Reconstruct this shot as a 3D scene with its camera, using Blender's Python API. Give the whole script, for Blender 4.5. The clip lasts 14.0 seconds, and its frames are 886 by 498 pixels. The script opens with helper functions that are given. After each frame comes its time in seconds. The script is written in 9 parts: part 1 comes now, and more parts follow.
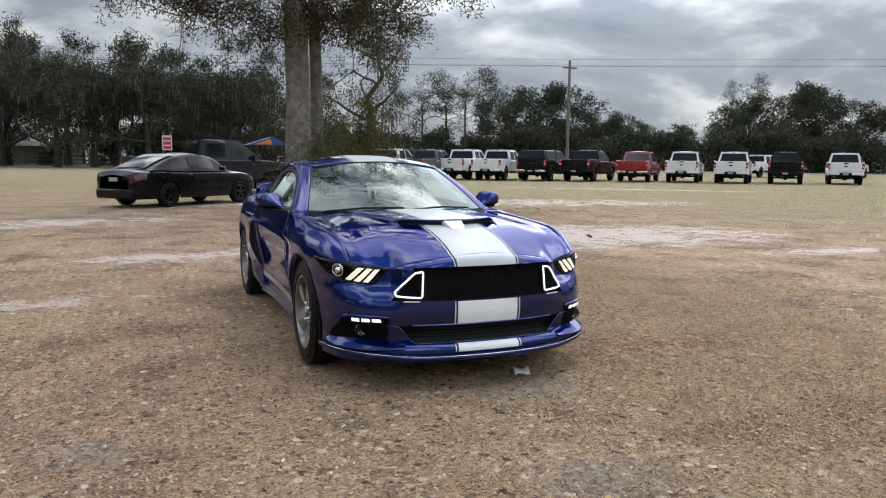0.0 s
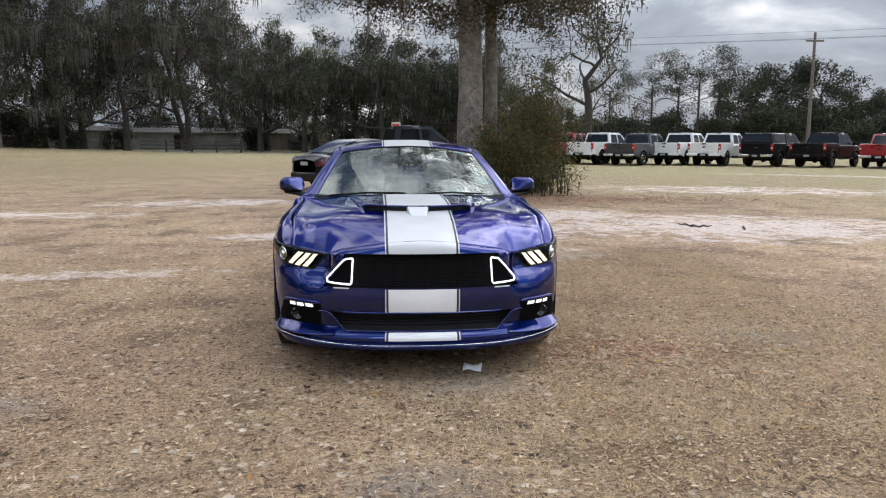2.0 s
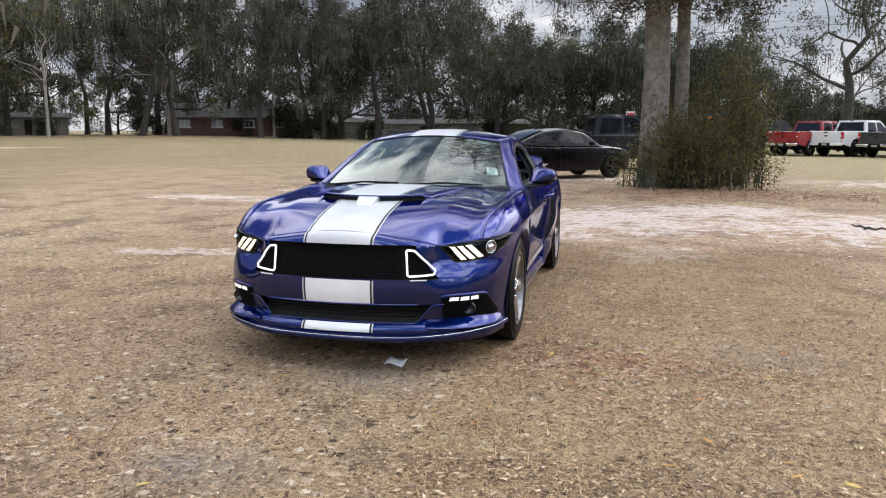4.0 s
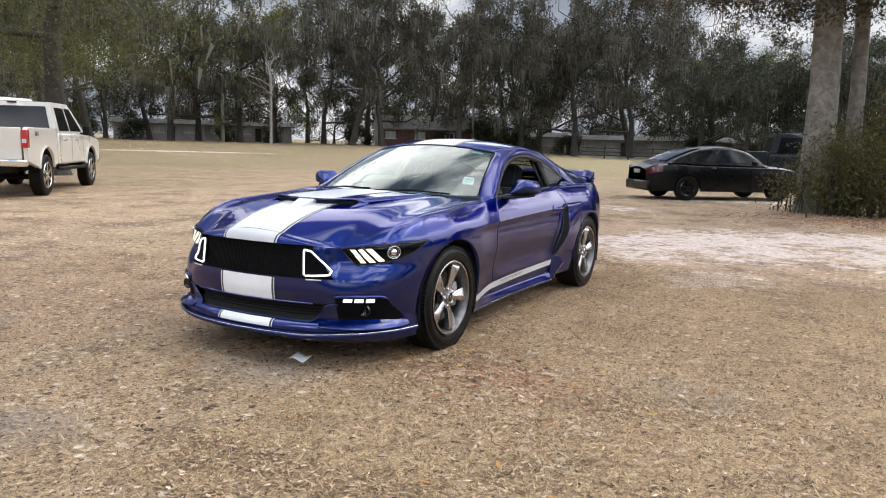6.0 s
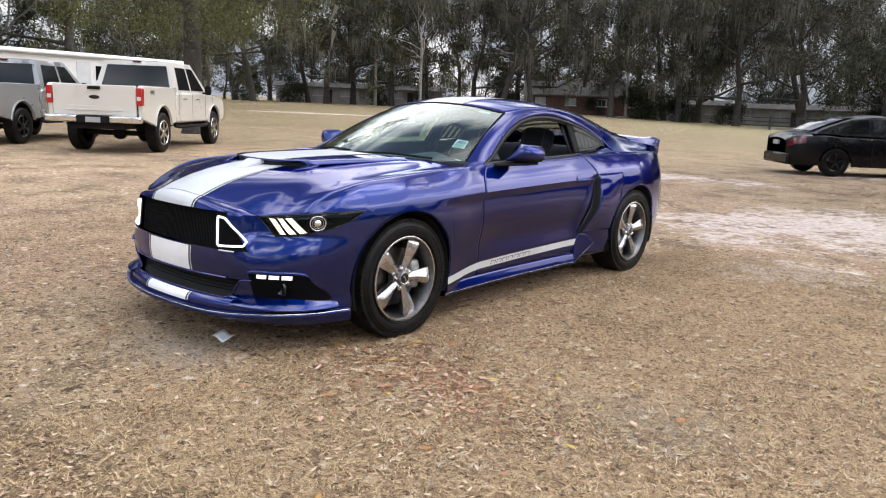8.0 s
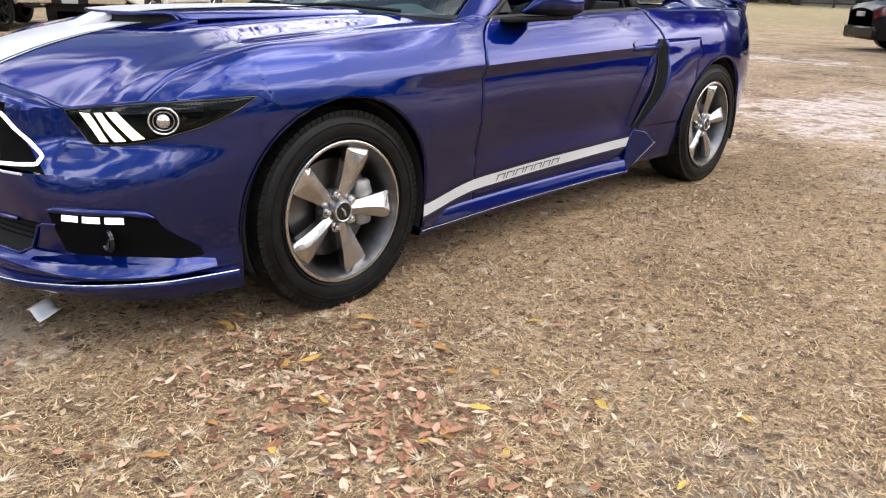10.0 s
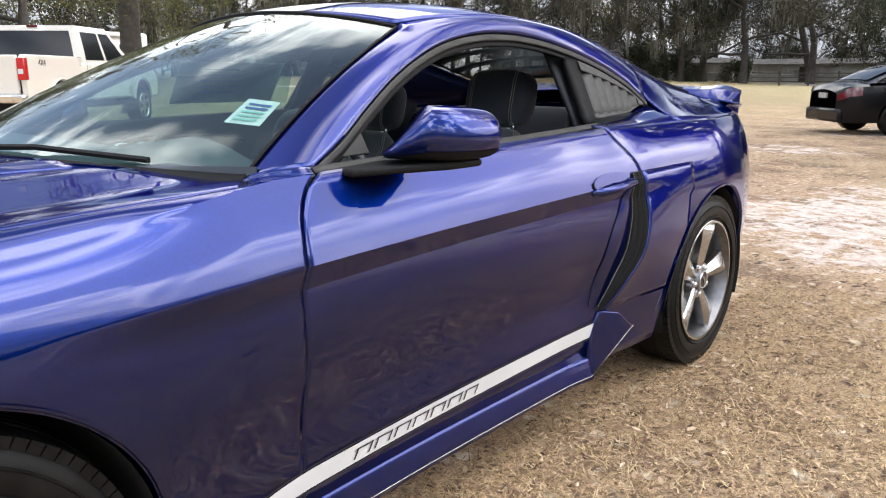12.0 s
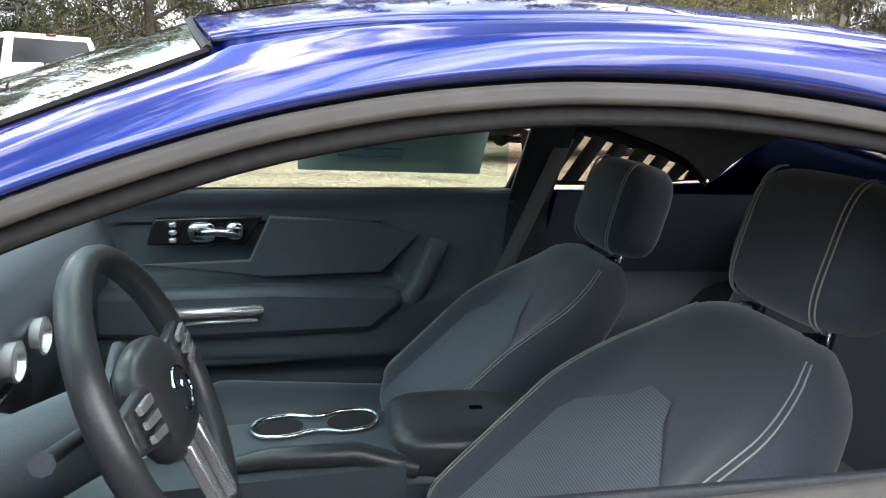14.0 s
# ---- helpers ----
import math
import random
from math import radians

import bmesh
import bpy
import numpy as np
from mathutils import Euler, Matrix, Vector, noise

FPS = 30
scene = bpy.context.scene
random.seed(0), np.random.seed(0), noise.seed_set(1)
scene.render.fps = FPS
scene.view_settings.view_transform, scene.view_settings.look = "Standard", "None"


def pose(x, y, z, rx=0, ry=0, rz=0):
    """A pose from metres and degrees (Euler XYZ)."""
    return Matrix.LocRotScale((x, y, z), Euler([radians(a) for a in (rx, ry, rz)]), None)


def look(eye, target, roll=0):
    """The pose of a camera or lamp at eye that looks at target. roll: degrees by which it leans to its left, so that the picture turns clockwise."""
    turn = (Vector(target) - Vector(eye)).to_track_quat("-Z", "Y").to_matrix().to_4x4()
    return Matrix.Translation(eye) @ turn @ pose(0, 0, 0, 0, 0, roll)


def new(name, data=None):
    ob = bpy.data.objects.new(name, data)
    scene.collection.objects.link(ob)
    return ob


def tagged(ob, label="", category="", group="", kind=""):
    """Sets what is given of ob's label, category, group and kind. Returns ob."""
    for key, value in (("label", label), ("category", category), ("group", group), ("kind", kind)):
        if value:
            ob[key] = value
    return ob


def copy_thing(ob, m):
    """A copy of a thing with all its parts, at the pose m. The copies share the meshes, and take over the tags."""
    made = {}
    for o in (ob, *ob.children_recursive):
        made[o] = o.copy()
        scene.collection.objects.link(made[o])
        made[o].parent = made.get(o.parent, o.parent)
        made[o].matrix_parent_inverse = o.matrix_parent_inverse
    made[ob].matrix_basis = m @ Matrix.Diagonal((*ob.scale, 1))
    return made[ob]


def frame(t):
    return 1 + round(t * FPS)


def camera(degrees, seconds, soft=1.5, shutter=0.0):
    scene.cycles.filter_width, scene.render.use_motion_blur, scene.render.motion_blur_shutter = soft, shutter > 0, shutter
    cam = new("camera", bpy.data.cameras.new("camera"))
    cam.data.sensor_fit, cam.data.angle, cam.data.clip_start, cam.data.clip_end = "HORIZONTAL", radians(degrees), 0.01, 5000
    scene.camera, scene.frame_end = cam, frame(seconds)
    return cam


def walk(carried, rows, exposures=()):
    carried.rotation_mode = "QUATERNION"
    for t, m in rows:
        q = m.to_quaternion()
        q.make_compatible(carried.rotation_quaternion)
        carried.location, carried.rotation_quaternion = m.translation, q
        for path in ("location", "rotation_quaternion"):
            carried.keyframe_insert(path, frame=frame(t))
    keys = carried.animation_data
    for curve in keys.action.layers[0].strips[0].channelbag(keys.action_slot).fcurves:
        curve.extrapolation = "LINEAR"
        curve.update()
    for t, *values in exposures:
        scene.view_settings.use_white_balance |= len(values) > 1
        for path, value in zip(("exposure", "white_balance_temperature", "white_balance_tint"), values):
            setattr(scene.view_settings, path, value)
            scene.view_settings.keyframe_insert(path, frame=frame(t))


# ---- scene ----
cam = camera(60.7, 14.0, soft=1.15)

PATH = [
    (0, (-1.963, -4.906, 1.36), (-1.201, -3.072, 1.123), 0.6),
    (0.5, (-1.468, -4.976, 1.349), (-0.847, -3.091, 1.102), 0.8),
    (1, (-1.081, -5.021, 1.352), (-0.606, -3.096, 1.094), 0.6),
    (1.5, (-0.68, -5.107, 1.347), (-0.357, -3.152, 1.079), 0.4),
    (2, (-0.262, -5.149, 1.368), (-0.092, -3.176, 1.087), 0.3),
    (2.5, (0.168, -5.084, 1.38), (0.175, -3.106, 1.086), 0.4),
    (3, (0.664, -5.06, 1.398), (0.502, -3.09, 1.092), 0.3),
    (3.2, (0.851, -5.027, 1.381), (0.621, -3.065, 1.07), 0.2),
    (5.3, (2.677, -4.542, 1.352), (1.882, -2.728, 1.075), 0.9),
    (5.5, (2.835, -4.464, 1.34), (1.99, -2.672, 1.064), 1.1),
    (6, (3.204, -4.277, 1.342), (2.241, -2.546, 1.065), 1.5),
    (6.5, (3.518, -4.027, 1.34), (2.44, -2.366, 1.058), 1.8),
    (7, (3.71, -3.715, 1.338), (2.538, -2.122, 1.043), 2.1),
    (7.5, (3.841, -3.368, 1.336), (2.603, -1.831, 1.012), 2.2),
    (8, (3.756, -3.024, 1.317), (2.478, -1.532, 0.941), 2.3),
    (8.2, (3.696, -2.889, 1.304), (2.409, -1.413, 0.901), 2.4),
    (10.3, (2.68, -1.34, 1.021), (1.383, 0.031, 0.358), 1.1),
    (10.5, (2.595, -1.206, 1.004), (1.302, 0.171, 0.349), 0.7),
    (11, (2.377, -0.884, 1.026), (1.098, 0.521, 0.404), -0.1),
    (11.5, (2.173, -0.564, 1.096), (0.906, 0.883, 0.547), -0.4),
    (12, (2.008, -0.186, 1.149), (0.735, 1.289, 0.697), 0.1),
    (12.5, (1.823, 0.232, 1.21), (0.501, 1.689, 0.853), 1.1),
    (13, (1.603, 0.731, 1.261), (0.128, 2.045, 0.952), 2.8),
    (13.3, (1.437, 0.967, 1.28), (-0.176, 2.105, 0.961), 3.4),
    (13.5, (1.344, 1.107, 1.281), (-0.381, 2.061, 0.942), 3.6),
    (13.7, (1.269, 1.226, 1.275), (-0.555, 1.965, 0.914), 3.3),
    (14, (1.213, 1.402, 1.248), (-0.708, 1.779, 0.838), 2.7),
]
walk(cam, [(t, look(eye, target, roll)) for t, eye, target, roll in PATH],
     exposures=[(0.0, -0.20, 6200, 10), (3.0, 0.08, 6300, 12), (6.5, 0.28, 6380, 13), (8.0, 0.32, 6380, 13), (10.5, 0.58, 6550, 14), (12.5, 0.84, 6500, 13), (13.5, 0.96, 6500, 14), (13.7, 1.12, 6520, 14), (14.0, 1.66, 6600, 12)])

# ---- world and light ----
wd = bpy.data.worlds.new("world")
scene.world = wd
wd.use_nodes = True
wt = wd.node_tree
wt.nodes.clear()


def wn(kind, operation=None):
    n = wt.nodes.new(kind)
    if operation:
        n.operation = operation
    return n


SUN_AZ, SUN_EL = 35.0, 42.0       # degrees from +y towards +x; height
sky = wn("ShaderNodeTexSky")
sky.sky_type = "NISHITA"
sky.sun_disc = False
sky.sun_elevation = radians(SUN_EL)
sky.sun_rotation = radians(SUN_AZ)
sky.dust_density = 2.0
co = wn("ShaderNodeTexCoord")
sep = wn("ShaderNodeSeparateXYZ")
wt.links.new(co.outputs["Generated"], sep.inputs[0])
lift = wn("ShaderNodeMath", operation="ADD")
lift.inputs[1].default_value = 0.30
wt.links.new(sep.outputs[2], lift.inputs[0])
lo = wn("ShaderNodeMath", operation="MAXIMUM")
lo.inputs[1].default_value = 0.08
wt.links.new(lift.outputs[0], lo.inputs[0])
dvx = wn("ShaderNodeMath", operation="DIVIDE")
dvy = wn("ShaderNodeMath", operation="DIVIDE")
wt.links.new(sep.outputs[0], dvx.inputs[0])
wt.links.new(lo.outputs[0], dvx.inputs[1])
wt.links.new(sep.outputs[1], dvy.inputs[0])
wt.links.new(lo.outputs[0], dvy.inputs[1])
cmb = wn("ShaderNodeCombineXYZ")
wt.links.new(dvx.outputs[0], cmb.inputs[0])
wt.links.new(dvy.outputs[0], cmb.inputs[1])
cmb.inputs[2].default_value = 3.7
cl1 = wn("ShaderNodeTexNoise")
cl1.inputs["Scale"].default_value = 1.9
cl1.inputs["Detail"].default_value = 9.0
cl1.inputs["Roughness"].default_value = 0.55
cl1.inputs["Distortion"].default_value = 0.35
wt.links.new(cmb.outputs[0], cl1.inputs["Vector"])
rmp = wn("ShaderNodeValToRGB")
e = rmp.color_ramp.elements
e[0].position, e[0].color = 0.375, (1.0, 1.0, 0.99, 1)
e[1].position, e[1].color = 0.68, (0.31, 0.345, 0.40, 1)
e2 = rmp.color_ramp.elements.new(0.445)
e2.color = (0.72, 0.745, 0.77, 1)
e3 = rmp.color_ramp.elements.new(0.52)
e3.color = (0.46, 0.50, 0.555, 1)
wt.links.new(cl1.outputs["Fac"], rmp.inputs[0])
bg1 = wn("ShaderNodeBackground")
bg1.inputs[1].default_value = 0.06
wt.links.new(sky.outputs[0], bg1.inputs[0])
bg2 = wn("ShaderNodeBackground")
rm2 = wn("ShaderNodeValToRGB")
e = rm2.color_ramp.elements
e[0].position, e[0].color = 0.41, (1.0, 1.0, 0.98, 1)
e[1].position, e[1].color = 0.62, (0.060, 0.085, 0.135, 1)
rm2.color_ramp.elements.new(0.465).color = (0.50, 0.52, 0.54, 1)
rm2.color_ramp.elements.new(0.515).color = (0.105, 0.135, 0.185, 1)
wt.links.new(cl1.outputs["Fac"], rm2.inputs[0])
up_ = wn("ShaderNodeMapRange")
up_.interpolation_type = "SMOOTHSTEP"
up_.inputs[1].default_value, up_.inputs[2].default_value = 0.13, 0.40
wt.links.new(sep.outputs[2], up_.inputs[0])
cmx = wn("ShaderNodeMix")
cmx.data_type = "RGBA"
wt.links.new(up_.outputs[0], cmx.inputs[0])
wt.links.new(rmp.outputs[0], cmx.inputs[6])
wt.links.new(rm2.outputs[0], cmx.inputs[7])
hi = wn("ShaderNodeMapRange")
hi.interpolation_type = "SMOOTHSTEP"
for i_, v_ in enumerate((0.15, 0.42, 0.86, 3.8)):
    hi.inputs[1 + i_].default_value = v_
wt.links.new(sep.outputs[2], hi.inputs[0])
fl_ = wn("ShaderNodeMapRange")
fl_.interpolation_type = "SMOOTHSTEP"
for i_, v_ in enumerate((-0.55, 0.60, 1.25, 0.75)):
    fl_.inputs[1 + i_].default_value = v_
wt.links.new(sep.outputs[1], fl_.inputs[0])
fm = wn("ShaderNodeMix")
wt.links.new(up_.outputs[0], fm.inputs[0])
fm.inputs[2].default_value = 1.0
wt.links.new(fl_.outputs[0], fm.inputs[3])
hm = wn("ShaderNodeMath", operation="MULTIPLY")
wt.links.new(hi.outputs[0], hm.inputs[0])
wt.links.new(fm.outputs[0], hm.inputs[1])
# cloud glows round the hidden sun
vd = wn("ShaderNodeVectorMath", operation="DOT_PRODUCT")
wt.links.new(co.outputs["Generated"], vd.inputs[0])
vd.inputs[1].default_value = (math.sin(radians(SUN_AZ)) * math.cos(radians(SUN_EL)), math.cos(radians(SUN_AZ)) * math.cos(radians(SUN_EL)), math.sin(radians(SUN_EL)))
gl_ = wn("ShaderNodeMapRange")
gl_.interpolation_type = "SMOOTHSTEP"
for i_, v_ in enumerate((0.72, 1.0, 1.0, 2.0)):
    gl_.inputs[1 + i_].default_value = v_
wt.links.new(vd.outputs["Value"], gl_.inputs[0])
hg = wn("ShaderNodeMath", operation="MULTIPLY")
wt.links.new(hm.outputs[0], hg.inputs[0])
wt.links.new(gl_.outputs[0], hg.inputs[1])
wt.links.new(hg.outputs[0], bg2.inputs[1])
wt.links.new(cmx.outputs[2], bg2.inputs[0])
mxs = wn("ShaderNodeMixShader")
mxs.inputs[0].default_value = 0.9
wt.links.new(bg1.outputs[0], mxs.inputs[1])
wt.links.new(bg2.outputs[0], mxs.inputs[2])
wo = wn("ShaderNodeOutputWorld")
wt.links.new(mxs.outputs[0], wo.inputs[0])

sun_d = bpy.data.lights.new("sun", "SUN")
sun_d.energy, sun_d.angle, sun_d.color = 1.5, radians(75), (1.0, 0.955, 0.89)
sun = new("sun", sun_d)
saz, sel = radians(SUN_AZ), radians(SUN_EL)
sun.matrix_world = look((60 * math.sin(saz) * math.cos(sel), 60 * math.cos(saz) * math.cos(sel), 60 * math.sin(sel)), (0, 0, 0))


# ---- materials ----
def rgb(c):
    return (*c, 1.0)


class Mat:
    """A node material round one Principled shader."""

    def __init__(self, name, col, rough=0.5, metal=0.0, **kw):
        self.m = bpy.data.materials.new(name)
        self.m.use_nodes = True
        self.t = self.m.node_tree
        self.p = self.t.nodes["Principled BSDF"]
        self.p.inputs["Base Color"].default_value = rgb(col)
        self.p.inputs["Roughness"].default_value = rough
        self.p.inputs["Metallic"].default_value = metal
        for k, v in kw.items():
            self.p.inputs[k.replace("_", " ")].default_value = v
        self.co = None

    def n(self, kind):
        return self.t.nodes.new(kind)

    def coord(self, which="Object"):
        if self.co is None:
            self.co = self.n("ShaderNodeTexCoord")
        return self.co.outputs[which]

    def noise(self, scale, detail=4.0, rough=0.55, vec=None, distortion=0.0):
        nd = self.n("ShaderNodeTexNoise")
        nd.inputs["Scale"].default_value = scale
        nd.inputs["Detail"].default_value = detail
        nd.inputs["Roughness"].default_value = rough
        nd.inputs["Distortion"].default_value = distortion
        self.t.links.new(vec or self.coord(), nd.inputs["Vector"])
        return nd.outputs["Fac"]

    def math(self, op, a, b=None, clamp=False):
        nd = self.n("ShaderNodeMath")
        nd.operation, nd.use_clamp = op, clamp
        for i, v in enumerate((a, b)):
            if v is None:
                continue
            if isinstance(v, (int, float)):
                nd.inputs[i].default_value = v
            else:
                self.t.links.new(v, nd.inputs[i])
        return nd.outputs[0]

    def ramp(self, fac, *stops):
        nd = self.n("ShaderNodeValToRGB")
        el = nd.color_ramp.elements
        el[0].position, el[0].color = stops[0][0], rgb(stops[0][1])
        el[1].position, el[1].color = stops[-1][0], rgb(stops[-1][1])
        for p, c in stops[1:-1]:
            el.new(p).color = rgb(c)
        self.t.links.new(fac, nd.inputs[0])
        return nd.outputs[0]

    def mix(self, fac, a, b):
        nd = self.n("ShaderNodeMix")
        nd.data_type = "RGBA"
        for i, v in ((0, fac), (6, a), (7, b)):
            if isinstance(v, (int, float)):
                nd.inputs[i].default_value = v
            elif isinstance(v, tuple):
                nd.inputs[i].default_value = rgb(v)
            else:
                self.t.links.new(v, nd.inputs[i])
        return nd.outputs[2]

    def color(self, sock):
        self.t.links.new(sock, self.p.inputs["Base Color"])
        return self

    def rough(self, sock):
        self.t.links.new(sock, self.p.inputs["Roughness"])
        return self

    def bump(self, sock, strength=0.3, dist=0.01):
        nd = self.n("ShaderNodeBump")
        nd.inputs["Strength"].default_value = strength
        nd.inputs["Distance"].default_value = dist
        self.t.links.new(sock, nd.inputs["Height"])
        self.t.links.new(nd.outputs[0], self.p.inputs["Normal"])
        return self

    def speckle(self, a, b, scale, lo=0.35, hi=0.65, bump=0.0, dist=0.003, detail=5.0):
        f = self.noise(scale, detail)
        self.color(self.ramp(f, (lo, a), (hi, b)))
        if bump:
            self.bump(f, bump, dist)
        return self


def glass_mat(name, tint, alpha, rough=0.0):
    """Thin glazing: a gloss coat over a see-through, tinted body."""
    m = Mat(name, tint, rough)
    t = m.t
    t.nodes.remove(m.p)
    tr = m.n("ShaderNodeBsdfTransparent")
    tr.inputs[0].default_value = rgb(tint)
    gl = m.n("ShaderNodeBsdfGlossy")
    gl.inputs["Roughness"].default_value = rough
    gl.inputs[0].default_value = (0.93, 1, 0.97, 1)
    lw = m.n("ShaderNodeLayerWeight")
    lw.inputs[0].default_value = 0.5
    fr = m.math("ADD", m.math("MULTIPLY", m.math("POWER", lw.outputs["Facing"], 5.0), 0.96), 0.04)
    fr2 = m.math("MULTIPLY", fr, alpha, clamp=True)
    mx = m.n("ShaderNodeMixShader")
    t.links.new(fr2, mx.inputs[0])
    t.links.new(tr.outputs[0], mx.inputs[1])
    t.links.new(gl.outputs[0], mx.inputs[2])
    out = next(n for n in t.nodes if n.type == "OUTPUT_MATERIAL")
    t.links.new(mx.outputs[0], out.inputs[0])
    return m.m


def emit_mat(name, col, strength):
    m = Mat(name, col, 0.3)
    m.p.inputs["Emission Color"].default_value = rgb(col)
    m.p.inputs["Emission Strength"].default_value = strength
    return m.m


def paint(name, col, rough=0.22, metal=0.0, coat=1.0, ior=1.5, edge=(1, 1, 1)):
    m = Mat(name, col, rough, metal, Coat_Weight=coat, Coat_Roughness=0.03, Coat_IOR=ior, Specular_Tint=rgb(edge))
    haze = m.noise(1.7, 5)
    m.rough(m.ramp(haze, (0.35, (rough * 0.85,) * 3), (0.7, (rough * 1.2,) * 3)))
    tone = m.noise(240.0, 2)
    m.color(m.ramp(tone, (0.35, tuple(c * 0.88 for c in col)), (0.65, tuple(c * 1.12 for c in col))))
    return m.m


M = {}
M["blue"] = paint("deep_blue_metallic_paint", (0.0001, 0.0120, 0.124), 0.36, metal=1.0, coat=1.0, ior=1.54, edge=(0.06, 0.24, 0.80))
mm = Mat("white_vinyl", (0.64, 0.65, 0.665), 0.35, Coat_Weight=0.25, Coat_Roughness=0.08)
mm.speckle((0.53, 0.54, 0.555), (0.60, 0.61, 0.625), 3.0)
M["stripe"] = mm.m
# whiter than the stripe vinyl: brightness put into colour where little light falls
M["lifted_white"] = Mat("white_lifted_for_weak_light", (0.80, 0.81, 0.82), 0.3).speckle((0.78, 0.79, 0.80), (0.83, 0.84, 0.85), 6.0).m
M["black_gloss"] = Mat("gloss_black", (0.008, 0.008, 0.009), 0.12).m
M["black_trim"] = Mat("black_plastic_trim", (0.020, 0.020, 0.021), 0.55, Specular_IOR_Level=0.09).speckle((0.009, 0.009, 0.010), (0.014, 0.014, 0.014), 120, bump=0.08, dist=0.0006).m
M["grey_trim"] = Mat("weathered_rubber_trim", (0.05, 0.048, 0.044), 0.5, Specular_IOR_Level=0.25).speckle((0.026, 0.0255, 0.024), (0.038, 0.037, 0.034), 14, bump=0.03).m
M["louvre_grey"] = Mat("dull_grey_louvre_plastic", (0.06, 0.06, 0.058), 0.6, Specular_IOR_Level=0.25).speckle((0.050, 0.050, 0.048), (0.064, 0.063, 0.060), 40, bump=0.05, dist=0.0005).m
# black of the mesh, also painted shade of the fog lamp pockets
M["mesh_recess_black"] = Mat("black_mesh_and_shaded_recess", (0.0025, 0.0025, 0.003), 0.8, Specular_IOR_Level=0.08).m
# near-black for dark plastic, and for painted shade inside gaps and openings
M["void"] = Mat("black_plastic_and_shaded_depth", (0.006, 0.006, 0.006), 0.9).m
M["chrome"] = Mat("chrome", (0.75, 0.76, 0.77), 0.08, 1.0).m
M["alloy"] = Mat("dark_machined_alloy", (0.45, 0.45, 0.455), 0.26, 1.0).speckle((0.40, 0.40, 0.405), (0.52, 0.52, 0.53), 30).m
M["alloy_dark"] = Mat("dark_alloy_barrel", (0.20, 0.20, 0.205), 0.4, 1.0).speckle((0.17, 0.17, 0.175), (0.24, 0.24, 0.245), 30).m
M["alloy_bright"] = Mat("bright_machined_alloy", (0.70, 0.69, 0.67), 0.25, 1.0).speckle((0.50, 0.49, 0.475), (0.62, 0.61, 0.59), 60).m
M["disc"] = Mat("brake_steel", (0.13, 0.127, 0.122), 0.4, 1.0).m
M["caliper"] = Mat("cast_caliper", (0.36, 0.36, 0.35), 0.5, 0.6).m
mm = Mat("tyre_rubber", (0.012, 0.012, 0.012), 0.45, Specular_IOR_Level=0.16)
mm.speckle((0.004, 0.004, 0.004), (0.009, 0.009, 0.0085), 20, bump=0.1, dist=0.001)
M["tyre"] = mm.m
M["wind"] = glass_mat("windscreen_glass", (0.50, 0.66, 0.63), 1.7)
M["tint"] = glass_mat("tinted_glass", (0.45, 0.47, 0.46), 1.6)
M["smoke"] = glass_mat("smoked_lens", (0.22, 0.22, 0.22), 0.55)
M["lamp"] = emit_mat("white_led", (0.95, 0.94, 0.92), 0.85)
M["lamp_warm"] = emit_mat("warm_led", (0.95, 0.86, 0.66), 0.62)
M["red_lens"] = Mat("red_lens", (0.42, 0.012, 0.012), 0.15, Coat_Weight=1.0).m
M["red_dark"] = Mat("dark_red_lens", (0.10, 0.006, 0.008), 0.15, Coat_Weight=1.0).m
# cabin
mm = Mat("dark_seat_cloth", (0.035, 0.037, 0.042), 0.9, Sheen_Weight=0.3)
mm.speckle((0.020, 0.025, 0.036), (0.038, 0.046, 0.062), 700, bump=0.4, dist=0.0008, detail=2)
M["cloth"] = mm.m
mm = Mat("ribbed_seat_cloth", (0.07, 0.075, 0.08), 0.9)
wv = mm.n("ShaderNodeTexWave")
wv.wave_type, wv.bands_direction = "BANDS", "Z"
wv.inputs["Scale"].default_value = 110
mm.t.links.new(mm.coord(), wv.inputs["Vector"])
mm.color(mm.ramp(wv.outputs["Fac"], (0.2, (0.070, 0.080, 0.096)), (0.8, (0.112, 0.126, 0.148)))).bump(wv.outputs["Fac"], 0.3, 0.001)
M["cloth_insert"] = mm.m
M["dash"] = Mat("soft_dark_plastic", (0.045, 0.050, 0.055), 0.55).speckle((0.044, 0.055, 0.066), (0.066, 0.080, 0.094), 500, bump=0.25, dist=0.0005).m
M["dash_dark"] = Mat("dark_cabin_plastic", (0.016, 0.018, 0.021), 0.5).speckle((0.032, 0.039, 0.050), (0.050, 0.060, 0.075), 300, bump=0.2, dist=0.0005).m
M["leather"] = Mat("black_leather", (0.020, 0.020, 0.021), 0.36).speckle((0.024, 0.026, 0.028), (0.038, 0.040, 0.043), 260, bump=0.25, dist=0.0008).m
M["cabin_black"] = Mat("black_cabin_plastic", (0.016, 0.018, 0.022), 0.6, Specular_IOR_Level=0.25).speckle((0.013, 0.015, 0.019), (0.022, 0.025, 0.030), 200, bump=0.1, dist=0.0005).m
M["silver"] = Mat("satin_silver_plastic", (0.72, 0.73, 0.73), 0.25, 0.8).m
M["stitch"] = Mat("pale_stitching", (0.26, 0.255, 0.24), 0.8).m
M["liner"] = Mat("dark_headliner", (0.022, 0.023, 0.026), 0.95).m
M["belt"] = Mat("grey_webbing", (0.085, 0.087, 0.09), 0.8).m
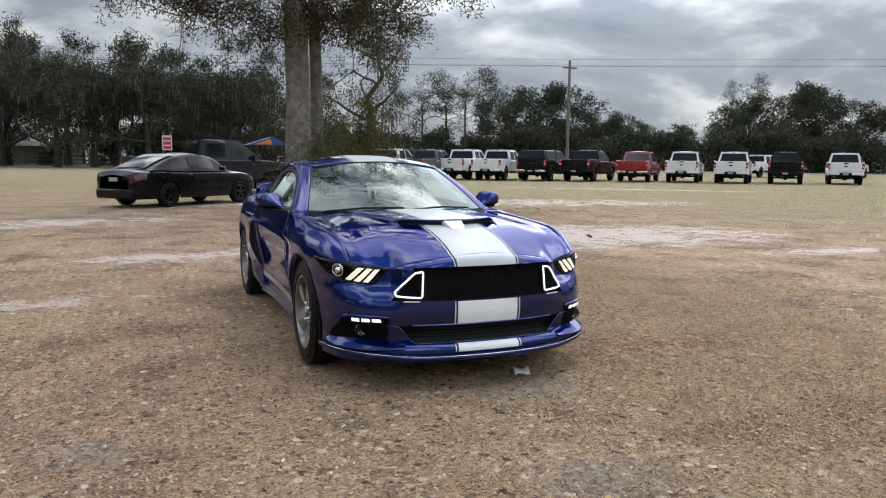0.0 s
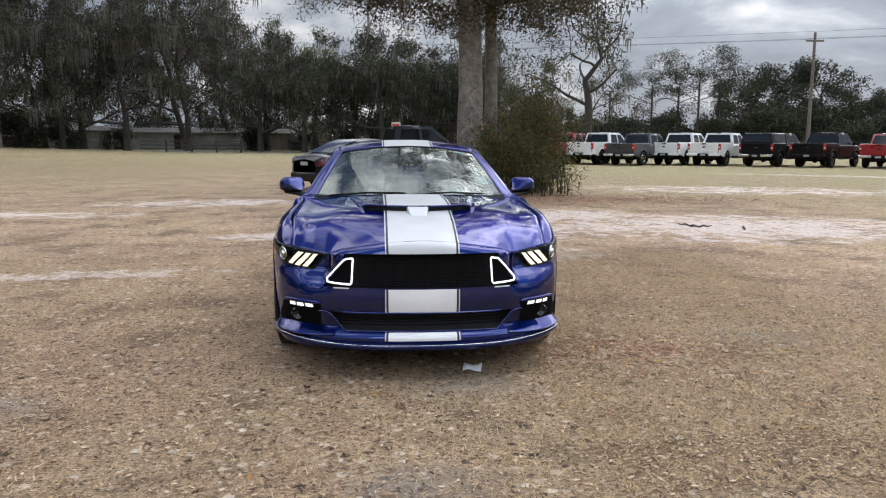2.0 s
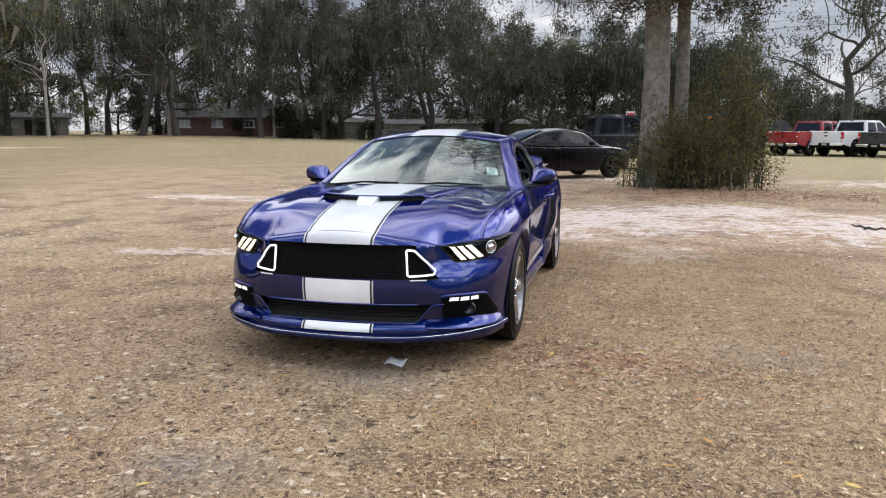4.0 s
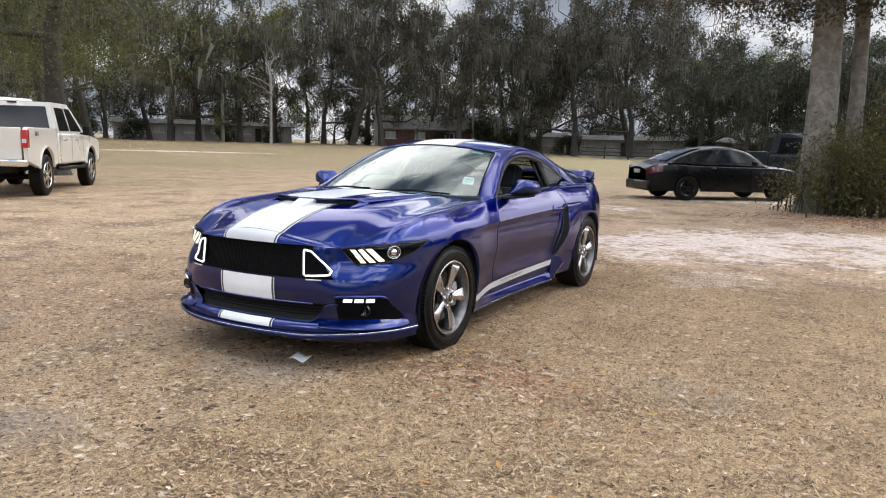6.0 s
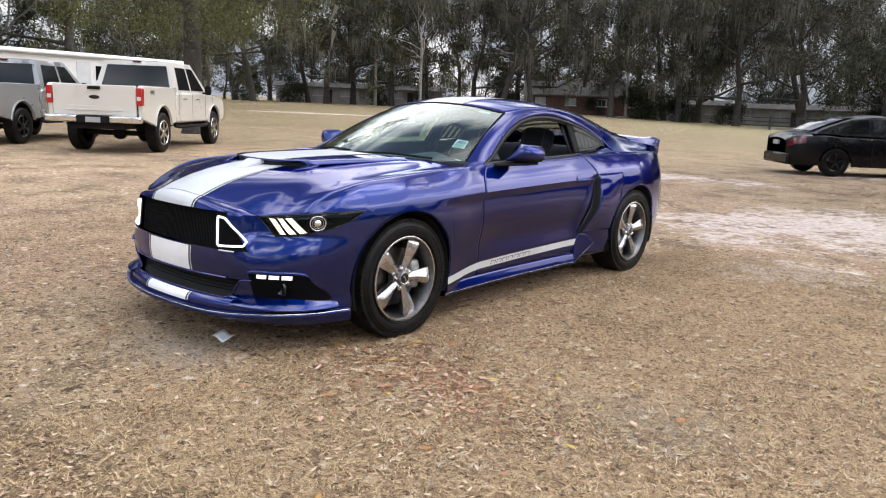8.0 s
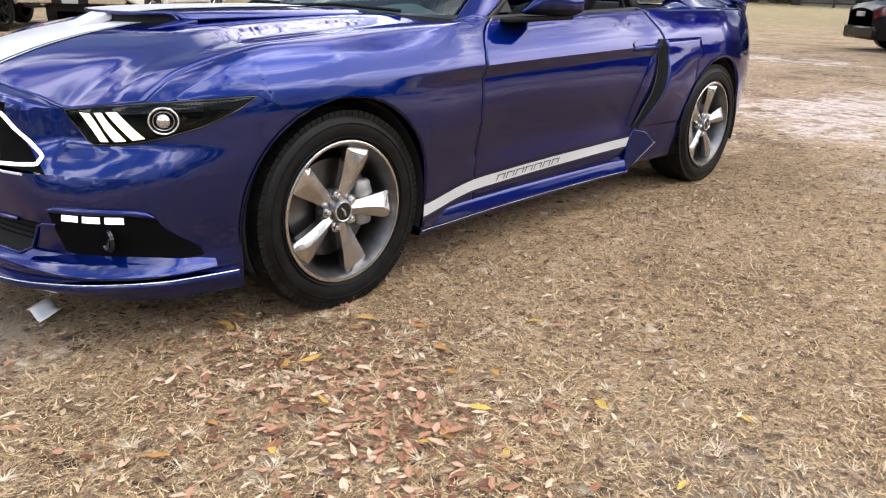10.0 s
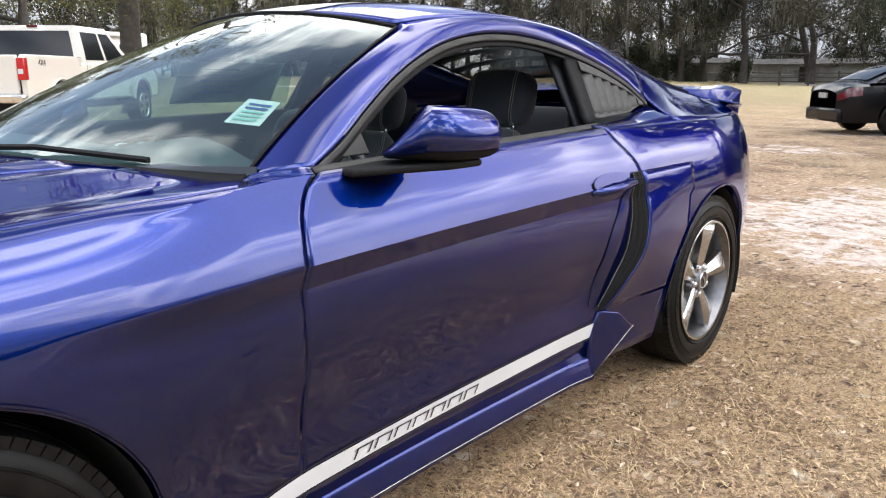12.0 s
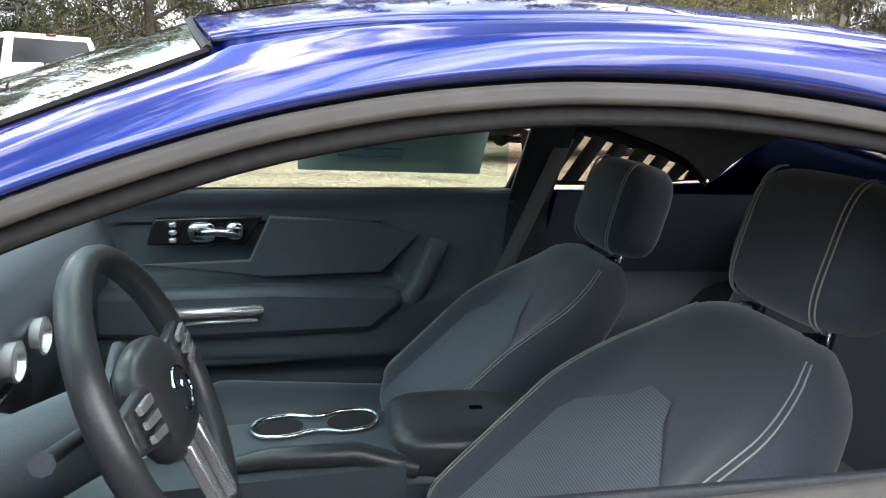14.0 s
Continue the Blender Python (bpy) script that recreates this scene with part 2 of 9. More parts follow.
M["paper"] = Mat("pale_paper", (0.72, 0.73, 0.70), 0.7).speckle((0.6, 0.62, 0.6), (0.78, 0.79, 0.77), 20).m
M["sheet"] = Mat("pale_green_paper", (0.62, 0.70, 0.64), 0.8, Transmission_Weight=0.0).speckle((0.56, 0.65, 0.58), (0.66, 0.74, 0.68), 8).m
M["sticker_teal"] = Mat("teal_film", (0.30, 0.52, 0.47), 0.5).m
M["ink"] = Mat("dark_print", (0.02, 0.02, 0.022), 0.6).m
M["ink_blue"] = Mat("blue_print", (0.05, 0.10, 0.30), 0.6).m

# ---- building helpers ----
def clamp(v, a=0.0, b=1.0):
    return max(a, min(b, v))


def lerp(a, b, t):
    return a + (b - a) * t


def sstep(a, b, v):
    t = clamp((v - a) / (b - a))
    return t * t * (3 - 2 * t)


def pc(xs, ys):
    """A smooth curve through a few key values that never overshoots them."""
    n = len(xs)
    h = [xs[i + 1] - xs[i] for i in range(n - 1)]
    d = [(ys[i + 1] - ys[i]) / h[i] for i in range(n - 1)]
    m = [d[0]] + [0 if d[i - 1] * d[i] <= 0 else 2 * d[i - 1] * d[i] / (d[i - 1] + d[i]) for i in range(1, n - 1)] + [d[-1]]

    def f(x):
        if x <= xs[0]:
            return ys[0] + m[0] * (x - xs[0]) * 0
        if x >= xs[-1]:
            return ys[-1]
        i = 0
        while x > xs[i + 1]:
            i += 1
        t = (x - xs[i]) / h[i]
        return ((1 + 2 * t) * (1 - t) ** 2 * ys[i] + t * (1 - t) ** 2 * h[i] * m[i]
                + t * t * (3 - 2 * t) * ys[i + 1] + t * t * (t - 1) * h[i] * m[i + 1])
    return f


def lin(n, a=0.0, b=1.0):
    return [a + (b - a) * i / (n - 1) for i in range(n)]


class Sheet:
    """Collects points and faces for one mesh."""

    def __init__(self):
        self.v, self.f = [], []

    def grid(self, fn, us, vs, closed=False):
        b, nu, nv = len(self.v), len(us), len(vs)
        for u in us:
            for w in vs:
                self.v.append(tuple(fn(u, w)))
        for i in range(nu if closed else nu - 1):
            j = (i + 1) % nu
            for k in range(nv - 1):
                self.f.append((b + i * nv + k, b + j * nv + k, b + j * nv + k + 1, b + i * nv + k + 1))
        return self

    def poly(self, pts):
        b = len(self.v)
        self.v += [tuple(p) for p in pts]
        self.f.append(tuple(range(b, b + len(pts))))
        return self

    def box(self, x0, x1, y0, y1, z0, z1, m=None):
        b = len(self.v)
        for x in (x0, x1):
            for y in (y0, y1):
                for z in (z0, z1):
                    p = Vector((x, y, z))
                    self.v.append(tuple(m @ p if m else p))
        for q in ((0, 1, 3, 2), (4, 6, 7, 5), (0, 4, 5, 1), (2, 3, 7, 6), (0, 2, 6, 4), (1, 5, 7, 3)):
            self.f.append(tuple(b + i for i in q))
        return self

    def prism(self, pts, d):
        """A flat outline pushed along the vector d."""
        b, n, d = len(self.v), len(pts), Vector(d)
        self.v += [tuple(p) for p in pts] + [tuple(Vector(p) + d) for p in pts]
        self.f.append(tuple(range(b + n - 1, b - 1, -1)))
        self.f.append(tuple(range(b + n, b + 2 * n)))
        for i in range(n):
            j = (i + 1) % n
            self.f.append((b + i, b + j, b + n + j, b + n + i))
        return self

    def tube(self, pts, r, n=8, cap=True):
        """A round bar along points; r is one radius or one a point."""
        pts = [Vector(p) for p in pts]
        rs = r if isinstance(r, (list, tuple)) else [r] * len(pts)
        b, up = len(self.v), None
        for i, p in enumerate(pts):
            d = (pts[min(i + 1, len(pts) - 1)] - pts[max(i - 1, 0)]).normalized()
            if up is None:
                up = d.orthogonal().normalized()
            up = (up - d * up.dot(d))
            up = up.normalized() if up.length > 1e-6 else d.orthogonal().normalized()
            w = d.cross(up)
            for k in range(n):
                a = 2 * math.pi * k / n
                self.v.append(tuple(p + (up * math.cos(a) + w * math.sin(a)) * rs[i]))
        for i in range(len(pts) - 1):
            for k in range(n):
                q = (k + 1) % n
                self.f.append((b + i * n + k, b + i * n + q, b + (i + 1) * n + q, b + (i + 1) * n + k))
        if cap:
            self.f.append(tuple(b + k for k in range(n - 1, -1, -1)))
            self.f.append(tuple(b + (len(pts) - 1) * n + k for k in range(n)))
        return self

    def lathe(self, prof, centre, axis="x", n=48, sgn=1.0):
        """Turns a profile of (along the axis, radius) round the axis."""
        b, c, k = len(self.v), Vector(centre), len(prof)
        for i in range(n):
            a = 2 * math.pi * i / n
            ca, sa = math.cos(a), math.sin(a)
            for h, r in prof:
                o = (sgn * h, r * ca, r * sa) if axis == "x" else (r * ca, sgn * h, r * sa) if axis == "y" else (r * ca, r * sa, h)
                self.v.append(tuple(c + Vector(o)))
        for i in range(n):
            j = (i + 1) % n
            for q in range(k - 1):
                self.f.append((b + i * k + q, b + j * k + q, b + j * k + q + 1, b + i * k + q + 1))
        return self

    def blob(self, c, r, nu=16, nv=10, power=2.0, m=None):
        """A superellipsoid: power 2 is a ball, higher is boxier."""
        def fn(u, w):
            a, t = 2 * math.pi * u, math.pi * (w - 0.5)
            g = 2.0 / power
            sp = lambda q: math.copysign(abs(q) ** g, q)
            p = Vector((r[0] * sp(math.cos(t)) * sp(math.cos(a)), r[1] * sp(math.cos(t)) * sp(math.sin(a)), r[2] * sp(math.sin(t))))
            p = m @ p if m else p
            return p + Vector(c)
        return self.grid(fn, lin(nu + 1)[:-1], lin(nv, 0.001, 0.999), closed=True)

    def mirror(self):
        """Adds the picture of all in the plane x = 0."""
        b = len(self.v)
        self.v += [(-x, y, z) for x, y, z in self.v]
        self.f += [tuple(b + i for i in reversed(q)) for q in self.f]
        return self

    def put(self, name, mat, parent=None, label="", smooth=30, solid=0.0, bevel=0.0, out=None, weld=0.0):
        me = bpy.data.meshes.new(name)
        me.from_pydata(self.v, [], self.f)
        if weld or out == "closed":
            bm = bmesh.new()
            bm.from_mesh(me)
            if weld:
                bmesh.ops.remove_doubles(bm, verts=bm.verts, dist=weld)
            if weld or out == "closed":
                bmesh.ops.recalc_face_normals(bm, faces=bm.faces)
            bm.to_mesh(me)
            bm.free()
        if out is not None and out != "closed":
            c, s = Vector(out), 0.0
            for p in me.polygons:
                s += p.normal.dot(p.center - c) * p.area
            if s < 0:
                me.flip_normals()
        if smooth:
            for p in me.polygons:
                p.use_smooth = True
            me.set_sharp_from_angle(angle=radians(smooth))
        me.materials.append(M[mat] if isinstance(mat, str) else mat)
        ob = new(name, me)
        if parent is not None:
            ob.parent = parent
        if solid:
            md = ob.modifiers.new("thickness", "SOLIDIFY")
            md.thickness, md.offset = solid, -1
        if bevel:
            md = ob.modifiers.new("rounding", "BEVEL")
            md.width, md.segments, md.limit_method = bevel, 2, "ANGLE"
            md.angle_limit = radians(35)
        if label:
            ob["label"] = label
        return ob


def thing(name, label, category, at=None, group="", kind=""):
    ob = new(name)
    if at is not None:
        ob.matrix_world = at
    return tagged(ob, label, category, group, kind)

# ---- ground ----
def gz(x, y):
    """Height of the ground: flat, with a slight rise towards the woods."""
    r, a = math.hypot(x, y), math.degrees(math.atan2(y, x)) % 360
    return 0.75 * sstep(38, 105, r) * sstep(106, 124, a) * sstep(250, 215, a)


mm = Mat("dry_grass_ground", (0.3, 0.22, 0.14), 0.95)
gc = mm.coord("Object")
big = mm.noise(0.35, 6, 0.6)
mid = mm.noise(2.6, 6, 0.65)
fine = mm.noise(34.0, 7, 0.78)
fib = mm.noise(150.0, 4, 0.7, distortion=1.2)
base = mm.ramp(big, (0.34, (0.33, 0.222, 0.15)), (0.5, (0.465, 0.325, 0.212)), (0.66, (0.54, 0.40, 0.245)))
base = mm.mix(mm.ramp(mid, (0.42, (0, 0, 0)), (0.62, (0.85, 0.85, 0.85))), base, (0.62, 0.47, 0.325))
base = mm.mix(mm.ramp(mm.noise(1.3, 7, 0.7), (0.49, (0, 0, 0)), (0.60, (0.85, 0.85, 0.85))), base, (0.20, 0.125, 0.085))
grn = mm.noise(0.16, 4)
base = mm.mix(mm.ramp(grn, (0.50, (0, 0, 0)), (0.72, (0.35, 0.35, 0.35))), base, (0.19, 0.19, 0.085))
vl = mm.n("ShaderNodeVectorMath")
vl.operation = "LENGTH"
mm.t.links.new(gc, vl.inputs[0])
far = mm.math("MULTIPLY", mm.math("SUBTRACT", vl.outputs["Value"], 8.0), 0.040, clamp=True)
base = mm.mix(mm.math("MULTIPLY", far, mm.math("ADD", grn, 0.42), clamp=True), base, (0.185, 0.148, 0.062))
vo2 = mm.n("ShaderNodeVectorMath")
vo2.operation = "DOT_PRODUCT"
mm.t.links.new(gc, vo2.inputs[0])
vo2.inputs[1].default_value = (0.8, 0.6, 0)
gside = mm.math("MULTIPLY", mm.math("SUBTRACT", vo2.outputs["Value"], 8.0), 0.05, clamp=True)
base = mm.mix(mm.math("MULTIPLY", gside, mm.math("ADD", grn, 0.30), clamp=True), base, (0.27, 0.245, 0.115))
dark = mm.ramp(fine, (0.30, (0.30, 0.27, 0.24)), (0.48, (0.93, 0.91, 0.89)), (0.66, (1.5, 1.45, 1.4)))
mul = mm.n("ShaderNodeMix")
mul.data_type, mul.blend_type = "RGBA", "MULTIPLY"
mul.inputs[0].default_value = 1.0
mm.t.links.new(base, mul.inputs[6])
mm.t.links.new(dark, mul.inputs[7])
turf = mul.outputs[2]
mul2 = mm.n("ShaderNodeMix")
mul2.data_type, mul2.blend_type = "RGBA", "MULTIPLY"
mul2.inputs[0].default_value = 1.0
mm.t.links.new(turf, mul2.inputs[6])
mm.t.links.new(mm.ramp(fib, (0.36, (0.30, 0.27, 0.25)), (0.60, (1.38, 1.35, 1.30))), mul2.inputs[7])
turf = mul2.outputs[2]
# flecks of leaf litter
vo = mm.n("ShaderNodeTexVoronoi")
vo.inputs["Scale"].default_value = 26.0
vo.inputs["Randomness"].default_value = 1.0
mm.t.links.new(gc, vo.inputs["Vector"])
fl = mm.math("MULTIPLY", mm.ramp(vo.outputs["Distance"], (0.16, (1, 1, 1)), (0.34, (0, 0, 0))), 0.8)
spx = mm.n("ShaderNodeSeparateColor")
mm.t.links.new(vo.outputs["Color"], spx.inputs[0])
flc = mm.ramp(spx.outputs[0], (0.0, (0.055, 0.032, 0.018)), (0.45, (0.17, 0.10, 0.055)), (0.75, (0.38, 0.27, 0.17)), (1.0, (0.66, 0.54, 0.40)))
turf = mm.mix(fl, turf, flc)
# fine pale chips of dead leaf
vc = mm.n("ShaderNodeTexVoronoi")
vc.inputs["Scale"].default_value = 44.0
mm.t.links.new(gc, vc.inputs["Vector"])
spc = mm.n("ShaderNodeSeparateColor")
mm.t.links.new(vc.outputs["Color"], spc.inputs[0])
chip = mm.math("ADD", vc.outputs["Distance"], mm.math("MULTIPLY", mm.math("SUBTRACT", fib, 0.5), 0.5))
chf = mm.math("MULTIPLY", mm.ramp(chip, (0.27, (0.9, 0.9, 0.9)), (0.34, (0, 0, 0))), mm.math("GREATER_THAN", spc.outputs[1], 0.45))
turf = mm.mix(chf, turf, mm.ramp(spc.outputs[0], (0.0, (0.05, 0.03, 0.018)), (0.52, (0.15, 0.09, 0.055)), (0.6, (0.46, 0.34, 0.23)), (1.0, (0.70, 0.585, 0.44))))
vf = mm.n("ShaderNodeTexVoronoi")
vf.inputs["Scale"].default_value = 12.0
mm.t.links.new(gc, vf.inputs["Vector"])
spf = mm.n("ShaderNodeSeparateColor")
mm.t.links.new(vf.outputs["Color"], spf.inputs[0])
keep = mm.math("GREATER_THAN", spf.outputs[1], 0.2)
blot = mm.math("ADD", vf.outputs["Distance"], mm.math("MULTIPLY", mm.math("SUBTRACT", fine, 0.5), 0.9))
ff = mm.math("MULTIPLY", mm.ramp(blot, (0.23, (0.95, 0.95, 0.95)), (0.32, (0, 0, 0))), keep)
turf = mm.mix(ff, turf, mm.ramp(spf.outputs[0], (0.0, (0.035, 0.021, 0.013)), (0.38, (0.10, 0.06, 0.035)), (0.52, (0.45, 0.33, 0.22)), (1.0, (0.82, 0.72, 0.58))))
# bare pale sand: patches as ellipses with ragged rims
SAND = [(1.4, 7.2, 2.0, 2.9, -20, 1), (3.0, 8.8, 2.2, 1.5, 10, 1), (5.8, 6.8, 4.4, 2.3, -8, 1), (10.5, 16.3, 6.0, 2.4, -15, 0.5), (-3.6, 12.0, 3.2, 1.3, 10, 0.7),
        (-1.4, 5.9, 1.4, 0.6, 5, 0.9), (-3.1, 2.75, 1.5, 0.36, 8, 0.8), (-6.6, 9.2, 2.3, 0.8, 0, 0.6), (-44, 38, 9, 1.6, 42, 0.8), (2.0, 3.7, 0.8, 0.9, 30, 0.8),
        (8.2, 3.6, 1.8, 0.5, 0, 0.7), (0.5, 17.5, 3.5, 1.0, 30, 0.7), (20, 25, 9, 1.2, -35, 0.32)]
mask = None
for cx, cy, rx, ry, rot, bare in SAND:
    mp = mm.n("ShaderNodeMapping")
    mp.vector_type = "TEXTURE"
    mp.inputs["Location"].default_value = (cx, cy, 0)
    mp.inputs["Rotation"].default_value = (0, 0, radians(rot))
    mp.inputs["Scale"].default_value = (rx, ry, 1)
    mm.t.links.new(gc, mp.inputs["Vector"])
    ln = mm.n("ShaderNodeVectorMath")
    ln.operation = "LENGTH"
    mm.t.links.new(mp.outputs[0], ln.inputs[0])
    k = mm.math("SUBTRACT", 1.0, ln.outputs["Value"], clamp=True)
    k = mm.math("MULTIPLY", k, bare)
    mask = k if mask is None else mm.math("MAXIMUM", mask, k)
rag = mm.noise(1.1, 9, 0.68)
rag2 = mm.noise(9.0, 6, 0.7)
sm = mm.math("ADD", mm.math("MULTIPLY", mask, 1.5), mm.math("MULTIPLY", mm.math("SUBTRACT", mm.noise(3.3, 6, 0.65), 0.49), 5.0))
sm = mm.math("ADD", sm, mm.math("MULTIPLY", mm.math("SUBTRACT", rag, 0.53), 4.6))
sm = mm.math("ADD", sm, mm.math("MULTIPLY", mm.math("SUBTRACT", rag2, 0.52), 4.6))
sm = mm.math("MULTIPLY", sm, mm.math("MULTIPLY", mask, 6.0, clamp=True), clamp=True)
smr = mm.ramp(sm, (0.0, (0, 0, 0)), (0.75, (0.93, 0.93, 0.93)))
sandc = mm.ramp(mm.noise(12.0, 8, 0.7), (0.36, (0.50, 0.39, 0.33)), (0.6, (0.82, 0.715, 0.65)))
# small grey scuffs
sc = None
for cx, cy, r in ((-0.1, -2.28, 0.42), (2.45, -0.05, 0.55), (0.2, -1.0, 0.5), (-2.2, -1.2, 0.3)):
    mp = mm.n("ShaderNodeMapping")
    mp.vector_type = "TEXTURE"
    mp.inputs["Location"].default_value = (cx, cy, 0)
    mp.inputs["Scale"].default_value = (r, r * 0.7, 1)
    mm.t.links.new(gc, mp.inputs["Vector"])
    ln = mm.n("ShaderNodeVectorMath")
    ln.operation = "LENGTH"
    mm.t.links.new(mp.outputs[0], ln.inputs[0])
    k = mm.math("SUBTRACT", 1.0, ln.outputs["Value"], clamp=True)
    sc = k if sc is None else mm.math("MAXIMUM", sc, k)
scm = mm.math("MULTIPLY", sc, mm.math("MULTIPLY", rag2, 2.0), clamp=True)
turf = mm.mix(mm.math("MULTIPLY", scm, 0.8, clamp=True), turf, (0.33, 0.29, 0.25))
mm.color(mm.mix(smr, turf, sandc))
bh = mm.math("ADD", mm.math("MULTIPLY", fine, 1.0), mm.math("MULTIPLY", fib, 0.6))
mm.bump(bh, 0.9, 0.02)
M["ground"] = mm.m

sh = Sheet()
rs = [0.0001] + [0.9 * 1.135 ** i for i in range(62)]
sh.grid(lambda u, w: (rs[int(w)] * math.cos(2 * math.pi * u), rs[int(w)] * math.sin(2 * math.pi * u), gz(rs[int(w)] * math.cos(2 * math.pi * u), rs[int(w)] * math.sin(2 * math.pi * u))), lin(145)[:-1], list(range(len(rs))), closed=True)
ground = tagged(sh.put("ground", "ground", smooth=60, out=(0, 0, -50)), "wide field of dry tan grass with pale sandy patches", "ground", kind="structure")

# fallen leaves
mm = Mat("fallen_leaf", (0.25, 0.15, 0.08), 0.8)
gi = mm.n("ShaderNodeNewGeometry")
mm.color(mm.ramp(gi.outputs["Random Per Island"], (0.0, (0.050, 0.026, 0.013)), (0.35, (0.13, 0.070, 0.038)), (0.60, (0.25, 0.150, 0.088)), (0.85, (0.42, 0.29, 0.185)), (1.0, (0.64, 0.50, 0.36))))
M["leaf_litter"] = mm.m
mm = Mat("orange_fallen_leaf", (0.45, 0.22, 0.06), 0.7)
gi = mm.n("ShaderNodeNewGeometry")
mm.color(mm.ramp(gi.outputs["Random Per Island"], (0.0, (0.32, 0.13, 0.035)), (0.5, (0.42, 0.24, 0.06)), (1.0, (0.50, 0.38, 0.07))))
M["leaf_orange"] = mm.m
mm = Mat("dead_grass_blade", (0.4, 0.3, 0.18), 0.85)
gi = mm.n("ShaderNodeNewGeometry")
mm.color(mm.ramp(gi.outputs["Random Per Island"], (0.0, (0.085, 0.050, 0.024)), (0.35, (0.30, 0.195, 0.095)), (0.75, (0.54, 0.38, 0.20)), (1.0, (0.68, 0.54, 0.33))))
M["straw"] = mm.m

mm = Mat("russet_fallen_leaf", (0.3, 0.16, 0.09), 0.8)
gi = mm.n("ShaderNodeNewGeometry")
mm.color(mm.ramp(gi.outputs["Random Per Island"], (0.0, (0.10, 0.035, 0.017)), (0.35, (0.25, 0.105, 0.055)), (0.7, (0.40, 0.21, 0.125)), (1.0, (0.60, 0.44, 0.32))))
M["leaf_russet"] = mm.m

rng = np.random.default_rng(7)


def leaf_sheet(pts, size, mat, name, label):
    """Curled little leaves at points on the ground."""
    v, f = [], []
    for x, y in pts:
        s = size * rng.uniform(0.55, 1.35)
        a, tl, cu = rng.uniform(0, 6.283), rng.normal(0, 0.35), rng.uniform(-0.2, 0.75)
        ca, sa = math.cos(a), math.sin(a)
        wd_ = s * rng.uniform(0.28, 0.5)
        z0 = 0.006 + 0.012 * rng.random()
        loc = [(-s * 0.5, 0, 0), (-s * 0.12, -wd_ * 0.5, cu * wd_ * 0.5), (s * 0.28, -wd_ * 0.36, cu * wd_ * 0.45), (s * 0.5, 0, cu * s * 0.2), (s * 0.28, wd_ * 0.36, cu * wd_ * 0.45), (-s * 0.12, wd_ * 0.5, cu * wd_ * 0.5)]
        j_ = rng.uniform(0.78, 1.22, (6, 2))
        loc = [(lx * q[0], ly * q[1], lz) for (lx, ly, lz), q in zip(loc, j_)]
        b = len(v)
        for lx, ly, lz in loc:
            v.append((x + lx * ca - ly * sa, y + lx * sa + ly * ca, z0 + lz + abs(lx) * tl * 0.25 + max(0, lx * tl * 0.3)))
        f += [(b, b + 1, b + 2, b + 3), (b, b + 3, b + 4, b + 5)]
    s_ = Sheet()
    s_.v, s_.f = v, f
    return tagged(s_.put(name, mat, smooth=0), label, "leaves", kind="stuff")


pts = [(rng.uniform(0.7, 4.0), rng.uniform(-2.4, 4.6)) for _ in range(9000)]
leaf_sheet(pts, 0.030, "leaf_litter", "fallen_leaves", "small dry brown oak leaves scattered over the grass")
pts = []
for _ in range(80000):
    d = rng.random()
    if d < 0.55:
        pts.append((rng.uniform(-5.5, 5.0), rng.uniform(-5.0, 1.5)))
    elif d < 0.93:
        pts.append((rng.uniform(-9, 11), rng.uniform(-4, 14)))
    else:
        pts.append((rng.normal(3.0, 2.6), rng.normal(13.6, 1.8)))
pts = [p for p in pts if not (abs(p[0]) < 0.8 and -0.6 < p[1] < 3.6 and rng.random() < 0.7) and not (0.7 < p[0] < 3.6 and -1.9 < p[1] < 4.4)]
leaf_sheet(pts, 0.028, "leaf_litter", "fallen_leaves", "loose brown leaf litter spread over the open field")
pts = [(rng.normal(1.45, 0.30), rng.normal(-0.42, 0.17)) for _ in range(380)] + [(rng.normal(1.3, 0.5), rng.normal(-0.55, 0.3)) for _ in range(260)]
leaf_sheet([(rng.normal(4.6, 2.3), rng.normal(12.6, 0.9)) for _ in range(5200)], 0.075, "leaf_russet", "leaf_drift", "brown leaf drift on the ground before the bush")
leaf_sheet(pts, 0.041, "leaf_russet", "leaf_pile", "loose drift of crisp brown leaves near the front wheel")
pts = [(rng.uniform(-3, 4), rng.uniform(-4, 3)) for _ in range(75)] + [(rng.normal(1.4, 0.5), rng.normal(-0.45, 0.35)) for _ in range(26)]
leaf_sheet(pts, 0.058, "leaf_orange", "yellow_leaves", "few orange and yellow fallen leaves")


def straw(n, box, ln, name, label):
    x, y = rng.uniform(box[0], box[1], n), rng.uniform(box[2], box[3], n)
    a, l = rng.uniform(0, 6.283, n), ln * rng.uniform(0.5, 1.4, n)
    up = np.abs(rng.normal(0, 0.28, n)) * l
    w = rng.uniform(0.0010, 0.0024, n)
    ca, sa = np.cos(a), np.sin(a)
    z0 = rng.uniform(0.001, 0.010, n)
    P = np.empty((n, 3, 3))
    P[:, 0] = np.stack([x - sa * w, y + ca * w, z0], 1)
    P[:, 1] = np.stack([x + sa * w, y - ca * w, z0], 1)
    P[:, 2] = np.stack([x + ca * l, y + sa * l, z0 + up], 1)
    s_ = Sheet()
    s_.v = [tuple(p) for p in P.reshape(-1, 3)]
    s_.f = [(3 * i, 3 * i + 1, 3 * i + 2) for i in range(n)]
    return tagged(s_.put(name, "straw", smooth=0), label, "grass", kind="stuff")


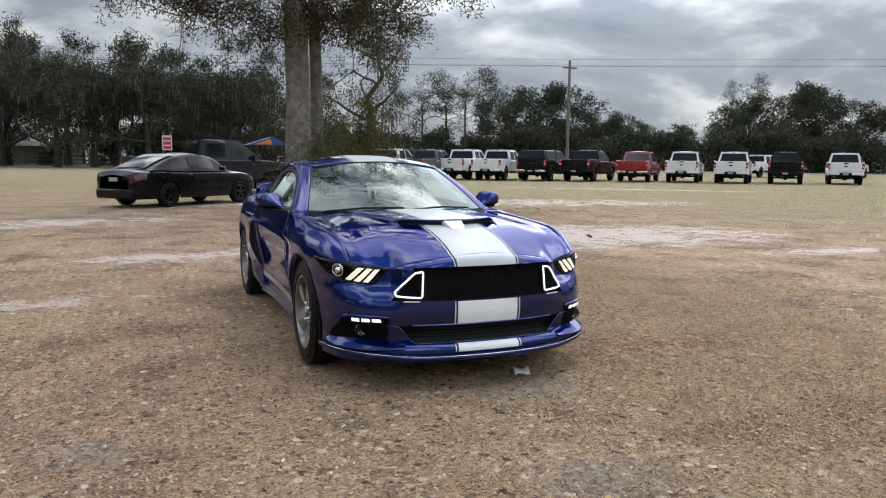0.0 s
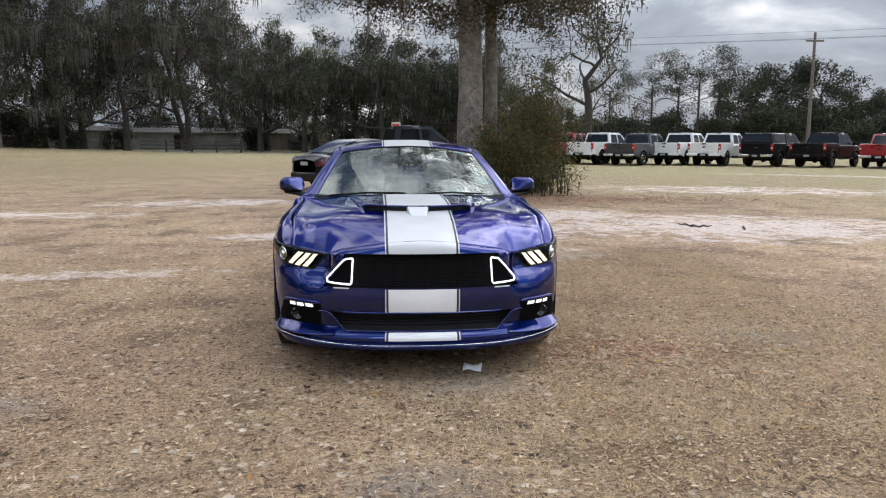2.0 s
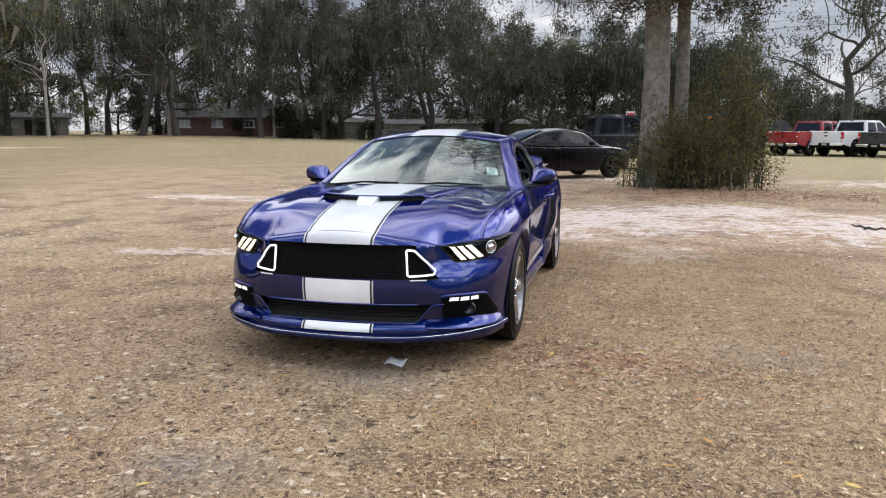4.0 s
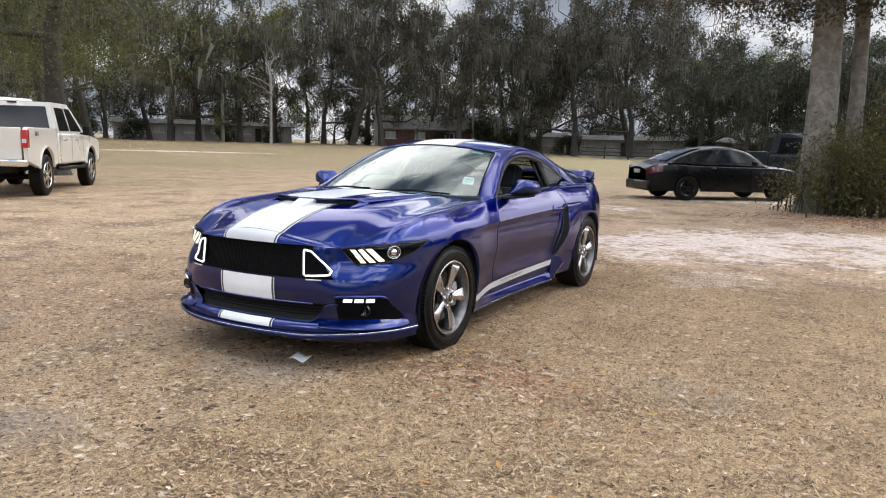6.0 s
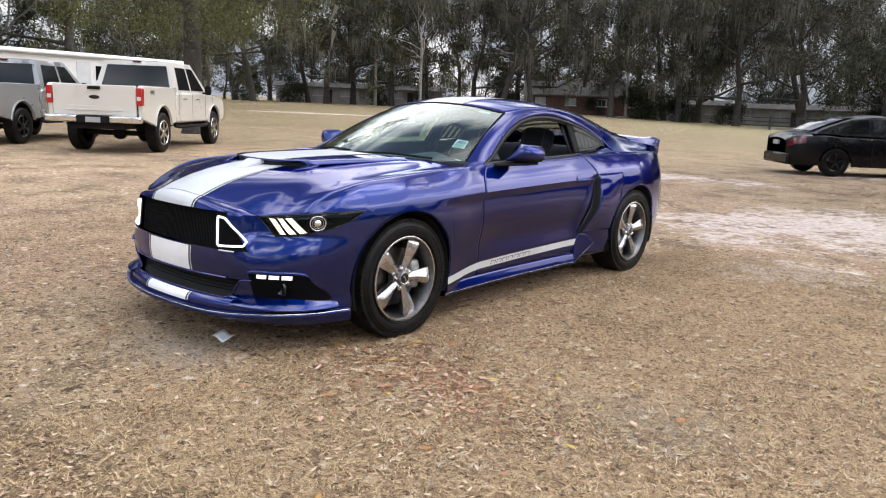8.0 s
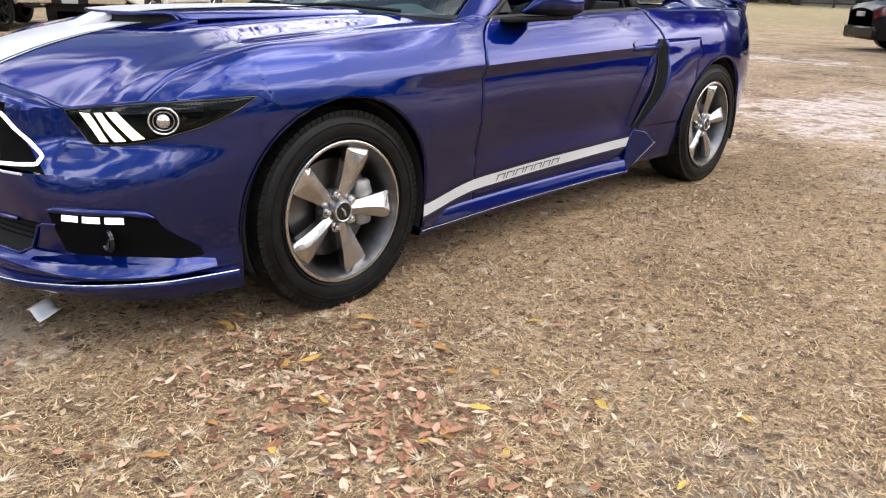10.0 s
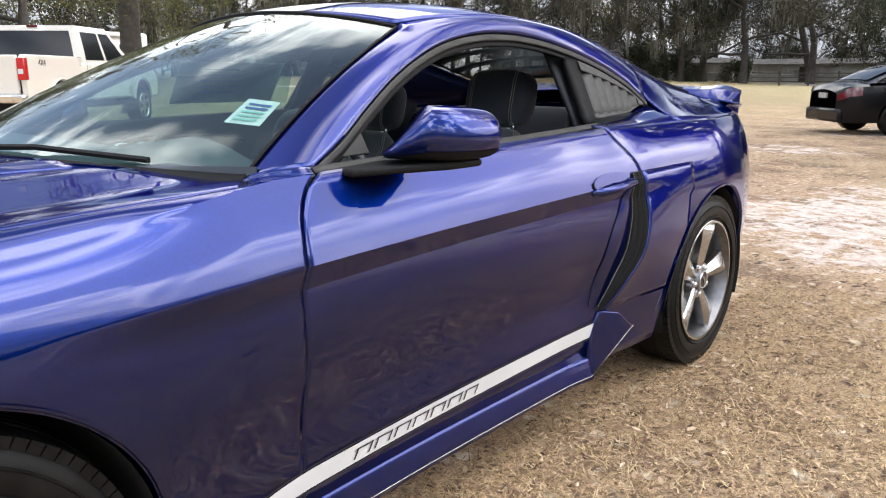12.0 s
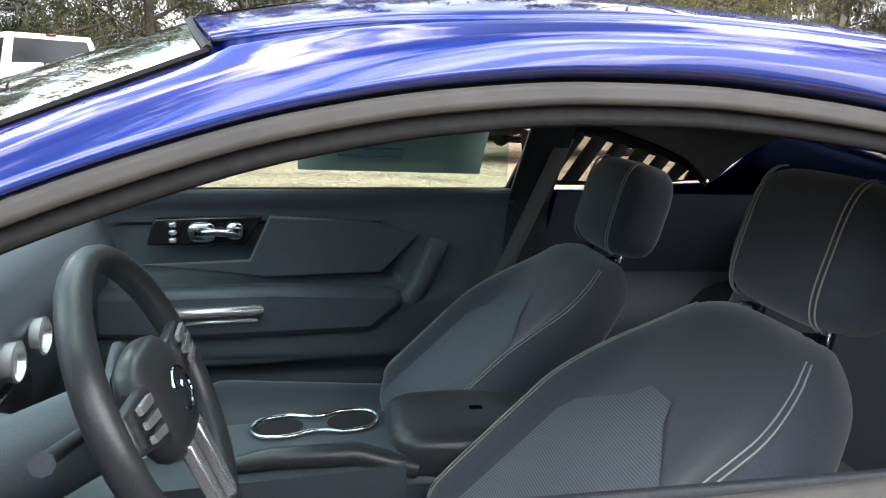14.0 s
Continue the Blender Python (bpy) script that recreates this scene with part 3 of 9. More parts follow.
straw(190000, (0.7, 3.6, -2.4, 4.2), 0.026, "dead_grass", "matted pale dead grass blades")
straw(150000, (-4.5, 5.0, -4.6, 4.0), 0.045, "dry_grass", "thin cover of dry grass blades")

# star-like tufts of bleached grass
s_ = Sheet()
for _ in range(150):
    x, y = (rng.normal(1.5, 0.7), rng.normal(-0.3, 0.5)) if rng.random() < 0.6 else (rng.uniform(0.8, 3.6), rng.uniform(-2.0, 4.0))
    for k in range(26):
        a, l, h = rng.uniform(0, 6.283), rng.uniform(0.02, 0.05), rng.uniform(0.004, 0.028)
        b = len(s_.v)
        s_.v += [(x - 0.0016 * math.sin(a), y + 0.0016 * math.cos(a), 0.006), (x + 0.0016 * math.sin(a), y - 0.0016 * math.cos(a), 0.006), (x + l * math.cos(a), y + l * math.sin(a), 0.004 + h)]
        s_.f.append((b, b + 1, b + 2))
M["tuft"] = Mat("bleached_grass", (0.50, 0.40, 0.29), 0.85).speckle((0.48, 0.38, 0.26), (0.70, 0.59, 0.45), 40).m
tagged(s_.put("grass_tuft", "tuft", smooth=0), "small star-like tufts of bleached grass", "grass", kind="stuff")

# scrap of paper and twigs
sh = Sheet()
sh.grid(lambda u, w: (0.285 + 0.11 * (u - 0.5) + 0.02 * w, -0.79 + 0.07 * (w - 0.5), 0.022 + 0.022 * w + 0.010 * math.sin(5 * u + 2 * w)), lin(5), lin(4))
# scrap takes the lifted white, as little light reaches it
tagged(sh.put("paper_scrap", "lifted_white", solid=0.0015), "crumpled scrap of white paper lying before the bumper", "litter")
M["bark_dark"] = Mat("dark_twig", (0.05, 0.04, 0.032), 0.9).m
for x, y, a in ((5.0, 6.75, 0.3), (5.6, 6.5, 1.2), (4.85, 6.95, 2.0)):
    sh = Sheet()
    sh.tube([(x + 0.22 * k * math.cos(a), y + 0.22 * k * math.sin(a), 0.022 + 0.012 * math.sin(7 * k)) for k in lin(6, -1, 1)], [0.008, 0.014, 0.016, 0.016, 0.012, 0.006], 6)
    tagged(sh.put("fallen_twig", "bark_dark"), "short dark fallen twig on pale sand", "twig", "twigs on the sand")

# ---- the blue coupe: body ----
CAR_C = (0.0, 1.45, 0.55)
coupe = thing("sports_coupe", "glossy deep blue sports coupe with white racing stripes on dry grass", "car", pose(-0.012, 0, 0))
WR, FY, RY, WZ = 0.343, 0.0, 2.72, 0.343          # tyre radius, axles, hub height
ARCH = 0.385

# outline of the body in plan, nose to tail
PX = pc([-0.93, -0.925, -0.90, -0.84, -0.72, -0.55, -0.30, 0.0, 0.35, 0.75, 1.2, 1.7, 2.25, 2.7, 3.0, 3.2, 3.4, 3.6, 3.72, 3.79, 3.82],
        [0.0, 0.15, 0.34, 0.55, 0.742, 0.858, 0.915, 0.945, 0.938, 0.908, 0.897, 0.902, 0.932, 0.945, 0.915, 0.872, 0.81, 0.72, 0.60, 0.40, 0.0])
_tab = [(PX(y), y) for y in lin(1400, -0.93, 3.82)]
_len = [0.0]
for _i in range(1, len(_tab)):
    _len.append(_len[-1] + math.hypot(_tab[_i][0] - _tab[_i - 1][0], _tab[_i][1] - _tab[_i - 1][1]))
_NA, _LA = np.array(_tab), np.array(_len)


def plan(s):
    """Point and inward normal of the outline, s metres from the nose (minus: other side)."""
    a = abs(s)
    x, y = np.interp(a, _LA, _NA[:, 0]), np.interp(a, _LA, _NA[:, 1])
    x2, y2 = np.interp(a + 0.012, _LA, _NA[:, 0]), np.interp(a + 0.012, _LA, _NA[:, 1])
    x1, y1 = np.interp(a - 0.012, _LA, _NA[:, 0]), np.interp(a - 0.012, _LA, _NA[:, 1])
    if a < 0.012:
        return (x, y), (0.0, 1.0)
    dx, dy = x2 - x1, y2 - y1
    h = math.hypot(dx, dy) or 1
    sg = 1 if s >= 0 else -1
    return (sg * x, y), (sg * -dy / h, dx / h)


def s_at_y(y):
    return float(np.interp(y, _NA[:, 1], _LA))


def s_at_x(x):
    """Along the nose."""
    k = int(np.argmax(_NA[:, 0]))
    return float(np.interp(x, _NA[:k, 0], _LA[:k]))


door_lo = pc([0.16, 0.24, 0.32, 0.45, 0.60, 0.70, 0.735], [0.055, 0.06, 0.052, 0.036, 0.014, 0.016, 0.020])
door_mid = pc([0.735, 0.785], [0.020, 0.0])
door_hi = pc([0.785, 0.83, 0.88, 0.93, 0.97, 1.0], [0.0, 0.014, 0.034, 0.057, 0.078, 0.10])
fend_p = pc([0.16, 0.3, 0.45, 0.6, 0.7, 0.77, 0.82, 0.86, 0.89, 0.915], [0.03, 0.02, 0.008, 0.0, 0.002, 0.010, 0.025, 0.047, 0.075, 0.110])
quar_p = pc([0.16, 0.3, 0.45, 0.6, 0.72, 0.80, 0.87, 0.93, 0.98, 1.02], [0.06, 0.035, 0.012, 0.0, 0.0, 0.008, 0.026, 0.055, 0.095, 0.14])
front_p = pc([0.17, 0.21, 0.25, 0.275, 0.30, 0.39, 0.47, 0.56, 0.62, 0.72, 0.745, 0.78, 0.85, 0.92], [0.02, -0.02, -0.025, -0.012, 0.035, 0.012, 0.0, 0.006, 0.012, 0.022, 0.034, 0.075, 0.20, 0.30])
rear_p = pc([0.17, 0.3, 0.45, 0.62, 0.75, 0.9, 1.0], [0.10, 0.03, 0.0, 0.0, 0.03, 0.06, 0.05])


# how far the corner of the nose is tucked back at headlight height
tuck_s = pc([0.44, 0.50, 0.55, 0.60, 0.69, 0.78, 0.85, 0.90, 0.915], [0.0, 0.015, 0.050, 0.086, 0.085, 0.050, 0.028, 0.005, 0.0])
tuck_z = pc([0.44, 0.53, 0.58, 0.63, 0.70], [0.0, 0.14, 0.45, 0.95, 1.0])


def zc(y):
    return 0.772 + 0.021 * y


def off(y, z, nx, ny):
    """How far the skin lies inside the outline."""
    zz = z + 0.785 - zc(y)
    d = door_lo(zz) if zz < 0.735 else door_mid(zz) if zz < 0.785 else door_hi(zz)
    f = fend_p(z + 0.02 * clamp(-y / 0.6))
    q = quar_p(z)
    wf = 1 - sstep(0.16, 0.60, y)
    wq = sstep(1.95, 2.35, y)
    o = f * wf + q * wq + d * (1 - wf - wq) if wf + wq <= 1 else f * wf + q * wq
    # hollow low on the door, flaring out again towards the sill
    o += 0.019 * sstep(0.365, 0.445, z) * sstep(0.68, 0.47, z) * sstep(0.48, 0.95, y) * sstep(1.97, 1.80, y)
    wn_ = max(0.0, ny) ** 1.5
    wr_ = max(0.0, -ny) ** 1.5
    tuck = tuck_s(PX(y)) * tuck_z(z) if y < -0.25 else 0.0
    return o * (1 - wn_ - wr_) + front_p(z) * wn_ + rear_p(z) * wr_ + tuck


def skin(s, z, out=0.0):
    (x, y), (nx, ny) = plan(s)
    o = off(y, z, nx, ny) - out
    return Vector((x + nx * o, y + ny * o, z))


def side(y, z, out=0.0, sg=1):
    p = skin(s_at_y(y), z, out)
    return Vector((sg * p.x, p.y, p.z))


def arch_z(y, r=ARCH):
    z = 0.0
    for c in (FY, RY):
        if abs(y - c) < r:
            z = max(z, WZ + math.sqrt(r * r - (y - c) ** 2))
    return z


# hood height: crown line on the axis, and how much it falls away to the sides
hood_c = pc([-0.93, -0.85, -0.73, -0.60, -0.48, -0.2, 0.2, 0.5, 0.75], [0.752, 0.803, 0.852, 0.886, 0.906, 0.934, 0.955, 0.967, 0.975])
hood_d = pc([-0.85, -0.73, -0.592, -0.50, -0.40, -0.2, 0.2, 0.75], [0.30, 0.255, 0.150, 0.098, 0.066, 0.040, 0.036, 0.034])


def hood_z(x, y):
    a = abs(x)
    z = hood_c(y) - hood_d(y) * (a / 0.784) ** 2.0
    z += 0.010 * sstep(0.62, 0.50, a) * sstep(-0.60, -0.2, y)          # raised middle
    z -= 0.006 * math.exp(-((a - 0.68) / 0.05) ** 2) * sstep(-0.6, -0.2, y)
    return z


def fender_top(y):
    """Line of the gap between hood and fender."""
    x = lerp(0.784, 0.800, sstep(-0.55, -0.1, y))
    return x, hood_z(x, y)


def mk_panel(name, ya, yb, zb, zt, nu=40, nv=22, sg=1, label="", crease=False, extra=0.0, mat="blue", solid=0.008, split=0.0):
    """A side panel: ya and yb are edges as functions of height, zb and zt as functions of length."""
    sh = Sheet()
    rows = lin(nv)

    def fn(u, w):
        y = lerp(ya(0.6), yb(0.6), u)
        for _ in range(3):
            lo, hi = zb(y), zt(y)
            c = zc(y)
            if crease and lo < c - 0.1 and hi > c + 0.04:
                z = lerp(lo, c - 0.05, w / 0.55) if w < 0.55 else lerp(c - 0.05, c, (w - 0.55) / 0.15) if w < 0.7 else lerp(c, hi, (w - 0.7) / 0.3)
            elif split and lo < split:
                z = lerp(lo, split, w / 0.4) if w < 0.4 else lerp(split, hi, (w - 0.4) / 0.6)
            else:
                z = lerp(lo, hi, w)
            y = lerp(ya(z), yb(z), u)
        return side(y, z, extra, sg)
    if crease:
        rows = lin(12, 0, 0.55) + [0.60, 0.65, 0.70] + lin(8, 0.70, 1.0)[1:]
    us = [0.5 - 0.5 * math.cos(math.pi * i / (nu - 1)) for i in range(nu)]
    us = [lerp(i / (nu - 1), u, 0.45) for i, u in enumerate(us)]
    sh.grid(fn, us, rows)
    return sh.put(name, mat, coupe, label, smooth=22, solid=solid, out=CAR_C)


GAP = 0.0013
FSEAM, TIP_Z = -0.312, 0.757       # tip of the headlight
HL_A, HL_C = 0.600, 0.822          # along the outline: lamp's inner end, and where the hood's edge leaves it
lamp_z = pc([0.60, 0.70, 0.822, 0.88, 0.9125], [0.716, 0.728, 0.745, 0.753, 0.757])


def lamp_top(s):
    """Upper edge of the headlight."""
    return skin(s, lamp_z(PX(plan(s)[0][1])))


def seam_f(z):
    """Rear edge of the bumper: along the wheel opening, then a short seam up to the headlight."""
    if z < 0.25:
        return -0.385
    if z < 0.683:
        return -math.sqrt(max(0.0, ARCH ** 2 - (z - WZ) ** 2)) if z > WZ else -0.385
    return lerp(-0.178, FSEAM, clamp((z - 0.683) / (TIP_Z - 0.683)))



door_f = pc([0.25, 0.5, 0.76, 0.86, 0.90, 0.948, 0.958], [0.715, 0.712, 0.707, 0.722, 0.739, 0.785, 0.812])
door_r = pc([0.24, 0.34, 0.42, 0.60, 0.80, 0.86, 0.98, 1.02], [1.95, 1.955, 1.955, 2.045, 2.085, 2.07, 1.955, 1.94])
belt_z = lambda y: 0.955 + 0.025 * (y - 0.8)
seam_r = lambda z: 3.36 + 0.12 * (z - 0.6)


def fend_top_z(y):
    if y > 0.62:
        return lerp(min(0.900, fender_top(0.62)[1] - 0.026), 0.952, sstep(0.22, 0.74, y))
    return lerp(min(0.900, fender_top(y)[1] - 0.026), 0.952, sstep(0.22, 0.74, y))


# ---- hood ----
cowl_y = lambda x: 0.40 + 0.55 * x * x
HOOD_C = lamp_top(s_at_x(HL_C))
HOOD_A = lamp_top(s_at_x(HL_A))
_fe = [Vector((x, y, hood_z(x, y))) for x, y in ((0.0, -0.852), (0.13, -0.848), (0.25, -0.833), (0.36, -0.805), (0.46, -0.768))]
_fe += [lamp_top(lerp(s_at_x(HL_A), s_at_x(HL_C), k)) for k in lin(9)]
_fe_x = [p.x for p in _fe]
fe_y, fe_z = pc(_fe_x, [p.y for p in _fe]), pc(_fe_x, [p.z for p in _fe])


def hood_pt(u, w, up=0.0):
    """u across from -1 to 1, w from front edge to the screen."""
    a = abs(u)
    x0 = a * HOOD_C.x
    y = fe_y(x0)
    for _ in range(4):
        x = lerp(x0, a * (fender_top(y)[0] - 0.003), sstep(0.0, 0.25, w))
        y = lerp(fe_y(x0), min(cowl_y(x), 0.70), w)
    z = hood_z(x, y) + (fe_z(x0) - hood_z(x0, fe_y(x0))) * (1 - sstep(0, 0.22, w))
    return Vector((math.copysign(x, u), y, z + up))


def hood_edge(u):
    """Side edge of the hood from the lamp's tip forward to the lamp."""
    y, w = lerp(FSEAM, HOOD_C.y, u), 0.0
    lo, hi = 0.0, 0.6
    for _ in range(24):
        w = (lo + hi) / 2
        lo, hi = (w, hi) if hood_pt(1.0, w).y < y else (lo, w)
    p = hood_pt(1.0, w if u < 1 else 0.0)
    p.x += 0.004 * (1 - u)
    return p


Sheet().grid(hood_pt, lin(61, -1, 1), [0.0, 0.008, 0.018, 0.03, 0.045, 0.065, 0.09, 0.115, 0.14, 0.17] + lin(32, 0.2, 1.0)).put("hood", "blue", coupe, smooth=50, solid=0.01, out=(0, 0, 0))


for sg in (1, -1):
    # fender: side, crown and the tongue over the headlight in one skin
    def fend(u, w, sg=sg, y_at=None):
        k = min(1.0, w / 0.75)
        y = lerp(FSEAM, 0.725, u) if y_at is None else y_at
        for _ in range(3):
            if y_at is not None:
                lo = lamp_z(PX(y))
            else:
                lo = max(0.20, arch_z(y), lerp(0.683, TIP_Z, clamp((-0.178 - y) / (-0.178 - FSEAM))) if y < -0.178 else 0)
            hi = max(lo + 0.0005, fend_top_z(y))
            z = lerp(lo, 0.738, k / 0.4) if lo < 0.738 and k < 0.4 and y_at is None else lerp(0.738, hi, (k - 0.4) / 0.6) if lo < 0.738 and y_at is None else lerp(lo, hi, k)
            if y_at is None:
                y = lerp(FSEAM, door_f(z) - GAP, u)
        a = side(y, z, 0, sg)
        if w <= 0.75:
            return a
        q = (w - 0.75) / 0.25
        fx, fz = fender_top(min(y, 0.62))
        b = Vector((sg * (fx + 0.004), y, fz + 0.001))
        if y_at is not None:
            b = hood_edge(u)
            b.x *= sg
        if y > 0.62:
            t_ = clamp((y - 0.62) / 0.165)
            b = Vector((sg * lerp(fx, 0.738, t_), lerp(0.62, 0.694, t_), lerp(fz, 0.942, t_)))
        p = a.lerp(b, q)
        p.z += (0.012 * sstep(0.72, 0.25, y) * sstep(HOOD_C.y, FSEAM, y) + 0.002 * (y > -0.4)) * math.sin(math.pi * q) ** 0.8
        return p
    rows = lin(46, 0, 0.75) + lin(11, 0.75, 1.0)[1:]
    sh = Sheet().grid(fend, lin(90), rows)

    def over(u, w, sg=sg):
        """Tongue over the headlight, forward to where hood and lamp meet."""
        if u == 0:
            return fend(0, w, sg)
        return fend(u, w, sg, lerp(FSEAM, HOOD_C.y, u))
    sh.grid(over, lin(24, 1, 0), rows)
    sh.put("front_fender", "blue", coupe, smooth=40, solid=0.006, out=CAR_C, weld=0.0015)

    door = mk_panel("door", lambda z: door_f(z) + GAP, lambda z: door_r(z) - GAP, lambda y: 0.245, belt_z, 56, 24, sg, "blue door, its window wound down" if sg > 0 else "", crease=True)
    mk_panel("rear_quarter", lambda z: door_r(z) + GAP, lambda z: seam_r(z) - GAP, lambda y: max(0.215, arch_z(y)), lambda y: lerp(0.982, 0.985, 0), 72, 41, sg, split=0.738)
    # rolled lips of the wheel openings
    for cy in (FY, RY):
        sh = Sheet()

        def fn(u, w, cy=cy, sg=sg):
            a = lerp(-0.08, math.pi + 0.08, u)
            r = ARCH + 0.010 - 0.012 * w
            y, z = cy + r * math.cos(a), WZ + r * math.sin(a)
            p = side(y, max(z, 0.2), 0.006 if w < 0.5 else 0.002, sg)
            p.z = z
            if w > 0.7:
                p.x -= sg * 0.05
            return p
        sh.grid(fn, lin(36), (0.0, 0.3, 0.6, 1.0)).put("wheel_arch_lip", "blue", coupe, smooth=50)
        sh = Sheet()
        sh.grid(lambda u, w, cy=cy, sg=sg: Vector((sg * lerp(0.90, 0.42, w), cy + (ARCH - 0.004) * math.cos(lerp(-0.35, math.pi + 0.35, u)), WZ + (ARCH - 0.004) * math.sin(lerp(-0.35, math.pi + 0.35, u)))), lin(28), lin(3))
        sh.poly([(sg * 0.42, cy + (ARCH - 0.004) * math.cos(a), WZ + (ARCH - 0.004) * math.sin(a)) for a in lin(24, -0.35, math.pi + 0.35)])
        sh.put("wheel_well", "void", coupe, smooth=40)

    # side skirt with its flared rear end
    sh = Sheet()
    prof = [(0.250, -0.004), (0.242, 0.003), (0.212, 0.009), (0.186, 0.013), (0.168, 0.005), (0.165, -0.10)]

    def fn(u, w, sg=sg):
        y = lerp(0.385, 1.90, u)
        k = min(int(w * 5), 4)
        t = w * 5 - k
        z0, o0 = prof[k]
        z1, o1 = prof[k + 1]
        z, o = lerp(z0, z1, t), lerp(o0, o1, t)
        fl = sstep(1.75, 2.05, y)
        o += 0.018 * fl * (1 if o > 0 else 0)
        return side(y, max(z, 0.17), o - 0.02 * sstep(0.6, 0.385, y), sg) + Vector((0, 0, min(0, z - 0.17)))
    sh.grid(fn, lin(40), lin(16)).put("side_skirt", "blue", coupe, smooth=35, out=CAR_C)
    sh = Sheet()
    tri = [side(1.875, 0.215, 0.010, sg), side(1.885, 0.188, 0.026, sg), side(2.085, 0.319, 0.038, sg), side(1.99, 0.385, 0.040, sg), side(1.915, 0.402, 0.010, sg), side(1.895, 0.345, 0.0, sg)]
    sh.prism(tri, (-sg * 0.03, 0, 0)).put("skirt_winglet", "blue", coupe, out="closed", bevel=0.006)
    sh = Sheet()
    sh.tube([side(y, 0.186, 0.0140 + 0.018 * sstep(1.75, 2.05, y) - 0.02 * sstep(0.6, 0.385, y), sg) for y in lin(30, 0.39, 1.88)] + [side(2.085, 0.319, 0.039, sg)], 0.0009, 6)
    sh.put("skirt_edge_pinstripe", "stripe", coupe)

    # white stripe above the skirt, with dark bars where the lettering stands
    for z0, z1, mat, nm, o in ((0.288, 0.335, "stripe", "side_stripe", 0.0022), (0.3395, 0.3425, "ink", "stripe_edge_line", 0.0026), (0.281, 0.2845, "ink", "stripe_edge_line", 0.0026)):
        sh = Sheet()
        sh.grid(lambda u, w, sg=sg, z0=z0, z1=z1, o=o: side(lerp(0.388, 1.888, u) + 0.02 * w * sstep(0.5, 1, u), lerp(z0, z1, w) - 0.032 * sstep(0.75, 0.388, lerp(0.388, 1.888, u)) + 0.026 * (lerp(0.388, 1.888, u) - 0.8) / 1.1, o, sg), lin(44), lin(3))
        sh.put(nm, mat, coupe)
    for k in range(7):
        sh = Sheet()
        y0 = 0.86 + k * 0.066

        def bar(ya, yb, za, zb, sh=sh, sg=sg):
            lift_ = 0.026 * (ya - 0.8) / 1.1 - 0.0
            sh.grid(lambda u, w: side(lerp(ya, yb, u) + 0.012 * w, lerp(za, zb, w) + lift_, 0.0045, sg), lin(3), lin(2))
        bar(y0, y0 + 0.052, 0.320, 0.3245)
        bar(y0, y0 + 0.006, 0.298, 0.3245)
        bar(y0 + 0.046, y0 + 0.052, 0.298, 0.3245)
        sh.put("stripe_lettering_bar", "ink", coupe, smooth=0)

    # scoop in front of the rear wheel
    sh = Sheet()
    s_in = pc([0.40, 0.50, 0.60, 0.72, 0.84], [1.900, 1.960, 2.010, 2.030, 2.018])
    s_out = pc([0.40, 0.50, 0.60, 0.72, 0.84], [1.915, 1.990, 2.055, 2.085, 2.080])

    def fn(u, w, sg=sg):
        z = lerp(0.405, 0.845, w)
        ymesh, ylip = s_in(z), s_out(z)
        y1 = min(2.42, RY - math.sqrt(max(0.0, (ARCH + 0.02) ** 2 - (z - WZ) ** 2))) if z < WZ + ARCH + 0.02 else 2.45
        y = lerp(ylip, y1, u)
        hgt = 0.045 * math.sin(math.pi * clamp(0.06 + 0.94 * w * 1.0) ** 0.75) * (1 - u) ** 1.2
        return side(y, z, 0.004 + hgt, sg)
    sh.grid(fn, lin(16), lin(24))
    sh.put("quarter_scoop", "blue", coupe, smooth=40, solid=0.004, out=CAR_C)
    sh = Sheet()

    def fn(u, w, sg=sg):
        z = lerp(0.405, 0.845, w)
        hgt = 0.045 * math.sin(math.pi * clamp(0.06 + 0.94 * w) ** 0.75)
        y = lerp(s_in(z), s_out(z), u)
        return side(y, z, lerp(0.003, hgt, u), sg)
    # near-black sheet for the shaded hollow behind the mesh
    sh.grid(fn, lin(3), lin(20)).put("scoop_backing", "void", coupe)
    sh = Sheet()
    for i in range(26):
        w0 = i / 26
        for j in range(3):
            a = fn(lerp(0.08, 0.70, j / 2) , w0 + 0.001)
            b = fn(lerp(0.22, 0.92, j / 2), min(1, w0 + 0.03))
            c = fn(lerp(0.22, 0.92, j / 2), min(1, w0 + 0.001))
            d = fn(lerp(0.08, 0.70, j / 2), min(1, w0 + 0.03))
            o = Vector((sg * 0.003, -0.003, 0))
            sh.tube([a + o, b + o], 0.0015, 4)
            sh.tube([c + o, d + o], 0.0015, 4)
    sh.put("scoop_mesh", "black_trim", coupe)
    sh = Sheet()
    sh.tube([fn(0.02, w) + Vector((sg * 0.004, 0, 0)) for w in lin(24)], 0.0012, 5)
    sh.put("scoop_edge_line", "alloy_dark", coupe)
    # hollow in the door that feeds the scoop
    sh = Sheet()

    def fn(u, w, sg=sg):
        z = lerp(0.42, 0.80, w)
        y = lerp(s_in(z) - 0.11 * math.sin(math.pi * lerp(0.12, 0.94, w)), s_in(z) + 0.002, u)
        return side(y, z, 0.0025 + 0.004 * math.sin(math.pi * u), sg)
    sh.grid(fn, lin(8), lin(20)).put("scoop_inlet", "blue", coupe, smooth=40)

    # door handle
    sh = Sheet()
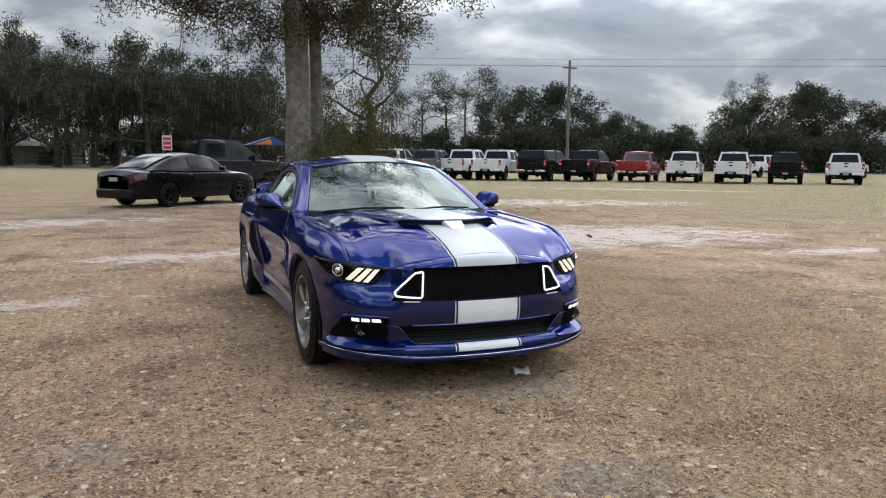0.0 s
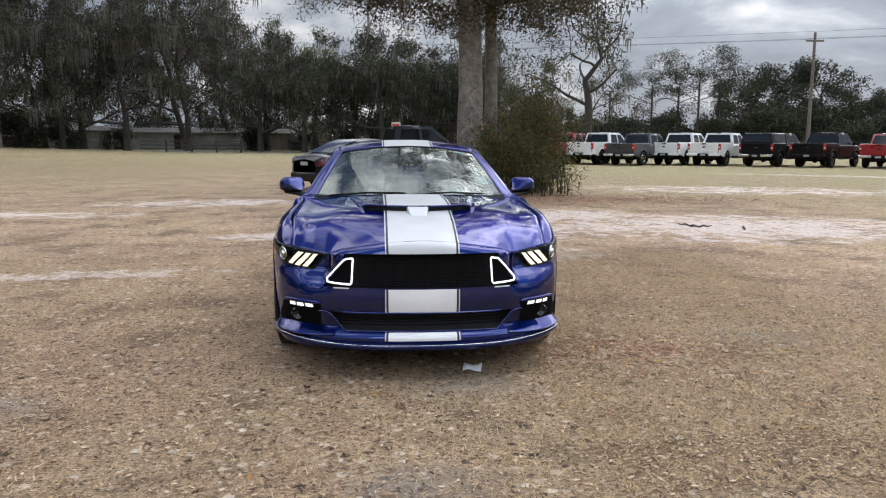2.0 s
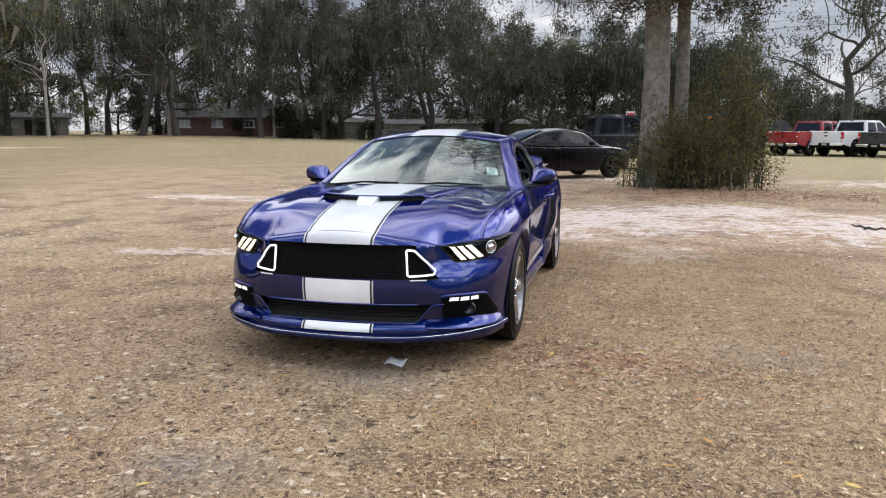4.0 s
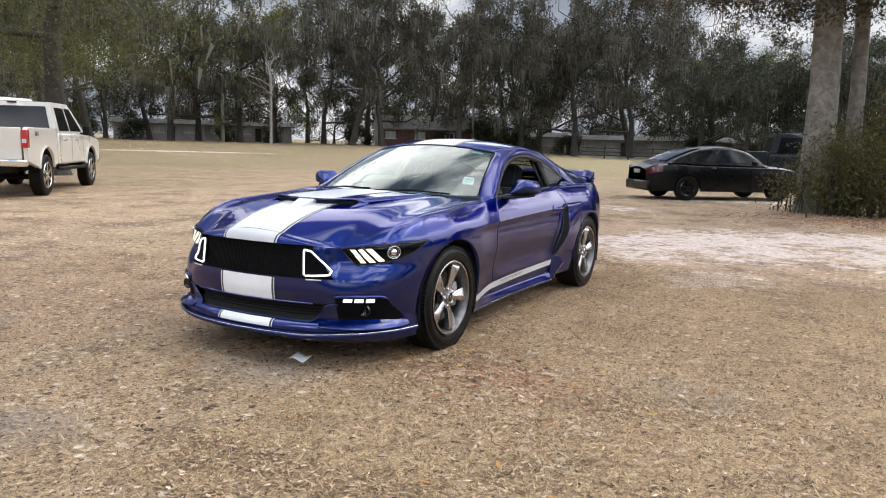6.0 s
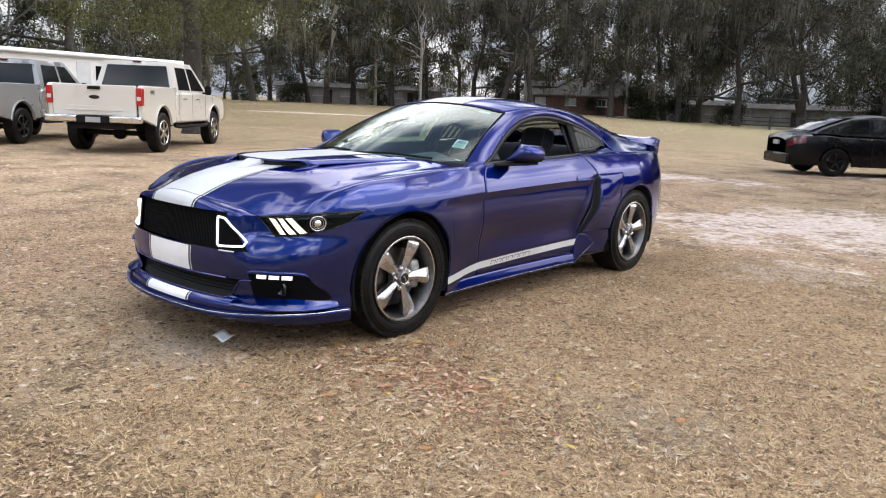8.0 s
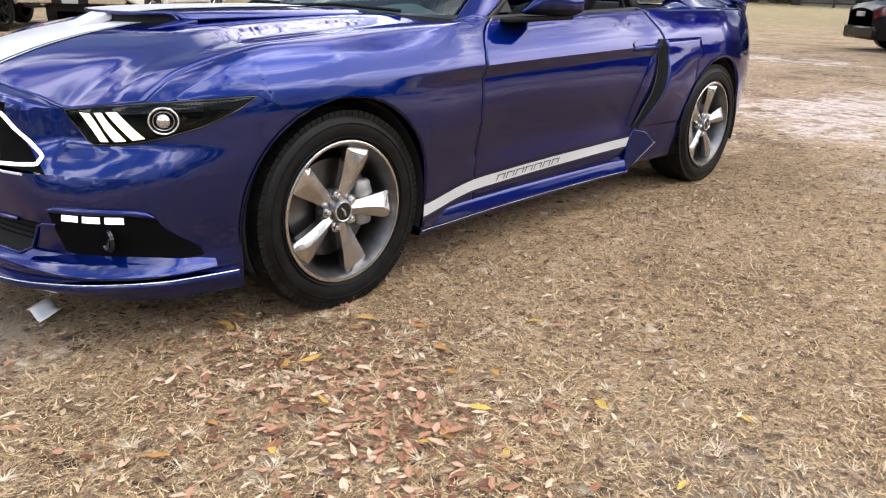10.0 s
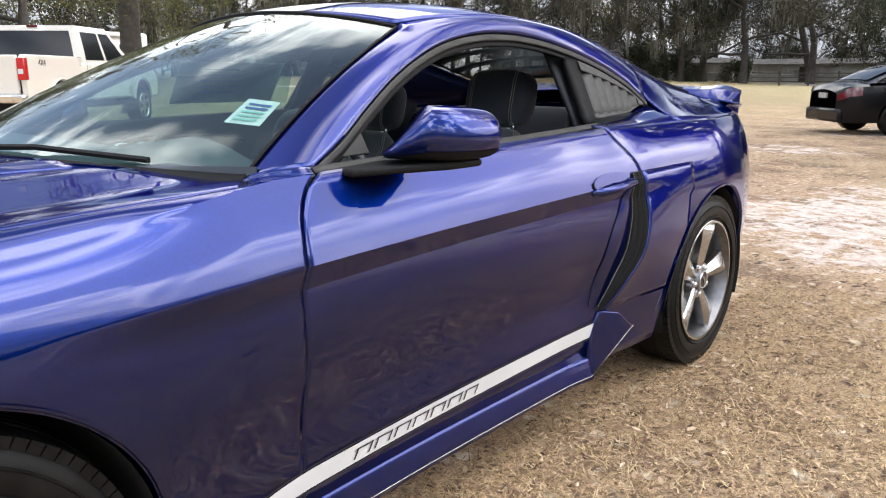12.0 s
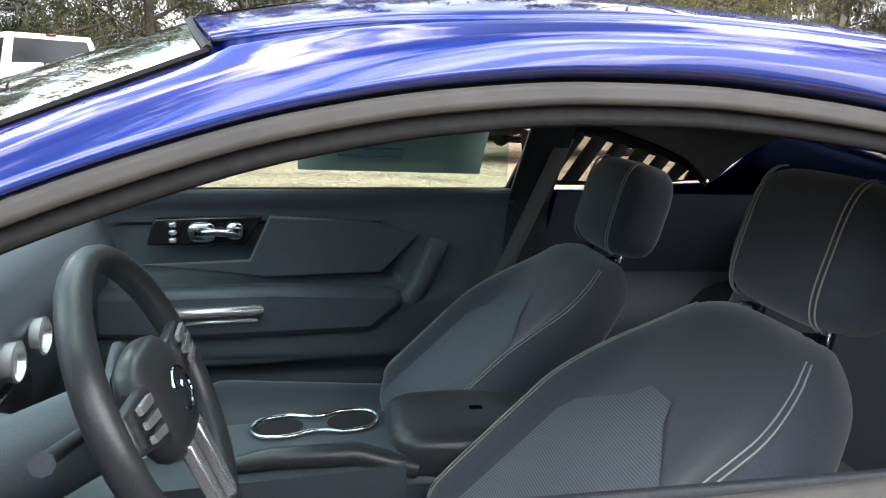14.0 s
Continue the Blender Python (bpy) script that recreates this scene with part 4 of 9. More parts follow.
    sh.tube([side(1.80, 0.802, -0.004, sg), side(1.815, 0.806, 0.022, sg), side(1.90, 0.812, 0.030, sg), side(1.985, 0.818, 0.024, sg), side(2.0, 0.820, -0.004, sg)], [0.011, 0.013, 0.013, 0.013, 0.011], 10)
    h = sh.put("door_handle", "blue", door, smooth=60)
    sh = Sheet()
    sh.grid(lambda u, w, sg=sg: side(1.90 + 0.105 * math.cos(2 * math.pi * u) * w, 0.824 + 0.030 * math.sin(2 * math.pi * u) * w, 0.003, sg), lin(25), (0.0, 0.6, 1.0)).put("handle_recess", "blue", door, smooth=60)
    sh = Sheet()
    sh.tube([side(1.90 + 0.106 * math.cos(a), 0.824 + 0.031 * math.sin(a), 0.003, sg) for a in lin(25, 2.9, 6.5)], 0.0028, 6).put("handle_gap", "void", door)

# ---- raised middle of the hood ----
SC0 = -0.365
sc_y = lambda x: SC0 + 1.0 * x * x


def scoop_h(x, y):
    """Height of the raised middle of the hood, whose front is open in two nostrils."""
    a = abs(x)
    t = clamp((y - SC0) / 0.75)
    lim = lerp(0.365, 0.46, t)
    return (0.036 - 0.026 * t) * sstep(lim, lim - 0.05, a)


def scoop_pt(u, w, up=0.0):
    x = u * lerp(0.365, 0.47, w)
    y = lerp(sc_y(x), min(cowl_y(x) - 0.035, 0.60), w)
    return Vector((x, y, hood_z(x, y) + 0.002 + scoop_h(x, y) + up))


Sheet().grid(scoop_pt, lin(61, -1, 1), lin(28)).put("hood_scoop", "blue", coupe, smooth=50, solid=0.007, out=(0, 0.3, 0))
for sg in (1, -1):
    # opening (near-black sheet for the shade inside), its floor ramp and the rounded lip above it
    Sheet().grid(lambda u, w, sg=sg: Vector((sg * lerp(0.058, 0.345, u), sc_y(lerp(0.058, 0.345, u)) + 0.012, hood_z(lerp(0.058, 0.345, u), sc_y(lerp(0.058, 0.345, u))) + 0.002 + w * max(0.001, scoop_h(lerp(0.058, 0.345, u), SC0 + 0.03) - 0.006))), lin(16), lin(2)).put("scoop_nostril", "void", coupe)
    Sheet().tube([Vector((sg * x, sc_y(x), hood_z(x, sc_y(x)) - 0.002 + scoop_h(x, SC0 + 0.03))) for x in lin(16, 0.058, 0.35)], 0.0055, 8).put("scoop_lip", "blue", coupe, smooth=60)
    # flank of the hollow at the outer end of the opening
    Sheet().prism([(sg * 0.335, sc_y(0.335) - 0.10, hood_z(0.335, sc_y(0.335) - 0.10) + 0.001), (sg * 0.352, sc_y(0.35) - 0.10, hood_z(0.352, sc_y(0.35) - 0.10) + 0.001), (sg * 0.385, sc_y(0.35) + 0.05, hood_z(0.385, sc_y(0.35) + 0.05) + 0.010), (sg * 0.345, sc_y(0.35), hood_z(0.345, sc_y(0.35)) + 0.016)], (0, 0, -0.02)).put("scoop_flank", "blue", coupe, out="closed", bevel=0.004)
sh = Sheet()
sh.prism([(-0.048, SC0 - 0.115, hood_z(0, SC0 - 0.115) + 0.004), (0.048, SC0 - 0.115, hood_z(0, SC0 - 0.115) + 0.004), (0.070, SC0 + 0.02, hood_z(0, SC0) + 0.041), (-0.070, SC0 + 0.02, hood_z(0, SC0) + 0.041)], (0, 0, -0.03))
sh.put("scoop_tongue", "stripe", coupe, out="closed", bevel=0.004)


def stripe_on(pt, name, x0, x1, us, ws, mat, up):
    """A ribbon of constant width laid on a surface given across (as metres) and along."""
    sh = Sheet()
    sh.grid(lambda u, w: pt(lerp(x0, x1, u), w) + Vector((0, 0, up)), us, ws)
    return sh.put(name, mat, coupe, smooth=50, out=(0, 0.5, 0))


def hood_x(x, w):
    y = lerp(fe_y(abs(x)), sc_y(x) + 0.02, w)
    return Vector((x, y, hood_z(x, y)))


def scoop_x(x, w):
    y = lerp(sc_y(x), cowl_y(x) - 0.035, w)
    return Vector((x, y, hood_z(x, y) + 0.002 + scoop_h(x, y)))


SW = 0.195
for pt in (hood_x, scoop_x):
    stripe_on(pt, "hood_stripe", -SW, SW, lin(9), lin(24), "stripe", 0.0025)
    for sg in (1, -1):
        stripe_on(pt, "stripe_edge_line", sg * (SW + 0.012), sg * (SW + 0.019), lin(2), lin(24), "stripe", 0.0025)
        stripe_on(pt, "stripe_black_line", sg * (SW + 0.001), sg * (SW + 0.011), lin(2), lin(24), "ink", 0.0024)

# ---- front bumper, in bands round the openings ----
GZ0, GZ1 = 0.540, 0.733            # upper grille
XG = lambda z: lerp(0.580, 0.455, clamp((z - GZ0) / 0.165))           # edge of the upper grille
XI = lambda z: lerp(0.455, 0.535, clamp((z - 0.285) / 0.10))          # edge of the lower intake


def seam_s(z):
    return s_at_y(seam_f(z)) - GAP


def nose(u, w, sg, o=0.0):
    """Skin between the grille and the front edge of the hood; u along the outline in metres."""
    s = u
    e_ = s_at_x(HL_A)
    z0 = lerp(GZ1, lamp_z(0.60), sstep(s_at_x(0.43), e_, s))
    a = skin(s, z0, o)
    x1 = plan(s)[0][0] * lerp(1.0, HOOD_A.x / HL_A, sstep(0.22, e_, s))
    b = Vector((x1, fe_y(x1) - 0.003, fe_z(x1)))
    p = a.lerp(b, w)
    ln_ = (b - a).length
    p += Vector((0, -0.75, 0.66)) * (0.17 * ln_ * math.sin(math.pi * w) + o)
    return Vector((sg * p.x, p.y, p.z))


def upper(u, w, sg):
    """Skin between grille and headlight, up to the lamp's top edge."""
    s = lerp(s_at_x(0.44), s_at_y(FSEAM), u)
    x = PX(plan(s)[0][1])
    zt = lerp(GZ1, lamp_z(max(x, 0.60)), sstep(0.43, 0.60, x))
    z = lerp(GZ0, zt, w)
    lim = seam_s(z)
    s = lerp(s_at_x(XG(z)), lim, u)
    x = PX(plan(s)[0][1])
    zt = lerp(GZ1, lamp_z(max(x, 0.60)), sstep(0.43, 0.60, x))
    return skin(sg * s, lerp(GZ0, zt, w))


bp = Sheet()
bp.grid(lambda u, w: skin(lerp(-seam_s(lerp(0.395, GZ0, w)), seam_s(lerp(0.395, GZ0, w)), u), lerp(0.395, GZ0, w)), lin(121), lin(9))
bp.grid(lambda u, w: skin(lerp(-seam_s(lerp(0.17, 0.285, w)), seam_s(lerp(0.17, 0.285, w)), u), lerp(0.17, 0.285, w)), lin(81), lin(10))
for sg in (1, -1):
    bp.grid(lambda u, w, sg=sg: skin(sg * lerp(s_at_x(XI(lerp(0.285, 0.395, w))), seam_s(lerp(0.285, 0.395, w)), u), lerp(0.285, 0.395, w)), lin(30), lin(7))
    bp.grid(lambda u, w, sg=sg: upper(u, w, sg), lin(50), lin(17))
    bp.grid(lambda u, w, sg=sg: nose(u * s_at_x(HL_A), w, sg), lin(50), lin(9))
bp.put("front_bumper", "blue", coupe, smooth=42, out=(0, 0.4, 0.45), weld=0.002)

# openings behind the skin: near-black sheets stand for their shaded depth
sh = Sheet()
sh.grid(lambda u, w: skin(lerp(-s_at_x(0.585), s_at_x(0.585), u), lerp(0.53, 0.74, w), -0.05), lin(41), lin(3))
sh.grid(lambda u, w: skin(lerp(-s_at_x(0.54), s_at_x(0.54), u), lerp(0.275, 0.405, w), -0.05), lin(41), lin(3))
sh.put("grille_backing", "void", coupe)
sh = Sheet()
for k in range(13):
    z = lerp(0.548, 0.728, k / 12)
    sh.tube([skin(lerp(-s_at_x(0.375), s_at_x(0.375), u), z, -0.016) for u in lin(31)], 0.0017, 5)
for k in range(61):
    s = lerp(-s_at_x(0.37), s_at_x(0.37), k / 60)
    sh.tube([skin(s, 0.543, -0.019), skin(s, 0.733, -0.019)], 0.0017, 4)
sh.put("upper_grille", "mesh_recess_black", coupe, "black mesh grille insert")
sh = Sheet()
for k in range(5):
    sh.tube([skin(lerp(-s_at_x(0.50), s_at_x(0.50), u), lerp(0.297, 0.38, k / 4), -0.025) for u in lin(31)], 0.0022, 5)
sh.put("lower_grille", "mesh_recess_black", coupe)
sh = Sheet()
sh.tube([skin(lerp(-s_at_x(0.46), s_at_x(0.46), u), 0.395, 0.004) for u in lin(31)], 0.006, 6)
sh.put("intake_upper_lip", "blue", coupe)

for sg in (1, -1):
    # glowing frame at each end of the grille
    tri = [(0.400, 0.708), (0.446, 0.702), (0.562, 0.588), (0.552, 0.566), (0.406, 0.558)]
    sh = Sheet()
    pts = []
    for i in range(len(tri)):
        a, b = tri[i], tri[(i + 1) % len(tri)]
        for t in (0.06, 0.35, 0.65, 0.94):
            pts.append(skin(sg * s_at_x(lerp(a[0], b[0], t)), lerp(a[1], b[1], t), 0.002))
    pts.append(pts[0])
    sh.tube(pts, 0.0058, 8, cap=False).put("grille_light", "lamp", coupe, "white glowing light frame")
    sh = Sheet()
    cpt = [skin(sg * s_at_x(p[0] * 0.985 + 0.007), p[1], -0.012) for p in tri]
    sh.poly(cpt).put("grille_light_inner", "mesh_recess_black", coupe, smooth=0)
    sh = Sheet()
    sh.tube([skin(sg * s_at_x(x), 0.5365, 0.004) for x in lin(6, 0.42, 0.51)], 0.0045, 6).put("grille_light_foot", "stripe", coupe)

    # headlight: dark housing, three slanted lamps, projector, lens
    bot = pc([0.60, 0.645, 0.69, 0.75, 0.83, 0.875, 0.90, 0.9125], [0.711, 0.664, 0.622, 0.626, 0.643, 0.672, 0.712, 0.752])
    s0, s1 = s_at_x(HL_A), s_at_y(FSEAM) - 0.004

    def hl(u, w, o, sg=sg):
        s_ = lerp(s0, s1, u)
        x_ = PX(plan(s_)[0][1])
        return skin(sg * s_, lerp(bot(x_), lamp_z(x_) - 0.003, w), o)
    hl_body = Sheet().grid(lambda u, w: hl(u, w, 0.002 if w in (0.0, 1.0) or u in (0.0, 1.0) else 0.0012), lin(34), lin(9)).put("headlight", "void", coupe, "dark headlight with three slanted white lamps")
    Sheet().grid(lambda u, w: hl(u, w, 0.0075 if 0 < w < 1 and 0 < u < 1 else 0.0025), lin(34), lin(9)).put("headlight_lens", "smoke", hl_body, smooth=60)
    rim_ = [hl(u, 0.0, 0.004) for u in lin(24)] + [hl(u, 1.0, 0.004) for u in lin(24, 1.0, 0.0)]
    Sheet().tube(rim_ + rim_[:1], 0.0028, 6, cap=False).put("headlight_rim", "black_gloss", hl_body, smooth=60)
    for k in range(3):
        u0 = 0.225 + 0.092 * k
        Sheet().grid(lambda u, w, u0=u0: hl(u0 + 0.062 * u - 0.130 * w, lerp(0.09, 0.86, w), 0.0088), lin(4), lin(6)).put("slanted_lamp", "lamp_warm", hl_body, smooth=60)
    c = hl(0.565, 0.50, 0.004)
    n_ = (hl(0.565, 0.50, 0.02) - c).normalized()
    e1 = (hl(0.60, 0.50, 0.004) - c).normalized()
    e2 = n_.cross(e1).normalized()
    ring = [c + n_ * 0.006 + e1 * 0.040 * math.cos(a) + e2 * 0.036 * math.sin(a) for a in lin(29, 0, 2 * math.pi)]
    Sheet().tube(ring, 0.0032, 6, cap=False).put("projector_ring", "silver", hl_body, smooth=60)
    Sheet().tube([c + n_ * 0.006 + (p_ - c - n_ * 0.006) * 0.72 for p_ in ring], 0.0022, 6, cap=False).put("projector_bezel", "alloy", hl_body, smooth=60)
    Sheet().blob(c, (0.022, 0.022, 0.022), 20, 10).put("projector", "chrome", hl_body, smooth=60)

    # fog lamp pocket: laid flat on the skin, near-black for a recess's shade
    def fg(u, w, o, sg=sg):
        q = abs(2 * u - 1) ** 5
        zt_, zb_ = lerp(0.442, 0.440, u) - 0.016 * q * (u > 0.5) - 0.006 * q, lerp(0.306, 0.292, u) + 0.006 * q
        far_ = lerp(s_at_y(-0.50), s_at_y(-0.615), sstep(0.0, 1.0, w))
        return skin(sg * lerp(lerp(s_at_x(0.60), s_at_x(0.585), w), far_, u), lerp(zb_, zt_, w), o)
    fog = Sheet().grid(lambda u, w: fg(u, w, 0.0035 if w in (0.0, 1.0) or u in (0.0, 1.0) else 0.0028), lin(20), lin(8)).put("fog_lamp_pocket", "mesh_recess_black", coupe, "black fog lamp pocket with small white lamps")
    for k in range(3):
        Sheet().grid(lambda u, w, k=k: fg(0.13 + 0.20 * k + 0.16 * u + 0.03 * w, lerp(0.80, 0.945, w), 0.010), lin(4), lin(3)).put("signal_lamp", "lamp", fog, smooth=60)
    sh = Sheet()
    sh.lathe([(0.0, 0.001), (0.004, 0.028), (0.010, 0.033), (0.0, 0.037)], fg(0.44, 0.44, 0.006), "y", 20, -1.0)
    sh.put("round_fog_lamp", "black_gloss", fog, smooth=60)
    sh = Sheet()
    prof_f = ((0.0, 0.312), (0.012, 0.292), (0.030, 0.272), (0.033, 0.264), (0.028, 0.256), (0.0, 0.242))

    def fin(u, w, sg=sg):
        """Shelf under the lamp pocket, running out at both ends."""
        s_ = lerp(s_at_x(0.50), s_at_y(-0.47), u)
        g_ = math.sin(math.pi * clamp(u * 0.93 + 0.03)) ** 0.45
        o_, z_ = prof_f[w]
        return skin(sg * s_, lerp(0.270, z_, g_) - 0.006 * u, 0.001 + o_ * g_)
    Sheet().grid(fin, lin(26), range(6)).put("bumper_fin", "blue", coupe, smooth=35, out=CAR_C)
    # rounded lip up the flank of the lower intake
    Sheet().tube([skin(sg * s_at_x(x), z, 0.003) for x, z in ((0.0, 0.288), (0.2, 0.288), (0.36, 0.287), (0.44, 0.286), (0.47, 0.300), (0.505, 0.345), (0.535, 0.385), (0.56, 0.393), (0.60, 0.394))], 0.0052, 8).put("intake_lip", "blue", coupe, smooth=60)
    sh = Sheet()
    sh.tube([fg(u, 1.0, 0.004) + Vector((0, 0, 0.004)) for u in lin(14, 0.0, 0.97)], [0.004] + [0.010] * 12 + [0.004], 8).put("fog_lamp_brow", "blue", coupe, smooth=60)

# splitter
sh = Sheet()
lip = [(0.0, 0.205), (0.030, 0.200), (0.034, 0.190), (0.030, 0.180), (-0.10, 0.178)]


def spl(u, w):
    s = lerp(-s_at_y(-0.41), s_at_y(-0.41), u)
    k = min(int(w * 4), 3)
    t = w * 4 - k
    o, z = lerp(lip[k][0], lip[k + 1][0], t), lerp(lip[k][1], lip[k + 1][1], t)
    p = skin(s, 0.215, o)
    rise = 0.020 * sstep(0.35, 0.85, abs(p.x))
    return Vector((p.x, p.y, z + 0.02 + rise))


sh.grid(spl, lin(81), lin(9)).put("front_splitter", "blue", coupe, smooth=50, out=CAR_C)
sh = Sheet()
sh.tube([spl(u, 0.25) + Vector((0, -0.002, 0.001)) for u in lin(61)], 0.0018, 6).put("splitter_edge_pinstripe", "silver", coupe)

# stripe blocks on the bumper, whitened to make up for weak light there
for z0, z1 in ((0.397, 0.534), (0.240, 0.284)):
    Sheet().grid(lambda u, w: skin(lerp(-s_at_x(SW), s_at_x(SW), u), lerp(z0, z1, w), 0.003), lin(17), lin(7)).put("bumper_stripe", "lifted_white", coupe, smooth=60, out=(0, 0, 0.4))
    for sg in (1, -1):
        Sheet().grid(lambda u, w, sg=sg: skin(sg * lerp(s_at_x(SW + 0.001), s_at_x(SW + 0.011), u), lerp(z0, z1, w), 0.0028), lin(2), lin(7)).put("stripe_black_line", "ink", coupe, smooth=60)
        Sheet().grid(lambda u, w, sg=sg: skin(sg * lerp(s_at_x(SW + 0.012), s_at_x(SW + 0.019), u), lerp(z0, z1, w), 0.003), lin(2), lin(7)).put("stripe_edge_line", "stripe", coupe, smooth=60)

for sg in (1, -1):
    for ua, ub, mat, nm in ((0.0, SW, "stripe", "nose_stripe"), (SW + 0.001, SW + 0.011, "ink", "stripe_black_line"), (SW + 0.012, SW + 0.019, "stripe", "stripe_edge_line")):
        Sheet().grid(lambda u, w, sg=sg, ua=ua, ub=ub: nose(s_at_x(lerp(ua, ub, u)) if ua + u > 0 else 0.0, w, sg, 0.003), lin(8), lin(9)).put(nm, mat, coupe, smooth=60, out=(0, 0, 0.4))

# ---- glasshouse ----
ws_y0, ws_z0 = lambda x: 0.40 + 0.55 * x * x, lambda x: 0.962 - 0.05 * x * x
ws_y1, ws_z1 = lambda x: 1.262 + 0.22 * x * x, lambda x: 1.326 - 0.185 * x * x


def ws(u, v, o=0.0):
    x = u * lerp(0.725, 0.548, v)
    y, z = lerp(ws_y0(x), ws_y1(x), v), lerp(ws_z0(x), ws_z1(x), v) + 0.018 * math.sin(math.pi * v)
    return Vector((x, y - 0.4 * o, z + 0.9 * o))


g = Sheet().grid(ws, lin(41, -1, 1), lin(24)).put("windscreen", "wind", coupe, "greenish windscreen with reflections", smooth=80)
g.visible_shadow = False
sh = Sheet()
sh.tube([ws(u, 1.0, 0.002) for u in lin(30, -1, 1)], 0.0045, 6)
for sg in (1, -1):
    sh.tube([ws(sg, v, 0.001) for v in lin(20)], 0.0035, 6)
sh.put("windscreen_seal", "black_trim", coupe)
sh = Sheet()
sh.grid(lambda u, w: ws(u, -0.02 + 0.05 * w, 0.003), lin(31, -1, 1), lin(3)).put("cowl_panel", "black_trim", coupe)

roof_c = pc([1.25, 1.5, 1.75, 2.0, 2.3, 2.6, 2.9, 3.15, 3.38, 3.6, 3.8], [1.324, 1.366, 1.380, 1.372, 1.338, 1.275, 1.196, 1.122, 1.058, 1.030, 1.015])
roof_x = pc([1.25, 1.5, 1.8, 2.1, 2.5, 2.9, 3.2, 3.45, 3.8], [0.535, 0.585, 0.60, 0.588, 0.560, 0.555, 0.60, 0.68, 0.70])
roof_d = pc([1.25, 1.35, 1.7, 2.2, 2.8, 3.2, 3.5, 3.8], [0.054, 0.060, 0.062, 0.070, 0.075, 0.050, 0.025, 0.02])


def roof_z(x, y):
    return roof_c(y) - roof_d(y) * (abs(x) / roof_x(y)) ** 2.3


def roof_at(u, w):
    y0 = lambda x: ws_y1(x) + 0.004
    yb = 2.32
    y = lerp(1.26, yb, w)
    x = u * roof_x(y)
    y = lerp(y0(x), yb + 0.0 * x, w)
    return Vector((x, y, roof_z(x, y)))


Sheet().grid(roof_at, lin(37, -1, 1), lin(26)).put("roof", "blue", coupe, smooth=60, solid=0.01, out=CAR_C)
Sheet().grid(lambda u, w: roof_at(u, w) * 0.985 + Vector((0, 0.02, -0.012)), lin(21, -1, 1), lin(12)).put("headliner", "liner", coupe, smooth=60)


def roof_xm(x, w):
    y = lerp(ws_y1(x) + 0.006, 2.31, w)
    return Vector((x, y, roof_z(x, y)))


stripe_on(roof_xm, "roof_stripe", -SW, SW, lin(9), lin(24), "stripe", 0.0025)
for sg in (1, -1):
    stripe_on(roof_xm, "stripe_edge_line", sg * (SW + 0.012), sg * (SW + 0.019), lin(2), lin(24), "stripe", 0.0025)
    stripe_on(roof_xm, "stripe_black_line", sg * (SW + 0.001), sg * (SW + 0.011), lin(2), lin(24), "ink", 0.0024)

# side window outline: top edge over length, glass plane
win_t = pc([0.80, 0.90, 1.02, 1.16, 1.28, 1.40, 1.52, 1.63, 1.72, 1.82, 1.92, 2.0, 2.12, 2.25, 2.42, 2.52], [0.958, 1.003, 1.070, 1.142, 1.191, 1.228, 1.250, 1.260, 1.2615, 1.256, 1.245, 1.232, 1.207, 1.175, 1.115, 1.045])
win_b = lambda y: belt_z(y) + 0.018
bx = pc([0.75, 1.6, 2.05, 2.5, 3.4], [0.800, 0.802, 0.785, 0.735, 0.70])
gx = lambda y, z: bx(y) - 0.60 * (z - 0.965)


def glass_pt(y, z, sg, o=0.0):
    return Vector((sg * (gx(y, z) + o), y, z))


